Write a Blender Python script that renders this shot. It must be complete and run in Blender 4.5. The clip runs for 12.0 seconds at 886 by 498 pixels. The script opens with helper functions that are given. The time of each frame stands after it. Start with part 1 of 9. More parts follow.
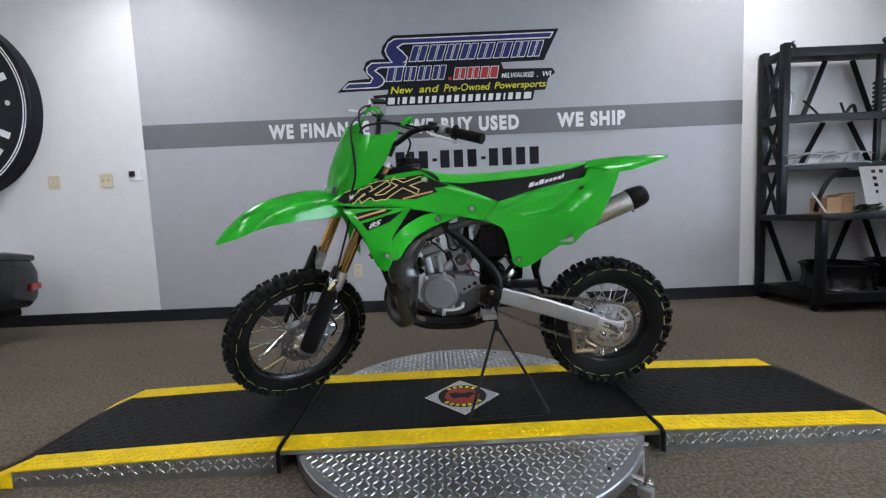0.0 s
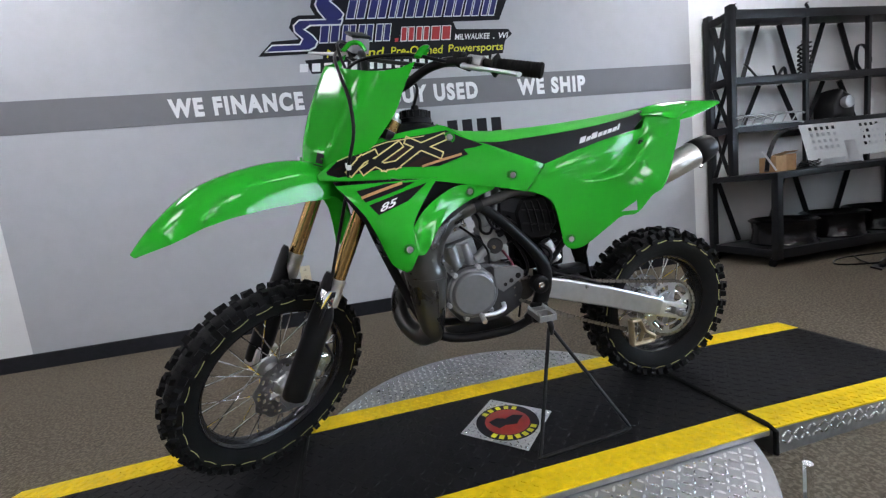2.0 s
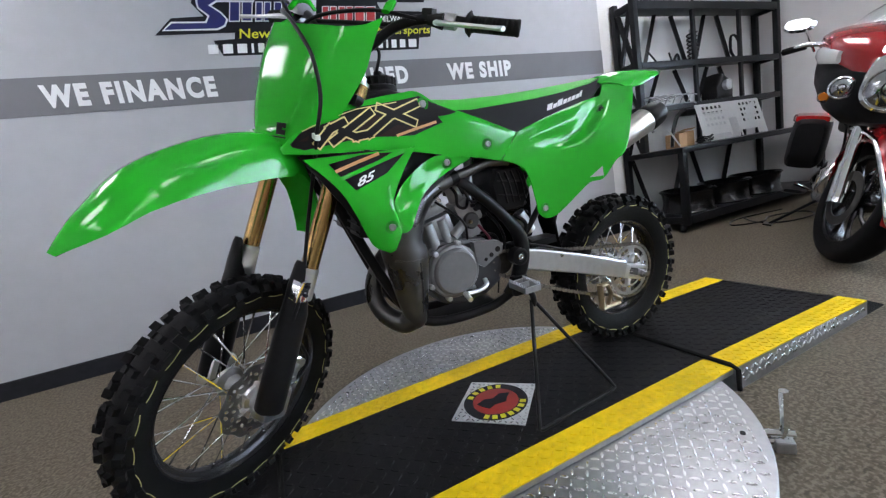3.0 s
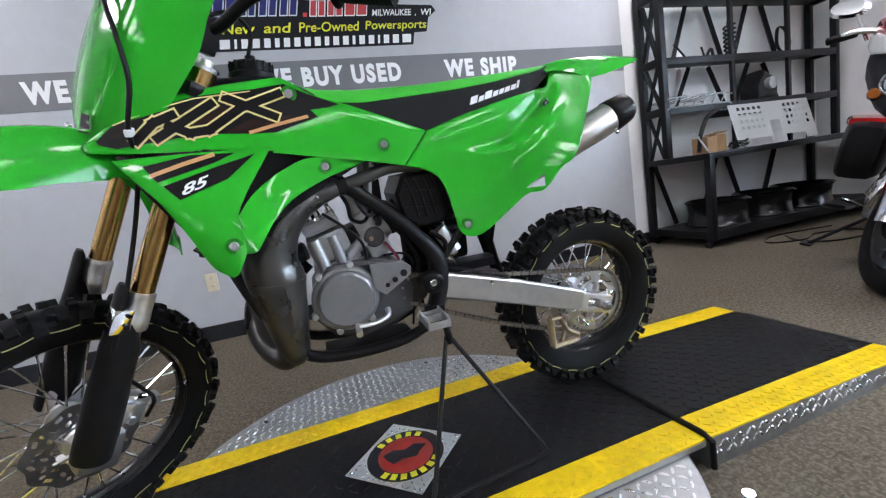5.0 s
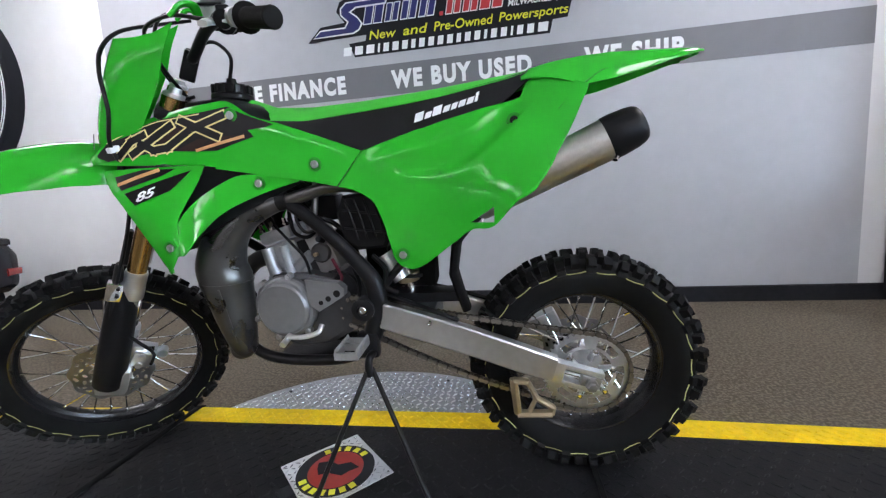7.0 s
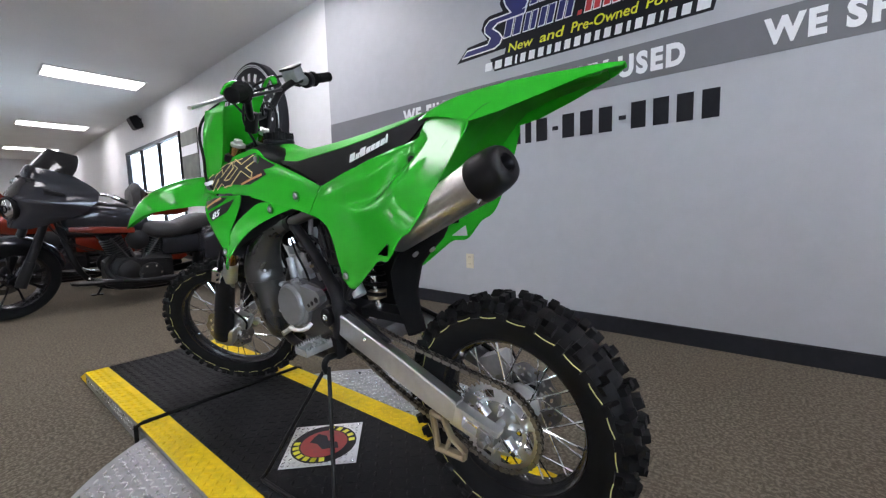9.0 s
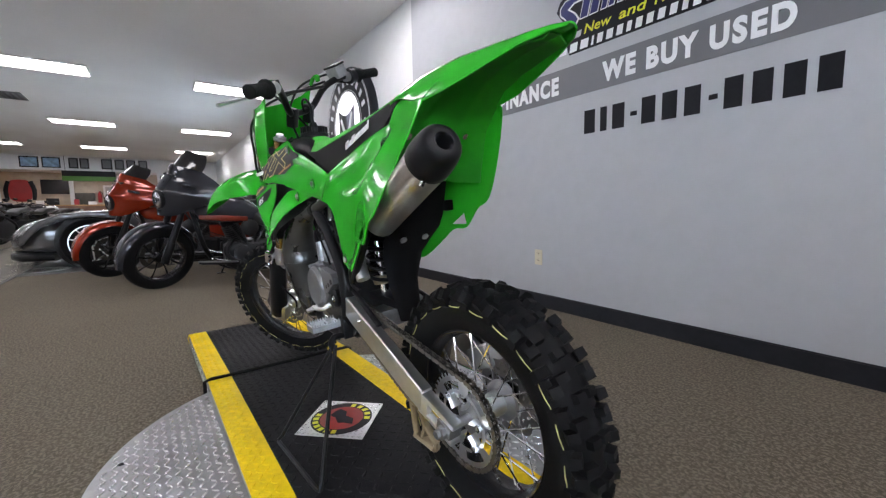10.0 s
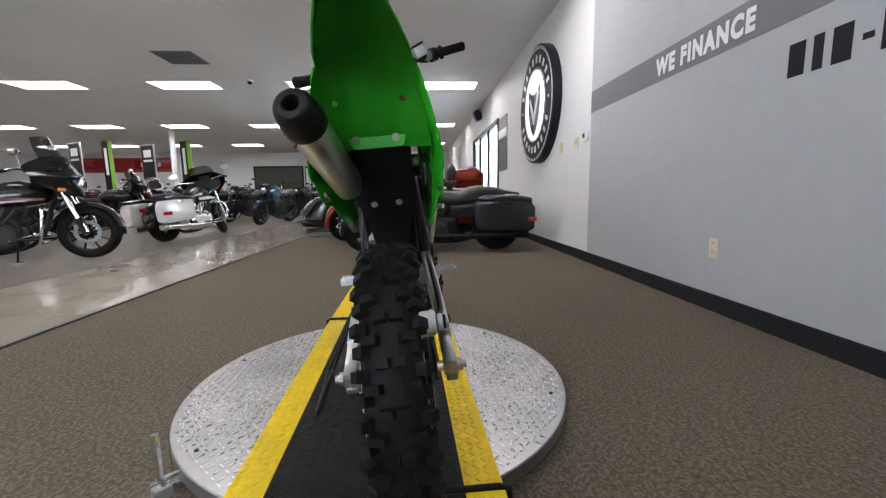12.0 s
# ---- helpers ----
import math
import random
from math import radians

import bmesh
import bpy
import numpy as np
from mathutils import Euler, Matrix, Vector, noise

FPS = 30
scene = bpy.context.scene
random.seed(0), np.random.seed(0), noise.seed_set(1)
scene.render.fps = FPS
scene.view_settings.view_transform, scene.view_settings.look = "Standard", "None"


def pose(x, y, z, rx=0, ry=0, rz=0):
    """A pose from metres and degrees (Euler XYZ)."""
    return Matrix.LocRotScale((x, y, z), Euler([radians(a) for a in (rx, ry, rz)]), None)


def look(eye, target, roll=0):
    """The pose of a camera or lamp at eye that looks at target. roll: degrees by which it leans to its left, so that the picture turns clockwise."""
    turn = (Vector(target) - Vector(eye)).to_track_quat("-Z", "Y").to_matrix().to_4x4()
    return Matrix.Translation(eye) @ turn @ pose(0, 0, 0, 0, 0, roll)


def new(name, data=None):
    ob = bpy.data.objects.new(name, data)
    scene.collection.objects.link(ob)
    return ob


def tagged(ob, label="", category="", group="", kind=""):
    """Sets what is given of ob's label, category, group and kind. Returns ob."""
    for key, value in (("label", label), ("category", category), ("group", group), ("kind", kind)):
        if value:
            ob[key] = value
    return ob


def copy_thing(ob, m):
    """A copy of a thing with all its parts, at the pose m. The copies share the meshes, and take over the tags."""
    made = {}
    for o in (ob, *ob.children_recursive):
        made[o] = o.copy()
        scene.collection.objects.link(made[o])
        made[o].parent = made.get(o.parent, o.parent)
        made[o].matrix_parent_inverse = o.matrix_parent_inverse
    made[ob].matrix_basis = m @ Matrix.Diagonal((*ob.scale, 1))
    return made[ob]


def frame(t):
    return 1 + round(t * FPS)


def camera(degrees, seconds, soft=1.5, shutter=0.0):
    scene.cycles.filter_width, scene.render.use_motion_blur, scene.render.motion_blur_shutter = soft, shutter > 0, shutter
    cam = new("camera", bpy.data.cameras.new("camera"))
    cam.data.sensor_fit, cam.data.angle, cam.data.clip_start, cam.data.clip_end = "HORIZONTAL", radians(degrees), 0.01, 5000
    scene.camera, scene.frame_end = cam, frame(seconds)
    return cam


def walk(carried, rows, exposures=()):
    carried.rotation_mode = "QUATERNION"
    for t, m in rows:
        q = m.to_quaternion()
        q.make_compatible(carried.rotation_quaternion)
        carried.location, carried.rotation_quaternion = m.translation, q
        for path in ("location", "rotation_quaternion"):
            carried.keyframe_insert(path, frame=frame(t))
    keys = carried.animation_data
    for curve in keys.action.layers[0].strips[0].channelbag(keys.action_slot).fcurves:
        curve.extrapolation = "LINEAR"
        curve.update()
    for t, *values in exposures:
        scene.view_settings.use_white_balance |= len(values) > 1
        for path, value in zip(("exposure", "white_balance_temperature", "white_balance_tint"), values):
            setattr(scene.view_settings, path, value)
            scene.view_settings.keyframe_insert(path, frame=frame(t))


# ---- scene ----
# The camera and its way round the bike.
cam = camera(96.0, 12.0, soft=1.3)
# seconds, x, y, z in metres, then the three turns in degrees
PATH = [
    (0, -0.0582, -1.5583, 0.8184, 85.22, 2.44, -0.02),
    (0.5, -0.1355, -1.4402, 0.8198, 85.09, 2.91, -1.78),
    (1, -0.2251, -1.3261, 0.8113, 84.88, 3.30, -4.94),
    (1.5, -0.2998, -1.2249, 0.8054, 84.14, 4.41, -7.83),
    (2, -0.3709, -1.1141, 0.7981, 82.83, 6.49, -11.82),
    (2.5, -0.4372, -1.0586, 0.7821, 81.62, 8.23, -16.98),
    (3, -0.5001, -1.0056, 0.7609, 80.60, 9.78, -23.34),
    (3.5, -0.4809, -0.9748, 0.7344, 80.63, 10.56, -27.04),
    (5.5, 0.0341, -0.9124, 0.7239, 82.06, 6.65, -9.90),
    (6, 0.1584, -0.8900, 0.7283, 82.09, 4.56, -1.01),
    (6.5, 0.3029, -0.8855, 0.7401, 82.57, 3.86, 3.82),
    (8.5, 0.9090, -0.7015, 0.7889, 83.60, 1.83, 33.38),
    (9, 1.0365, -0.6316, 0.8002, 84.07, 1.58, 40.04),
    (9.5, 1.1126, -0.5419, 0.7783, 84.43, 1.30, 46.32),
    (10, 1.2048, -0.4292, 0.7710, 83.88, 1.01, 54.57),
    (10.5, 1.3038, -0.3044, 0.7961, 83.31, 0.90, 63.12),
    (11, 1.3637, -0.1754, 0.8031, 82.95, 0.80, 71.55),
    (11.5, 1.3782, -0.0113, 0.7649, 82.06, 0.95, 78.33),
    (12, 1.4033, 0.1407, 0.7159, 82.17, 0.93, 86.12),
]
walk(cam, [(t, pose(x, y, z, rx, ry, rz)) for t, x, y, z, rx, ry, rz in PATH],
     exposures=[(0.0, 0.38, 6450, 14), (2.0, 0.54, 6450, 14), (3.5, 0.64, 6400, 14), (5.5, 0.84, 6450, 15), (6.5, 0.82, 6450, 15), (8.5, 0.55, 6500, 16), (10.5, 0.59, 6700, 16), (12.0, 0.52, 6880, 15)])

# ---- light ----
world = bpy.data.worlds.new("sky")
scene.world = world
world.use_nodes = True
wn = world.node_tree.nodes
sky = wn.new("ShaderNodeTexSky")
sky.sky_type = "NISHITA"
sky.sun_disc = False
sky.sun_elevation = radians(35)
sky.sun_rotation = radians(200)
wn["Background"].inputs["Strength"].default_value = 0.12
world.node_tree.links.new(sky.outputs["Color"], wn["Background"].inputs["Color"])

sun = new("sun", bpy.data.lights.new("sun", "SUN"))
sun.data.energy = 1.0
sun.data.angle = radians(12)
sun.data.color = (1.0, 0.97, 0.92)
sun.matrix_world = look((6, 12, 16), (0, 0, 0))

PANEL_LIGHT = 11.0   # strength of the ceiling troffers
CEIL = 2.95          # ceiling height
WALL = 1.891         # inner face of the long wall
EAST = 4.84          # inner face of the short wall
WESTEND = -20.0
SOUTHEND = -18.0


# ---- materials ----
def ramp_of(nt, a, b, fac, lo=0.3, hi=0.7):
    r = nt.nodes.new("ShaderNodeValToRGB")
    r.color_ramp.elements[0].position, r.color_ramp.elements[1].position = lo, hi
    r.color_ramp.elements[0].color, r.color_ramp.elements[1].color = (*a, 1), (*b, 1)
    nt.links.new(fac, r.inputs["Fac"])
    return r.outputs["Color"]


def surface(name, color, rough=0.5, metal=0.0, var=0.12, grain=40.0, stain=2.5, bump=0.0, bump_scale=None, coat=0.0,
            spec=0.5, rough_var=0.08, speck=None, speck_scale=250.0, random_tint=0.0, dash=None):
    """A node material with two scales of variation in colour, and fine relief."""
    m = bpy.data.materials.new(name)
    m.use_nodes = True
    nt = m.node_tree
    b = nt.nodes["Principled BSDF"]
    b.inputs["Metallic"].default_value = metal
    b.inputs["Coat Weight"].default_value = coat
    b.inputs["Coat Roughness"].default_value = 0.08
    b.inputs["Specular IOR Level"].default_value = spec
    tc = nt.nodes.new("ShaderNodeTexCoord")
    n1 = nt.nodes.new("ShaderNodeTexNoise")
    n1.inputs["Scale"].default_value = grain
    n1.inputs["Detail"].default_value = 5
    n2 = nt.nodes.new("ShaderNodeTexNoise")
    n2.inputs["Scale"].default_value = stain
    n2.inputs["Detail"].default_value = 3
    for n in (n1, n2):
        nt.links.new(tc.outputs["Object"], n.inputs["Vector"])
    mix = nt.nodes.new("ShaderNodeMath")
    mix.operation = "ADD"
    half = nt.nodes.new("ShaderNodeMath")
    half.operation = "MULTIPLY"
    half.inputs[1].default_value = 0.5
    nt.links.new(n1.outputs["Fac"], mix.inputs[0])
    nt.links.new(n2.outputs["Fac"], mix.inputs[1])
    nt.links.new(mix.outputs[0], half.inputs[0])
    lo = tuple(c * (1 - var) for c in color)
    hi = tuple(min(1, c * (1 + var)) for c in color)
    col = ramp_of(nt, lo, hi, half.outputs[0], 0.35, 0.65)
    if speck:
        vo = nt.nodes.new("ShaderNodeTexNoise")
        vo.inputs["Scale"].default_value = speck_scale
        vo.inputs["Detail"].default_value = 2
        nt.links.new(tc.outputs["Object"], vo.inputs["Vector"])
        r = nt.nodes.new("ShaderNodeValToRGB")
        r.color_ramp.elements[0].position, r.color_ramp.elements[1].position = 0.44, 0.60
        nt.links.new(vo.outputs["Fac"], r.inputs["Fac"])
        mx = nt.nodes.new("ShaderNodeMix")
        mx.data_type = "RGBA"
        nt.links.new(r.outputs["Color"], mx.inputs["Factor"])
        nt.links.new(col, mx.inputs["A"])
        mx.inputs["B"].default_value = (*speck, 1)
        col = mx.outputs["Result"]
    # short dark flecks that run along and across
    for k in range(2 if dash else 0):
        mp = nt.nodes.new("ShaderNodeMapping")
        mp.inputs["Scale"].default_value = (32, 95, 60) if k else (95, 32, 60)
        mp.inputs["Location"].default_value = (3.1 * k, 1.7 * k, 0.013)
        nt.links.new(tc.outputs["Object"], mp.inputs["Vector"])
        fl = nt.nodes.new("ShaderNodeTexNoise")
        fl.inputs["Scale"].default_value = 1.0
        fl.inputs["Detail"].default_value = 1.5
        nt.links.new(mp.outputs["Vector"], fl.inputs["Vector"])
        r = nt.nodes.new("ShaderNodeValToRGB")
        r.color_ramp.elements[0].position, r.color_ramp.elements[1].position = 0.60, 0.70
        nt.links.new(fl.outputs["Fac"], r.inputs["Fac"])
        mx = nt.nodes.new("ShaderNodeMix")
        mx.data_type = "RGBA"
        nt.links.new(r.outputs["Color"], mx.inputs["Factor"])
        nt.links.new(col, mx.inputs["A"])
        mx.inputs["B"].default_value = (*dash, 1)
        col = mx.outputs["Result"]
    if random_tint:
        oi = nt.nodes.new("ShaderNodeObjectInfo")
        hs = nt.nodes.new("ShaderNodeHueSaturation")
        mr = nt.nodes.new("ShaderNodeMapRange")
        mr.inputs["To Min"].default_value, mr.inputs["To Max"].default_value = 1 - random_tint, 1 + random_tint
        nt.links.new(oi.outputs["Random"], mr.inputs["Value"])
        nt.links.new(mr.outputs["Result"], hs.inputs["Value"])
        nt.links.new(col, hs.inputs["Color"])
        col = hs.outputs["Color"]
    nt.links.new(col, b.inputs["Base Color"])
    mr = nt.nodes.new("ShaderNodeMapRange")
    mr.inputs["To Min"].default_value = max(0.02, rough - rough_var)
    mr.inputs["To Max"].default_value = min(1, rough + rough_var)
    nt.links.new(half.outputs[0], mr.inputs["Value"])
    nt.links.new(mr.outputs["Result"], b.inputs["Roughness"])
    if bump:
        nb = nt.nodes.new("ShaderNodeTexNoise")
        nb.inputs["Scale"].default_value = bump_scale or grain * 3
        nb.inputs["Detail"].default_value = 4
        nt.links.new(tc.outputs["Object"], nb.inputs["Vector"])
        bp = nt.nodes.new("ShaderNodeBump")
        bp.inputs["Strength"].default_value = bump
        bp.inputs["Distance"].default_value = 0.004
        nt.links.new(nb.outputs["Fac"], bp.inputs["Height"])
        nt.links.new(bp.outputs["Normal"], b.inputs["Normal"])
    return m


def glowing(name, color, strength):
    m = bpy.data.materials.new(name)
    m.use_nodes = True
    b = m.node_tree.nodes["Principled BSDF"]
    b.inputs["Base Color"].default_value = (*color, 1)
    b.inputs["Emission Color"].default_value = (*color, 1)
    b.inputs["Emission Strength"].default_value = strength
    return m


def glassy(name, color=(1, 1, 1), rough=0.02, ior=1.45):
    m = bpy.data.materials.new(name)
    m.use_nodes = True
    b = m.node_tree.nodes["Principled BSDF"]
    b.inputs["Base Color"].default_value = (*color, 1)
    b.inputs["Transmission Weight"].default_value = 1.0
    b.inputs["Roughness"].default_value = rough
    b.inputs["IOR"].default_value = ior
    return m


M = {}
M["white_wall"] = surface("white_wall", (0.74, 0.745, 0.75), 0.55, var=0.03, grain=8, stain=0.7, bump=0.12, bump_scale=160)
M["grey_paint"] = surface("grey_paint", (0.42, 0.43, 0.455), 0.5, var=0.04, grain=10, stain=0.8, bump=0.12, bump_scale=160)
M["band_paint"] = surface("band_paint", (0.155, 0.158, 0.17), 0.5, var=0.05, grain=10, stain=0.8, bump=0.12, bump_scale=160)
M["text_white"] = surface("text_white", (0.82, 0.83, 0.84), 0.45, var=0.04, grain=60)
M["text_dark"] = surface("text_dark", (0.014, 0.015, 0.019), 0.45, spec=0.12, var=0.1, grain=60)
M["baseboard"] = surface("baseboard", (0.018, 0.019, 0.023), 0.45, spec=0.16, var=0.2, grain=30)
M["ceiling"] = surface("ceiling", (0.82, 0.815, 0.80), 0.9, var=0.05, grain=60, stain=0.8, bump=0.25, bump_scale=300)
M["carpet"] = surface("carpet", (0.098, 0.083, 0.062), 0.95, var=0.20, grain=60, stain=1.2, bump=0.35, bump_scale=260,
                      speck=(0.172, 0.146, 0.110), speck_scale=95, spec=0.1, dash=(0.079, 0.066, 0.051))
M["tile"] = surface("tile", (0.33, 0.295, 0.24), 0.13, var=0.12, grain=14, stain=1.5, random_tint=0.05)
M["tile_joint"] = surface("tile_joint", (0.22, 0.195, 0.16), 0.5, var=0.2)
M["trim_dark"] = surface("trim_dark", (0.06, 0.06, 0.06), 0.5, var=0.2)
M["deck"] = surface("deck", (0.010, 0.010, 0.011), 0.52, spec=0.12, var=0.35, grain=25, stain=6, bump=0.25, bump_scale=400, rough_var=0.15)
M["yellow"] = surface("yellow", (0.77, 0.53, 0.006), 0.45, spec=0.17, var=0.16, grain=50, stain=8, bump=0.15, bump_scale=200, rough_var=0.12)
M["tread_plate"] = surface("tread_plate", (0.36, 0.365, 0.375), 0.38, metal=1.0, var=0.14, grain=50, stain=5, bump=0.12, bump_scale=120, rough_var=0.12)
M["tread_lug"] = surface("tread_lug", (0.56, 0.565, 0.575), 0.27, metal=1.0, var=0.10, grain=60)
M["ramp_side"] = surface("ramp_side", (0.33, 0.33, 0.33), 0.38, metal=0.9, var=0.2, grain=40)
M["black_rubber"] = surface("black_rubber", (0.007, 0.007, 0.007), 0.7, spec=0.16, var=0.25, grain=60, bump=0.15, bump_scale=300)
M["navy"] = surface("navy", (0.014, 0.018, 0.135), 0.4, var=0.15, grain=20)
M["logo_red"] = surface("logo_red", (0.48, 0.035, 0.04), 0.4, var=0.12, grain=20)
M["logo_yellow"] = surface("logo_yellow", (0.72, 0.70, 0.03), 0.4, var=0.1)
M["plate_ivory"] = surface("plate_ivory", (0.62, 0.56, 0.40), 0.4, var=0.05)
M["plastic_white"] = surface("plastic_white", (0.75, 0.75, 0.74), 0.4, var=0.04)
M["plastic_black"] = surface("plastic_black", (0.007, 0.007, 0.008), 0.36, spec=0.16, var=0.2, grain=50, bump=0.1, bump_scale=400)
M["lamp"] = glowing("lamp", (0.978, 0.98, 1.014), PANEL_LIGHT)
M["lamp_frame"] = surface("lamp_frame", (0.75, 0.75, 0.74), 0.4)
M["steel_dark"] = surface("steel_dark", (0.016, 0.017, 0.019), 0.38, spec=0.16, metal=0.2, var=0.2, grain=30, stain=4, bump=0.08)
M["chrome"] = surface("chrome", (0.86, 0.87, 0.88), 0.08, metal=1.0, var=0.03, rough_var=0.04)
M["alu"] = surface("alu", (0.76, 0.765, 0.775), 0.34, metal=1.0, var=0.07, grain=60, stain=6, rough_var=0.09, bump=0.05, bump_scale=500)
M["alu_dull"] = surface("alu_dull", (0.42, 0.425, 0.43), 0.45, metal=0.85, var=0.14, grain=60, stain=8, bump=0.15, bump_scale=500)
M["glass"] = glassy("glass", (0.95, 0.98, 1.0))


# ---- building helpers ----
def part(name, bm, material, parent=None, label="", smooth=0, place=None):
    """Links a bmesh as one mesh object under a thing or a part. smooth: the angle in degrees below which edges are shaded smooth."""
    me = bpy.data.meshes.new(name)
    bm.normal_update()
    if smooth:
        for f in bm.faces:
            f.smooth = True
        lim = radians(smooth)
        for e in bm.edges:
            if len(e.link_faces) == 2 and e.calc_face_angle(0) > lim:
                e.smooth = False
    bm.to_mesh(me)
    bm.free()
    me.materials.append(material)
    ob = new(name, me)
    if parent is not None:
        ob.parent = parent
    if place is not None:
        ob.matrix_basis = place
    if label:
        tagged(ob, label)
    return ob


def share(name, mesh, parent, place):
    """One more object on a mesh that is there already."""
    ob = new(name, mesh)
    ob.parent = parent
    ob.matrix_basis = place
    return ob


def thing(name, label, category, place=None, group="", kind=""):
    ob = new(name)
    ob.empty_display_size = 0.05
    if place is not None:
        ob.matrix_basis = place
    return tagged(ob, label, category, group, kind)


def block(bm, x0, x1, y0, y1, z0, z1, bevel=0.0, m=None):
    """Adds a box, with bevelled edges if asked."""
    vs = [bm.verts.new((x, y, z)) for x in (x0, x1) for y in (y0, y1) for z in (z0, z1)]
    fs = [bm.faces.new([vs[i] for i in q]) for q in ((0, 1, 3, 2), (4, 6, 7, 5), (0, 4, 5, 1), (2, 3, 7, 6), (0, 2, 6, 4), (1, 5, 7, 3))]
    if bevel:
        es = list({e for f in fs for e in f.edges})
        r = bmesh.ops.bevel(bm, geom=es, offset=bevel, segments=2, affect="EDGES", profile=0.6)
        vs = list({v for f in r["faces"] for v in f.verts} | {v for v in vs if v.is_valid})
    if m is not None:
        for v in vs:
            v.co = m @ v.co
    return bm


def boxed(*a, **k):
    return block(bmesh.new(), *a, **k)


def spline(pts, n):
    """n + 1 points on a smooth curve through pts, evenly by length."""
    p = [Vector(q) for q in pts]
    if len(p) == 2:
        return [p[0].lerp(p[1], i / n) for i in range(n + 1)]
    e = [p[0] * 2 - p[1]] + p + [p[-1] * 2 - p[-2]]
    fine = []
    for i in range(1, len(e) - 2):
        a, b, c, d = e[i - 1], e[i], e[i + 1], e[i + 2]
        for k in range(12):
            t = k / 12
            fine.append(0.5 * ((2 * b) + (c - a) * t + (2 * a - 5 * b + 4 * c - d) * t * t + (3 * b - a - 3 * c + d) * t ** 3))
    fine.append(p[-1])
    run = [0.0]
    for a, b in zip(fine, fine[1:]):
        run.append(run[-1] + (b - a).length)
    out, j = [], 0
    for i in range(n + 1):
        s = run[-1] * i / n
        while j < len(run) - 2 and run[j + 1] < s:
            j += 1
        w = (s - run[j]) / max(1e-9, run[j + 1] - run[j])
        out.append(fine[j].lerp(fine[j + 1], min(1, max(0, w))))
    return out


def skin(bm, loops, closed=True, cap=True):
    """Faces between loops of equally many points; closed: each loop is a ring; cap: the ends are filled."""
    rows = [[bm.verts.new(p) for p in lp] for lp in loops]
    n = len(rows[0])
    for a, b in zip(rows, rows[1:]):
        for i in range(n if closed else n - 1):
            j = (i + 1) % n
            bm.faces.new((a[i], a[j], b[j], b[i]))
    if cap and closed:
        bm.faces.new(rows[0][::-1])
        bm.faces.new(rows[-1])
    return rows


def ring_frame(path):
    """A frame at each point of a path that twists as little as possible."""
    out, up = [], None
    for i, p in enumerate(path):
        d = (path[min(i + 1, len(path) - 1)] - path[max(i - 1, 0)]).normalized()
        if up is None:
            up = d.orthogonal().normalized() if abs(d.z) > 0.95 else Vector((0, 0, 1))
        up = (up - d * up.dot(d)).normalized()
        out.append((p, d, up, d.cross(up).normalized()))
    return out


def tube(bm, pts, r, n=12, steps=0, flat=1.0, cap=True):
    """A round bar along pts. r: a radius, or one for each of pts; steps: smooth the path to so many pieces; flat: squash."""
    rs = list(r) if isinstance(r, (list, tuple)) else [r] * len(pts)
    if steps:
        aug = spline([(*p, q * 0.0) [:3] for p, q in zip(pts, rs)], steps)
        run = [0.0]
        for a, b in zip(pts, pts[1:]):
            run.append(run[-1] + (Vector(b) - Vector(a)).length)
        rr = [float(np.interp(run[-1] * i / steps, run, rs)) for i in range(steps + 1)]
        path, rs = aug, rr
    else:
        path = [Vector(p) for p in pts]
    loops = []
    for (p, d, u, s), q in zip(ring_frame(path), rs):
        loops.append([p + (u * math.cos(2 * math.pi * k / n) * flat + s * math.sin(2 * math.pi * k / n)) * q for k in range(n)])
    skin(bm, loops, True, cap)
    return bm


def tubed(*a, **k):
    return tube(bmesh.new(), *a, **k)


def lathe(bm, prof, n=32, m=None, closed=False):
    """Turns (radius, height) pairs round z, then moves the shape by m."""
    loops = []
    for r, h in prof:
        loops.append([Vector((r * math.cos(2 * math.pi * k / n), r * math.sin(2 * math.pi * k / n), h)) for k in range(n)])
    if m is not None:
        loops = [[m @ p for p in lp] for lp in loops]
    if closed:
        loops.append(loops[0])
        rows = [[bm.verts.new(p) for p in lp] for lp in loops[:-1]]
        rows.append(rows[0])
        for a, b in zip(rows, rows[1:]):
            for i in range(n):
                j = (i + 1) % n
                bm.faces.new((a[i], a[j], b[j], b[i]))
    else:
        skin(bm, loops, True, True)
    return bm


def lathed(*a, **k):
    return lathe(bmesh.new(), *a, **k)


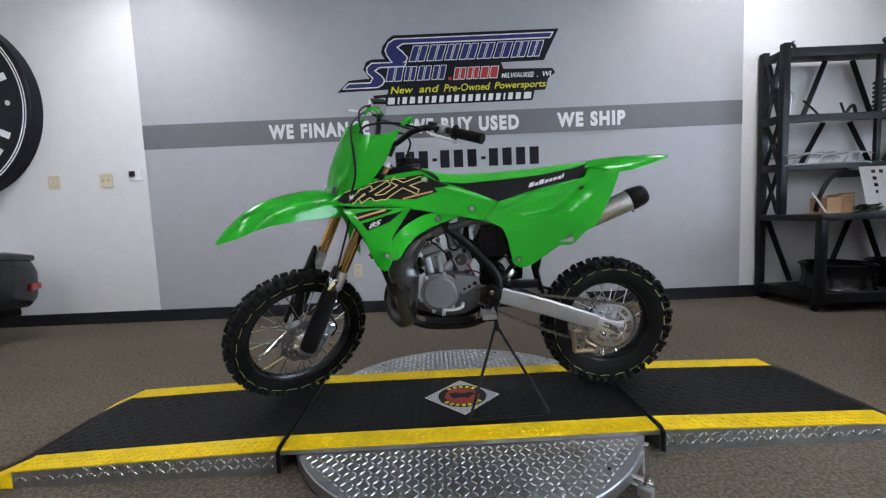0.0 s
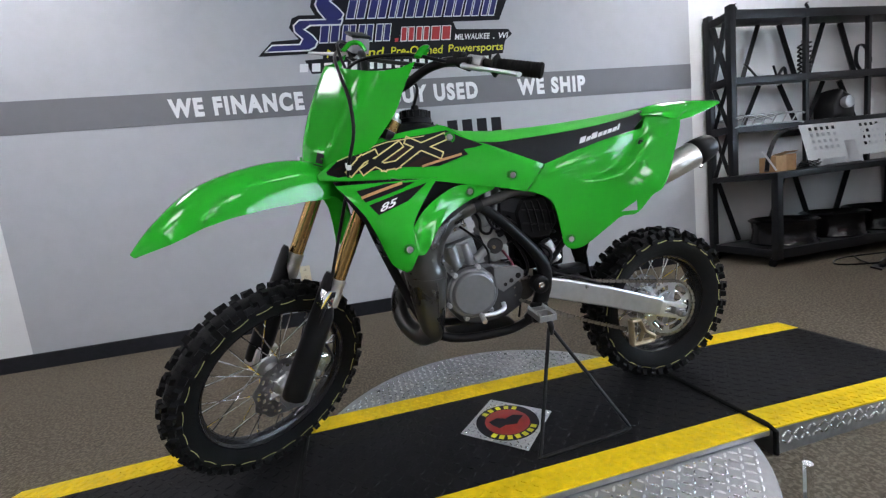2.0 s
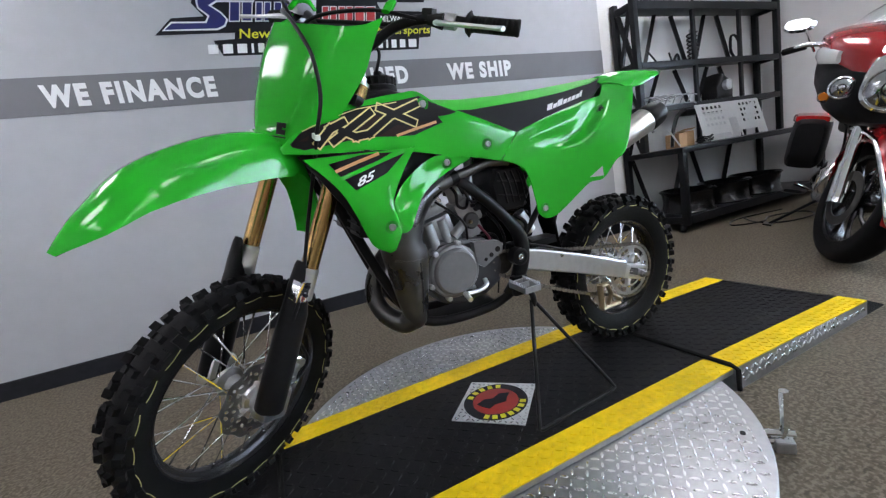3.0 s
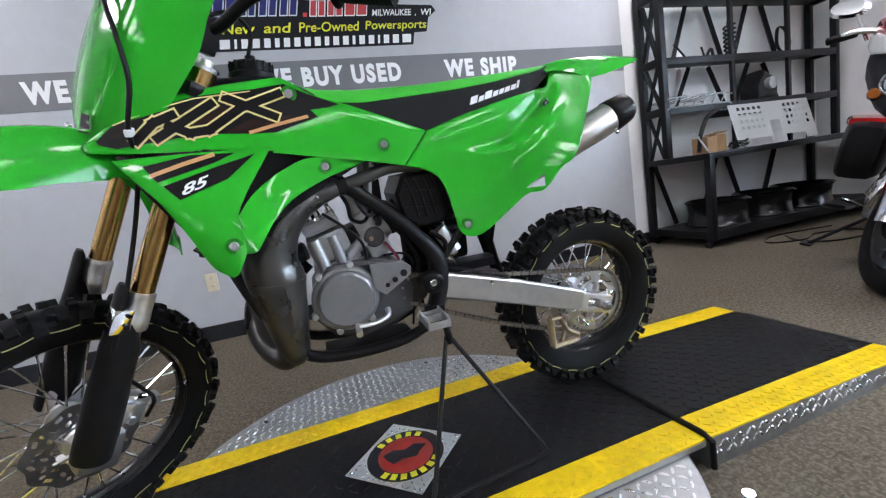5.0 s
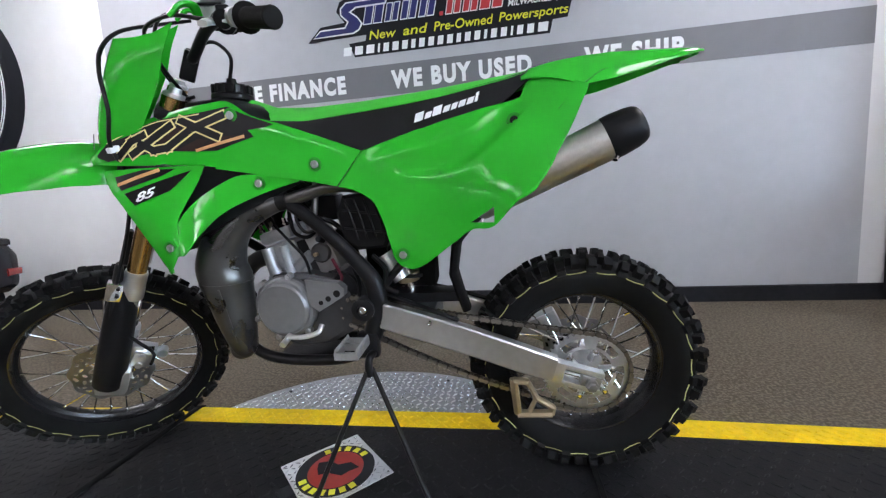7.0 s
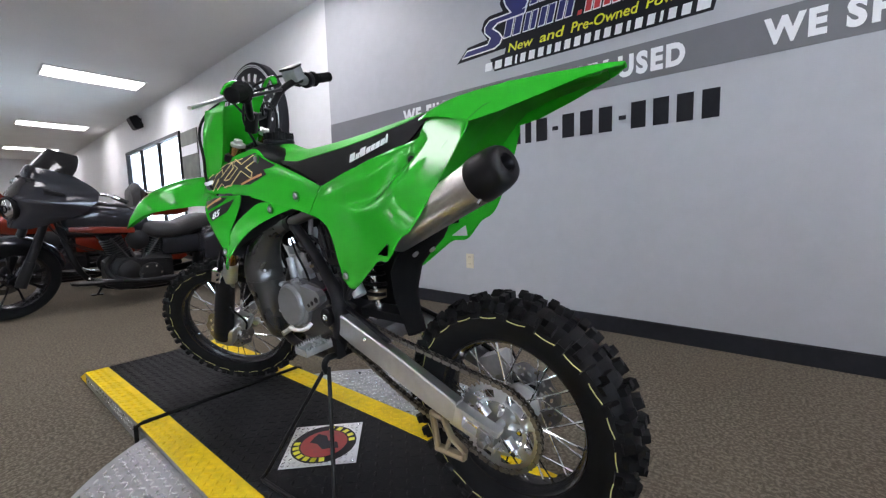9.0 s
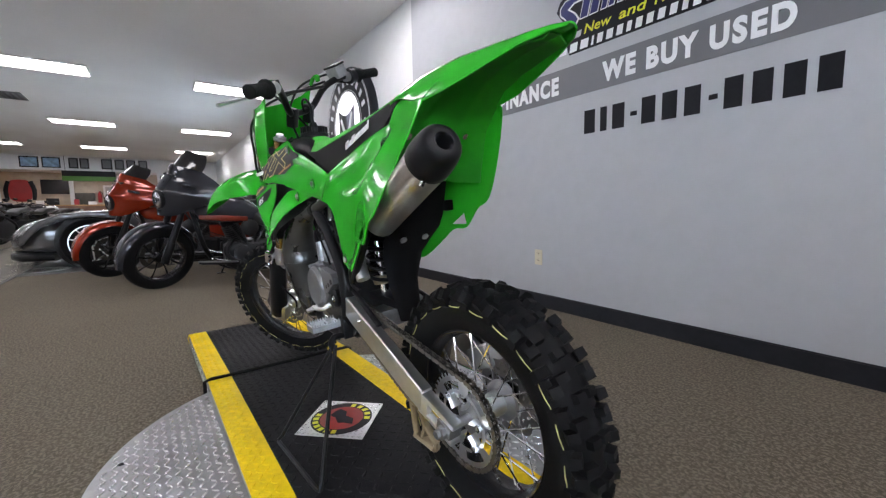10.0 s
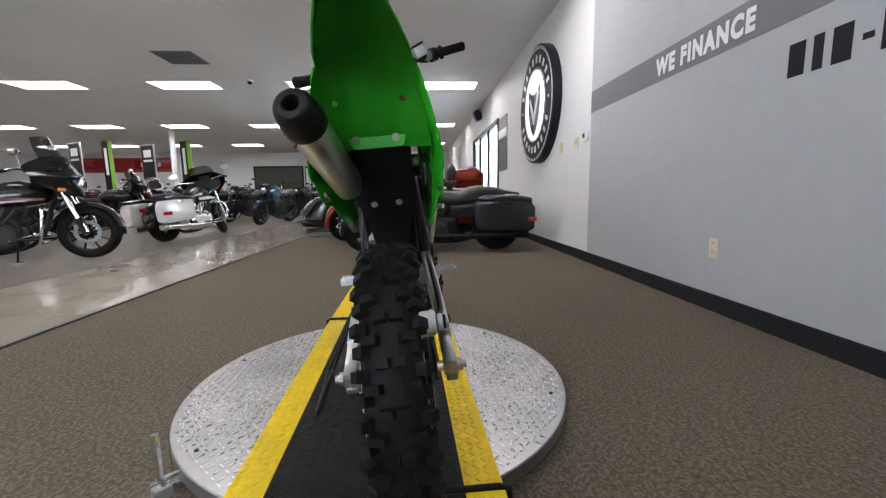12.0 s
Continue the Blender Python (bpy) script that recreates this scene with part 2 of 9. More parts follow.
def sheet(bm, rows, thick, normal=None):
    """A curved plate of even thickness from a grid of points (rows of equal length)."""
    g = [[Vector(p) for p in r] for r in rows]
    nr, nc = len(g), len(g[0])
    back = []
    for i in range(nr):
        b = []
        for j in range(nc):
            du = g[min(i + 1, nr - 1)][j] - g[max(i - 1, 0)][j]
            dv = g[i][min(j + 1, nc - 1)] - g[i][max(j - 1, 0)]
            nn = du.cross(dv)
            nn = nn.normalized() if nn.length > 1e-12 else Vector((0, 1, 0))
            if normal is not None and nn.dot(Vector(normal)) < 0:
                nn = -nn
            b.append(g[i][j] - nn * thick)
        back.append(b)
    A = [[bm.verts.new(p) for p in r] for r in g]
    B = [[bm.verts.new(p) for p in r] for r in back]
    for i in range(nr - 1):
        for j in range(nc - 1):
            bm.faces.new((A[i][j], A[i][j + 1], A[i + 1][j + 1], A[i + 1][j]))
            bm.faces.new((B[i][j], B[i + 1][j], B[i + 1][j + 1], B[i][j + 1]))
    for j in range(nc - 1):
        bm.faces.new((A[0][j], B[0][j], B[0][j + 1], A[0][j + 1]))
        bm.faces.new((A[-1][j], A[-1][j + 1], B[-1][j + 1], B[-1][j]))
    for i in range(nr - 1):
        bm.faces.new((A[i][0], A[i + 1][0], B[i + 1][0], B[i][0]))
        bm.faces.new((A[i][-1], B[i][-1], B[i + 1][-1], A[i + 1][-1]))
    return bm


def between(a, b, nu, nv, bulge=(0, 0, 0)):
    """A grid of points between two smooth curves through a and b (matched points), bulged in its middle."""
    A, B = spline_matched(a, nu), spline_matched(b, nu)
    bl = Vector(bulge)
    rows = []
    for j in range(nv + 1):
        t = j / nv
        rows.append([p.lerp(q, t) + bl * (4 * t * (1 - t)) for p, q in zip(A, B)])
    return rows


def spline_matched(pts, n):
    """n + 1 points on a smooth curve through pts, even by the points' own numbering."""
    p = [Vector(q) for q in pts]
    if len(p) == 2:
        return [p[0].lerp(p[1], i / n) for i in range(n + 1)]
    e = [p[0] * 2 - p[1]] + p + [p[-1] * 2 - p[-2]]
    out = []
    for k in range(n + 1):
        s = k / n * (len(p) - 1)
        i = min(int(s), len(p) - 2)
        t = s - i
        a, b, c, d = e[i], e[i + 1], e[i + 2], e[i + 3]
        out.append(0.5 * ((2 * b) + (c - a) * t + (2 * a - 5 * b + 4 * c - d) * t * t + (3 * b - a - 3 * c + d) * t ** 3))
    return out


def prism(bm, outline, depth, m=None):
    """A flat plate from an outline in x and z, from y = 0 to y = depth."""
    a = [bm.verts.new((x, 0, z)) for x, z in outline]
    b = [bm.verts.new((x, depth, z)) for x, z in outline]
    bm.faces.new(a)
    bm.faces.new(b[::-1])
    n = len(a)
    for i in range(n):
        j = (i + 1) % n
        bm.faces.new((a[i], b[i], b[j], a[j]))
    bmesh.ops.recalc_face_normals(bm, faces=bm.faces)
    if m is not None:
        for v in a + b:
            v.co = m @ v.co
    return bm


def prismed(*a, **k):
    return prism(bmesh.new(), *a, **k)


def lettering(text, x0, x1, z0, z1, depth, shear=0.0, bold=0.0, spacing=1.0):
    """Words in the built-in font as a bmesh that fills x0..x1 and z0..z1, standing in the xz plane and facing -y."""
    cu = bpy.data.curves.new("letters", "FONT")
    cu.body = text
    cu.extrude = 0.5
    cu.shear = shear
    cu.offset = bold
    cu.space_character = spacing
    cu.resolution_u = 4
    ob = bpy.data.objects.new("letters", cu)
    scene.collection.objects.link(ob)
    me = bpy.data.meshes.new_from_object(ob.evaluated_get(bpy.context.evaluated_depsgraph_get()))
    bpy.data.objects.remove(ob)
    bm = bmesh.new()
    bm.from_mesh(me)
    bpy.data.meshes.remove(me)
    xs = [v.co.x for v in bm.verts]
    ys = [v.co.y for v in bm.verts]
    xa, xb, ya, yb = min(xs), max(xs), min(ys), max(ys)
    for v in bm.verts:
        u, w, d = (v.co.x - xa) / (xb - xa), (v.co.y - ya) / (yb - ya), v.co.z
        v.co = Vector((x0 + u * (x1 - x0), -depth * (d + 0.5), z0 + w * (z1 - z0)))
    return bm


# ---- the room ----
def structure(name, bm, material, label, smooth=0, place=None):
    return tagged(part(name, bm, material, None, label, smooth, place), category="structure", kind="structure")


structure("floor", boxed(WESTEND - 0.2, EAST + 0.2, SOUTHEND - 0.2, WALL + 0.2, -0.2, 0.0), M["carpet"], "speckled grey-brown low-pile commercial carpet floor")
structure("ceiling", boxed(WESTEND - 0.2, EAST + 0.2, SOUTHEND - 0.2, WALL + 0.2, CEIL, CEIL + 0.2), M["ceiling"], "off-white textured flat ceiling")

# long wall with a window opening; beyond the window the daylight
WIN = (-10.6, -7.0, 0.35, 2.25)
bm = bmesh.new()
block(bm, WIN[1], EAST + 0.2, WALL, WALL + 0.2, 0, CEIL)
block(bm, WESTEND - 0.2, WIN[0], WALL, WALL + 0.2, 0, CEIL)
block(bm, WIN[0], WIN[1], WALL, WALL + 0.2, 0, WIN[2])
block(bm, WIN[0], WIN[1], WALL, WALL + 0.2, WIN[3], CEIL)
structure("wall_north", bm, M["white_wall"], "white painted long showroom wall")
# short wall with its window; the unseen length is added to let in daylight
EW = (-5.6, -0.16, 0.67, 2.45)
bm = bmesh.new()
block(bm, EAST, EAST + 0.2, EW[1], WALL, 0, CEIL)
block(bm, EAST, EAST + 0.2, SOUTHEND, EW[0], 0, CEIL)
block(bm, EAST, EAST + 0.2, EW[0], EW[1], 0, EW[2])
block(bm, EAST, EAST + 0.2, EW[0], EW[1], EW[3], CEIL)
structure("wall_east", bm, M["white_wall"], "white painted short wall with a window")
structure("wall_west", boxed(WESTEND - 0.2, WESTEND, SOUTHEND, -5.08, 0, CEIL), M["white_wall"], "white painted far showroom wall with a wide opening")
bm = boxed(WESTEND - 0.2, WESTEND, -0.35, WALL, 0, CEIL)
block(bm, WESTEND - 0.2, WESTEND, -5.08, -0.35, 2.40, CEIL)
structure("wall_west", bm, M["white_wall"], "white slatted wall over the wide opening")
XB = WESTEND - 5.4   # back wall of the room behind the opening
M["tan_wall"] = surface("tan_wall", (0.42, 0.36, 0.28), 0.6, var=0.12, grain=6)
bm = boxed(XB - 0.1, XB, -6.4, 0.8, 0, 2.7)
block(bm, XB, WESTEND - 0.2, -6.5, -6.4, 0, 2.7)
block(bm, XB, WESTEND - 0.2, 0.8, 0.9, 0, 2.7)
structure("wall_back_room", bm, M["tan_wall"], "warm tan walls of the room behind the opening")
structure("back_room_ceiling", boxed(XB - 0.1, WESTEND - 0.2, -6.5, 0.9, 2.7, 2.8), M["ceiling"], "off-white ceiling of the back room")
structure("back_room_floor", boxed(XB - 0.1, WESTEND - 0.2, -6.5, 0.9, -0.1, 0.004), surface("wood_floor", (0.26, 0.15, 0.075), 0.3, var=0.2, grain=8, stain=3), "brown wooden floor of the back room")
structure("wall_south", boxed(WESTEND, EAST, SOUTHEND - 0.2, SOUTHEND, 0, CEIL), M["white_wall"], "white painted showroom wall")

# painted fields
structure("painted_panel", boxed(-2.565, 2.50, WALL - 0.003, WALL, 0.102, CEIL), M["grey_paint"], "light grey painted field of the wall")
structure("painted_band", boxed(-2.565, 2.50, WALL - 0.006, WALL - 0.003, 1.482, 1.682), M["band_paint"], "dark grey painted stripe across the wall")


def skirting(x0, x1, y0, y1):
    bm = boxed(x0, x1, y0, y1, 0, 0.096)
    block(bm, x0 + 0.003 * (y1 - y0 > 1), x1 - 0.003 * (y1 - y0 > 1), y0 + 0.003 * (x1 - x0 > 1), y1, 0.096, 0.102)
    return bm


structure("baseboard", skirting(WIN[1], EAST - 0.012, WALL - 0.012, WALL), M["baseboard"], "dark vinyl baseboard")
structure("baseboard", skirting(EAST - 0.012, EAST, SOUTHEND, WALL - 0.012), M["baseboard"], "dark vinyl baseboard")
structure("baseboard", skirting(WESTEND + 0.012, WIN[1], WALL - 0.012, WALL), M["baseboard"], "dark vinyl baseboard")

# ---- wall lettering ----
Y0 = WALL - 0.006
sign_words = {"WE FINANCE": (-1.498, -0.648), "WE BUY USED": (-0.318, 0.617), "WE SHIP": (0.938, 1.514)}
for words, (xa, xb) in sign_words.items():
    tagged(part("wall_lettering", lettering(words, xa, xb, 1.518, 1.642, 0.002, bold=0.050, spacing=1.22), M["text_white"], None,
                place=Matrix.Translation((0, Y0, 0))), "white block letters on the dark painted stripe", "lettering", kind="structure")
phone = thing("number_row", "row of dark painted characters under the stripe", "lettering", Matrix.Translation((0, WALL - 0.003, 0)), kind="structure")
x = -0.440
for w in (0.078, 0.045, 0.078, 0.03, 0.078, 0.078, 0.078, 0.03, 0.078, 0.078, 0.078, 0.078):
    z0, z1 = (1.281, 1.306) if w == 0.03 else (1.224, 1.371)
    part("character", boxed(x, x + (0.04 if w == 0.03 else w), -0.002, 0, z0, z1), M["text_dark"], phone)
    x += w + 0.0374

# ---- shop sign on the wall: plain slanted shapes on a dark ground ----
logo = thing("wall_sign", "dark blue, red and yellow slanted dealer sign on the grey wall", "sign", Matrix.Translation((0, WALL - 0.003, 0)))


def slab(outline, depth, y=0.0):
    return prismed(outline, -depth, Matrix.Translation((0, -y, 0)))


ground = [(-0.896, 1.882), (-0.796, 1.975), (-0.62, 1.985), (-0.672, 2.06), (-0.645, 2.12), (-0.60, 2.138), (-0.49, 2.138), (-0.515, 2.19),
          (-0.50, 2.24), (-0.45, 2.30), (-0.41, 2.324), (0.965, 2.322), (0.838, 2.075), (0.48, 2.072), (0.50, 2.018), (0.905, 2.008),
          (0.93, 1.972), (0.87, 1.925), (0.845, 1.836), (0.755, 1.832), (0.735, 1.753), (-0.565, 1.755), (-0.60, 1.845), (-0.48, 1.852), (-0.47, 1.89)]
part("sign_ground", slab(ground, 0.003), M["text_dark"], logo)


big_s = [(-0.40, 2.298), (0.925, 2.298), (0.895, 2.248), (-0.33, 2.248), (-0.37, 2.225), (-0.33, 2.19), (-0.29, 2.14), (-0.31, 2.105), (-0.36, 2.085),
         (-0.56, 2.085), (-0.585, 2.10), (-0.43, 2.105), (-0.47, 2.16), (-0.485, 2.205), (-0.455, 2.265)]
low_s = [(-0.60, 2.112), (-0.30, 2.112), (-0.32, 2.066), (-0.53, 2.066), (-0.565, 2.045), (-0.52, 2.01), (-0.49, 1.965), (-0.515, 1.925), (-0.56, 1.905),
         (-0.855, 1.905), (-0.80, 1.955), (-0.62, 1.955), (-0.60, 1.985), (-0.645, 2.03), (-0.645, 2.075)]
part("swash", slab(big_s, 0.002, 0.003), M["text_white"], logo)
part("swash", slab(low_s, 0.002, 0.003), M["text_white"], logo)


def shrink(o, d):
    n = len(o)
    area = sum(o[i][0] * o[(i + 1) % n][1] - o[(i + 1) % n][0] * o[i][1] for i in range(n))
    sg = 1 if area > 0 else -1
    out = []
    for i in range(n):
        p, a, b = Vector(o[i]), Vector(o[i - 1]), Vector(o[(i + 1) % n])
        e1, e2 = (p - a).normalized(), (b - p).normalized()
        n1, n2 = Vector((-e1.y, e1.x)) * sg, Vector((-e2.y, e2.x)) * sg
        k = max(0.5, 1 + n1.dot(n2))
        q = p + (n1 + n2) * (d / k)
        out.append((q.x, q.y))
    return out


part("swash_fill", slab(shrink(big_s, 0.010), 0.002, 0.005), M["navy"], logo)
part("swash_fill", slab(shrink(low_s, 0.010), 0.002, 0.005), M["navy"], logo)


def blocks_row(x0, x1, z0, z1, widths, gap, lean, back, fill, edge):
    """A row of plain slanted bars, two for each character, filled in one colour and edged in another."""
    total = sum(widths) + gap * (len(widths) - 1)
    k = (x1 - x0) / total
    h = z1 - z0
    x = x0
    for w in widths:
        for u0, u1 in ((0.0, 0.47), (0.53, 1.0)):
            o = [(x + w * k * u0, z0), (x + w * k * u1, z0), (x + w * k * u1 + lean * h, z1), (x + w * k * u0 + lean * h, z1)]
            part("sign_block", slab(o, 0.002, 0.003), M[back], logo)
            part("sign_block_fill", slab(shrink(o, edge), 0.002, 0.005), M[fill], logo)
        x += (w + gap) * k


blocks_row(-0.29, 0.80, 2.105, 2.235, [1, 1, 0.8, 1, 0.9, 1, 0.9, 0.8], 0.12, 0.35, "text_white", "navy", 0.006)
blocks_row(-0.49, 0.0, 1.952, 2.07, [1, 0.7, 0.8, 0.8], 0.12, 0.25, "text_white", "navy", 0.006)
blocks_row(0.075, 0.445, 1.945, 2.045, [1, 1, 1.5], 0.12, 0.2, "text_white", "logo_red", 0.006)
part("sign_dot", slab([(0.035, 1.945), (0.06, 1.945), (0.065, 1.97), (0.04, 1.97)], 0.002, 0.003), M["logo_red"], logo)
for words, xa, xb, za, zb, sh, mat in (("MILWAUKEE", 0.48, 0.755, 1.943, 1.983, 0.25, "text_white"), (",", 0.775, 0.786, 1.939, 1.951, 0.25, "text_white"), ("WI", 0.825, 0.90, 1.943, 1.983, 0.25, "text_white"),
                                       ("New", -0.452, -0.262, 1.853, 1.910, 0.2, "logo_yellow"), ("and", -0.215, -0.045, 1.853, 1.912, 0.2, "logo_yellow"),
                                       ("Pre-Owned", -0.005, 0.385, 1.853, 1.912, 0.2, "logo_yellow"), ("Powersports", 0.42, 0.85, 1.842, 1.912, 0.2, "logo_yellow")):
    part("sign_word", lettering(words, xa, xb, za, zb, 0.002, shear=sh, bold=0.01), M[mat], logo, place=Matrix.Translation((0, -0.003, 0)))
x, k = -0.645, 1.375 / (17.9 + 0.55 * 21)
for w in [1.2, 1.2, 1.2, 0.3, 0.8, 0.9, 0.8, 0.6, 0.8, 0.8, 0.8, 0.8, 0.6, 0.8, 0.8, 0.4, 0.8, 0.8, 0.3, 0.8, 0.9, 1.3]:
    part("sign_bar", prismed([(x, 1.768), (x + w * k, 1.768), (x + w * k + 0.008, 1.822), (x + 0.008, 1.822)], -0.002), M["text_white"], logo, place=Matrix.Translation((0, -0.003, 0)))
    x += (w + 0.55) * k


# ---- round sign ----
def round_sign():
    R = 0.765
    t = thing("round_wall_sign", "large round black sign with a lit white oval and shield", "sign", Matrix.Translation((-4.15, WALL, 1.885)))
    face = pose(0, 0, 0, 90)
    part("body", lathed([(R, 0.0), (R, 0.095), (R - 0.01, 0.105), (R - 0.02, 0.107)], 72, face), M["text_dark"], t, "matte black drum body", 40)
    for r in (0.725, 0.705, 0.47):
        part("ring", lathed([(r, 0.107), (r, 0.11), (r + 0.008, 0.11), (r + 0.008, 0.107)], 72, face, True), M["text_white"], t, "thin white ring", 40)
    oval = [(0.43 * math.cos(a), 0.455 * math.sin(a)) for a in [2 * math.pi * k / 48 for k in range(48)]]
    part("lit_oval", prismed(oval, -0.003, Matrix.Translation((0, -0.107, 0))), glowing("sign_glow", (0.95, 0.97, 1.0), 0.9), t, "lit white oval field")
    M["shield_blue"] = surface("shield_blue", (0.10, 0.105, 0.16), 0.4, var=0.08)
    for s, mt in ((-1, "text_dark"), (1, "shield_blue")):
        shield = [(0.0, 0.15), (s * 0.12, 0.17), (s * 0.27, 0.25), (s * 0.262, -0.02), (s * 0.20, -0.20), (s * 0.11, -0.33), (0.0, -0.41)]
        part("shield_half", prismed(shield, -0.003, Matrix.Translation((0, -0.110, 0))), M[mt], t, "dark half of the shield" if s < 0 else "blue grey half of the shield")
    vee = [(-0.215, 0.10), (-0.18, 0.135), (-0.145, 0.10), (0.0, -0.12), (0.145, 0.14), (0.18, 0.175), (0.215, 0.14), (0.02, -0.25), (-0.02, -0.25)]
    part("mark", prismed(vee, -0.003, Matrix.Translation((0, -0.113, 0))), M["text_white"], t, "white angular mark")
    for s in (-1, 1):
        wing = [(s * 0.20, -0.02), (s * 0.07, -0.22), (s * 0.12, -0.27), (s * 0.19, -0.14)]
        part("wing", prismed(wing, -0.002, Matrix.Translation((0, -0.113, 0))), M["band_paint"], t)
    for k in range(10):
        a = radians(160 - 140 * k / 9)
        part("character", boxed(-0.028, 0.028, -0.113, -0.107, -0.045, 0.045), M["text_white"], t, place=pose(0.585 * math.cos(a), 0, 0.585 * math.sin(a), 0, 90 - math.degrees(a), 0))
    for k in range(10):
        a = radians(205 + 130 * k / 9)
        part("character", boxed(-0.026, 0.026, -0.113, -0.107, -0.042, 0.042), M["text_white"], t, place=pose(0.585 * math.cos(a), 0, 0.585 * math.sin(a), 0, -90 - math.degrees(a), 0))
    for s in (-1, 1):
        part("dot", lathed([(0.02, 0.107), (0.02, 0.111)], 20, Matrix.Translation((s * 0.585, 0, 0.0)) @ face), M["text_white"], t)


round_sign()


# ---- small wall fittings ----
def wall_plate(x, z, w, h, label, kinds):
    t = thing("wall_plate" if kinds != "outlet" else "power_outlet", label, "switch" if kinds != "outlet" else "outlet", Matrix.Translation((x, WALL - (0.003 if abs(x) < 2.5 else 0), z)))
    part("plate", boxed(-w / 2, w / 2, -0.007, 0, -h / 2, h / 2, bevel=0.003), M["plate_ivory"], t)
    if kinds == "outlet":
        for s in (-1, 1):
            part("socket", boxed(-0.017, 0.017, -0.010, -0.007, s * 0.026 - 0.017, s * 0.026 + 0.017, bevel=0.002), M["plate_ivory"], t)
            for q in (-0.006, 0.006):
                part("slot", boxed(q - 0.001, q + 0.001, -0.0106, -0.010, s * 0.026 - 0.002, s * 0.026 + 0.009), M["text_dark"], t)
    else:
        for s in ((-0.023, 0.023) if kinds == "double" else (0,)):
            part("toggle", boxed(s - 0.005, s + 0.005, -0.018, -0.007, -0.008, 0.014, bevel=0.002), M["plate_ivory"], t)
    return t


wall_plate(-3.365, 1.241, 0.10, 0.118, "ivory double light switch plate on the white wall", "double")
wall_plate(-2.918, 1.238, 0.108, 0.118, "ivory double light switch plate beside the thermostat", "double")
wall_plate(-0.815, 0.376, 0.07, 0.115, "ivory power outlet low on the grey wall", "outlet")
t = thing("thermostat", "small white thermostat with a dark display", "thermostat", Matrix.Translation((-2.655, WALL, 1.270)))
part("case", boxed(-0.055, 0.055, -0.028, 0, -0.046, 0.046, bevel=0.005), M["plastic_white"], t)
part("display", boxed(-0.045, 0.005, -0.031, -0.028, -0.010, 0.036), M["text_dark"], t, "dark display")

# ---- ceiling lights ----
lights_x = [2.5, -2.4, -7.2, -11.95, -16.7]
lights_y = [0.85, -1.74, -4.35, -6.97, -9.55, -12.15, -14.75]
light = thing("ceiling_light", "flat rectangular fluorescent ceiling light panel, lit", "ceiling light", Matrix.Translation((lights_x[0], lights_y[0], CEIL)), "ceiling lights")
fr = bmesh.new()
for x0, x1, y0, y1 in ((-0.305, 0.305, -0.61, -0.585), (-0.305, 0.305, 0.585, 0.61), (-0.305, -0.28, -0.585, 0.585), (0.28, 0.305, -0.585, 0.585)):
    block(fr, x0, x1, y0, y1, -0.02, 0.0)
part("frame", fr, M["lamp_frame"], light)
part("diffuser", boxed(-0.28, 0.28, -0.585, 0.585, -0.012, -0.004), M["lamp"], light, "glowing diffuser")
for lx in lights_x:
    for ly in lights_y:
        if (lx, ly) != (lights_x[0], lights_y[0]):
            copy_thing(light, Matrix.Translation((lx, ly, CEIL)))
for lx, ly in ((-21.6, -4.2), (-23.6, -3.9), (-21.6, -0.9), (-23.6, -0.9)):
    copy_thing(light, Matrix.Translation((lx, ly, 2.7)))

# ---- aisle of large pale tiles ----
bed = structure("tile_aisle", boxed(WESTEND, EAST, -3.24, -1.93, 0.0, 0.004), M["tile_joint"], "polished pale tile walkway through the carpet")
tile_bm = boxed(-0.298, 0.298, -0.216, 0.216, 0.0, 0.006)
tile_mesh = bpy.data.meshes.new("tile")
tile_bm.to_mesh(tile_mesh)
tile_bm.free()
tile_mesh.materials.append(M["tile"])
for i in range(41):
    for j in range(3):
        share("tile", tile_mesh, bed, Matrix.Translation((EAST - 0.3 - 0.602 * i, -3.0217 + 0.4367 * j, 0.004)))
M["vinyl"] = surface("vinyl", (0.18, 0.160, 0.132), 0.3, var=0.10, grain=20, stain=0.9)
structure("vinyl_floor", boxed(WESTEND, EAST, SOUTHEND, -3.27, 0.0, 0.006), M["vinyl"], "polished warm grey floor under the rows of bikes")
for yy in (-3.255, -1.915):
    structure("floor_trim", boxed(WESTEND, EAST, yy - 0.015, yy + 0.015, 0, 0.011), M["trim_dark"], "dark transition strip between carpet and tile")


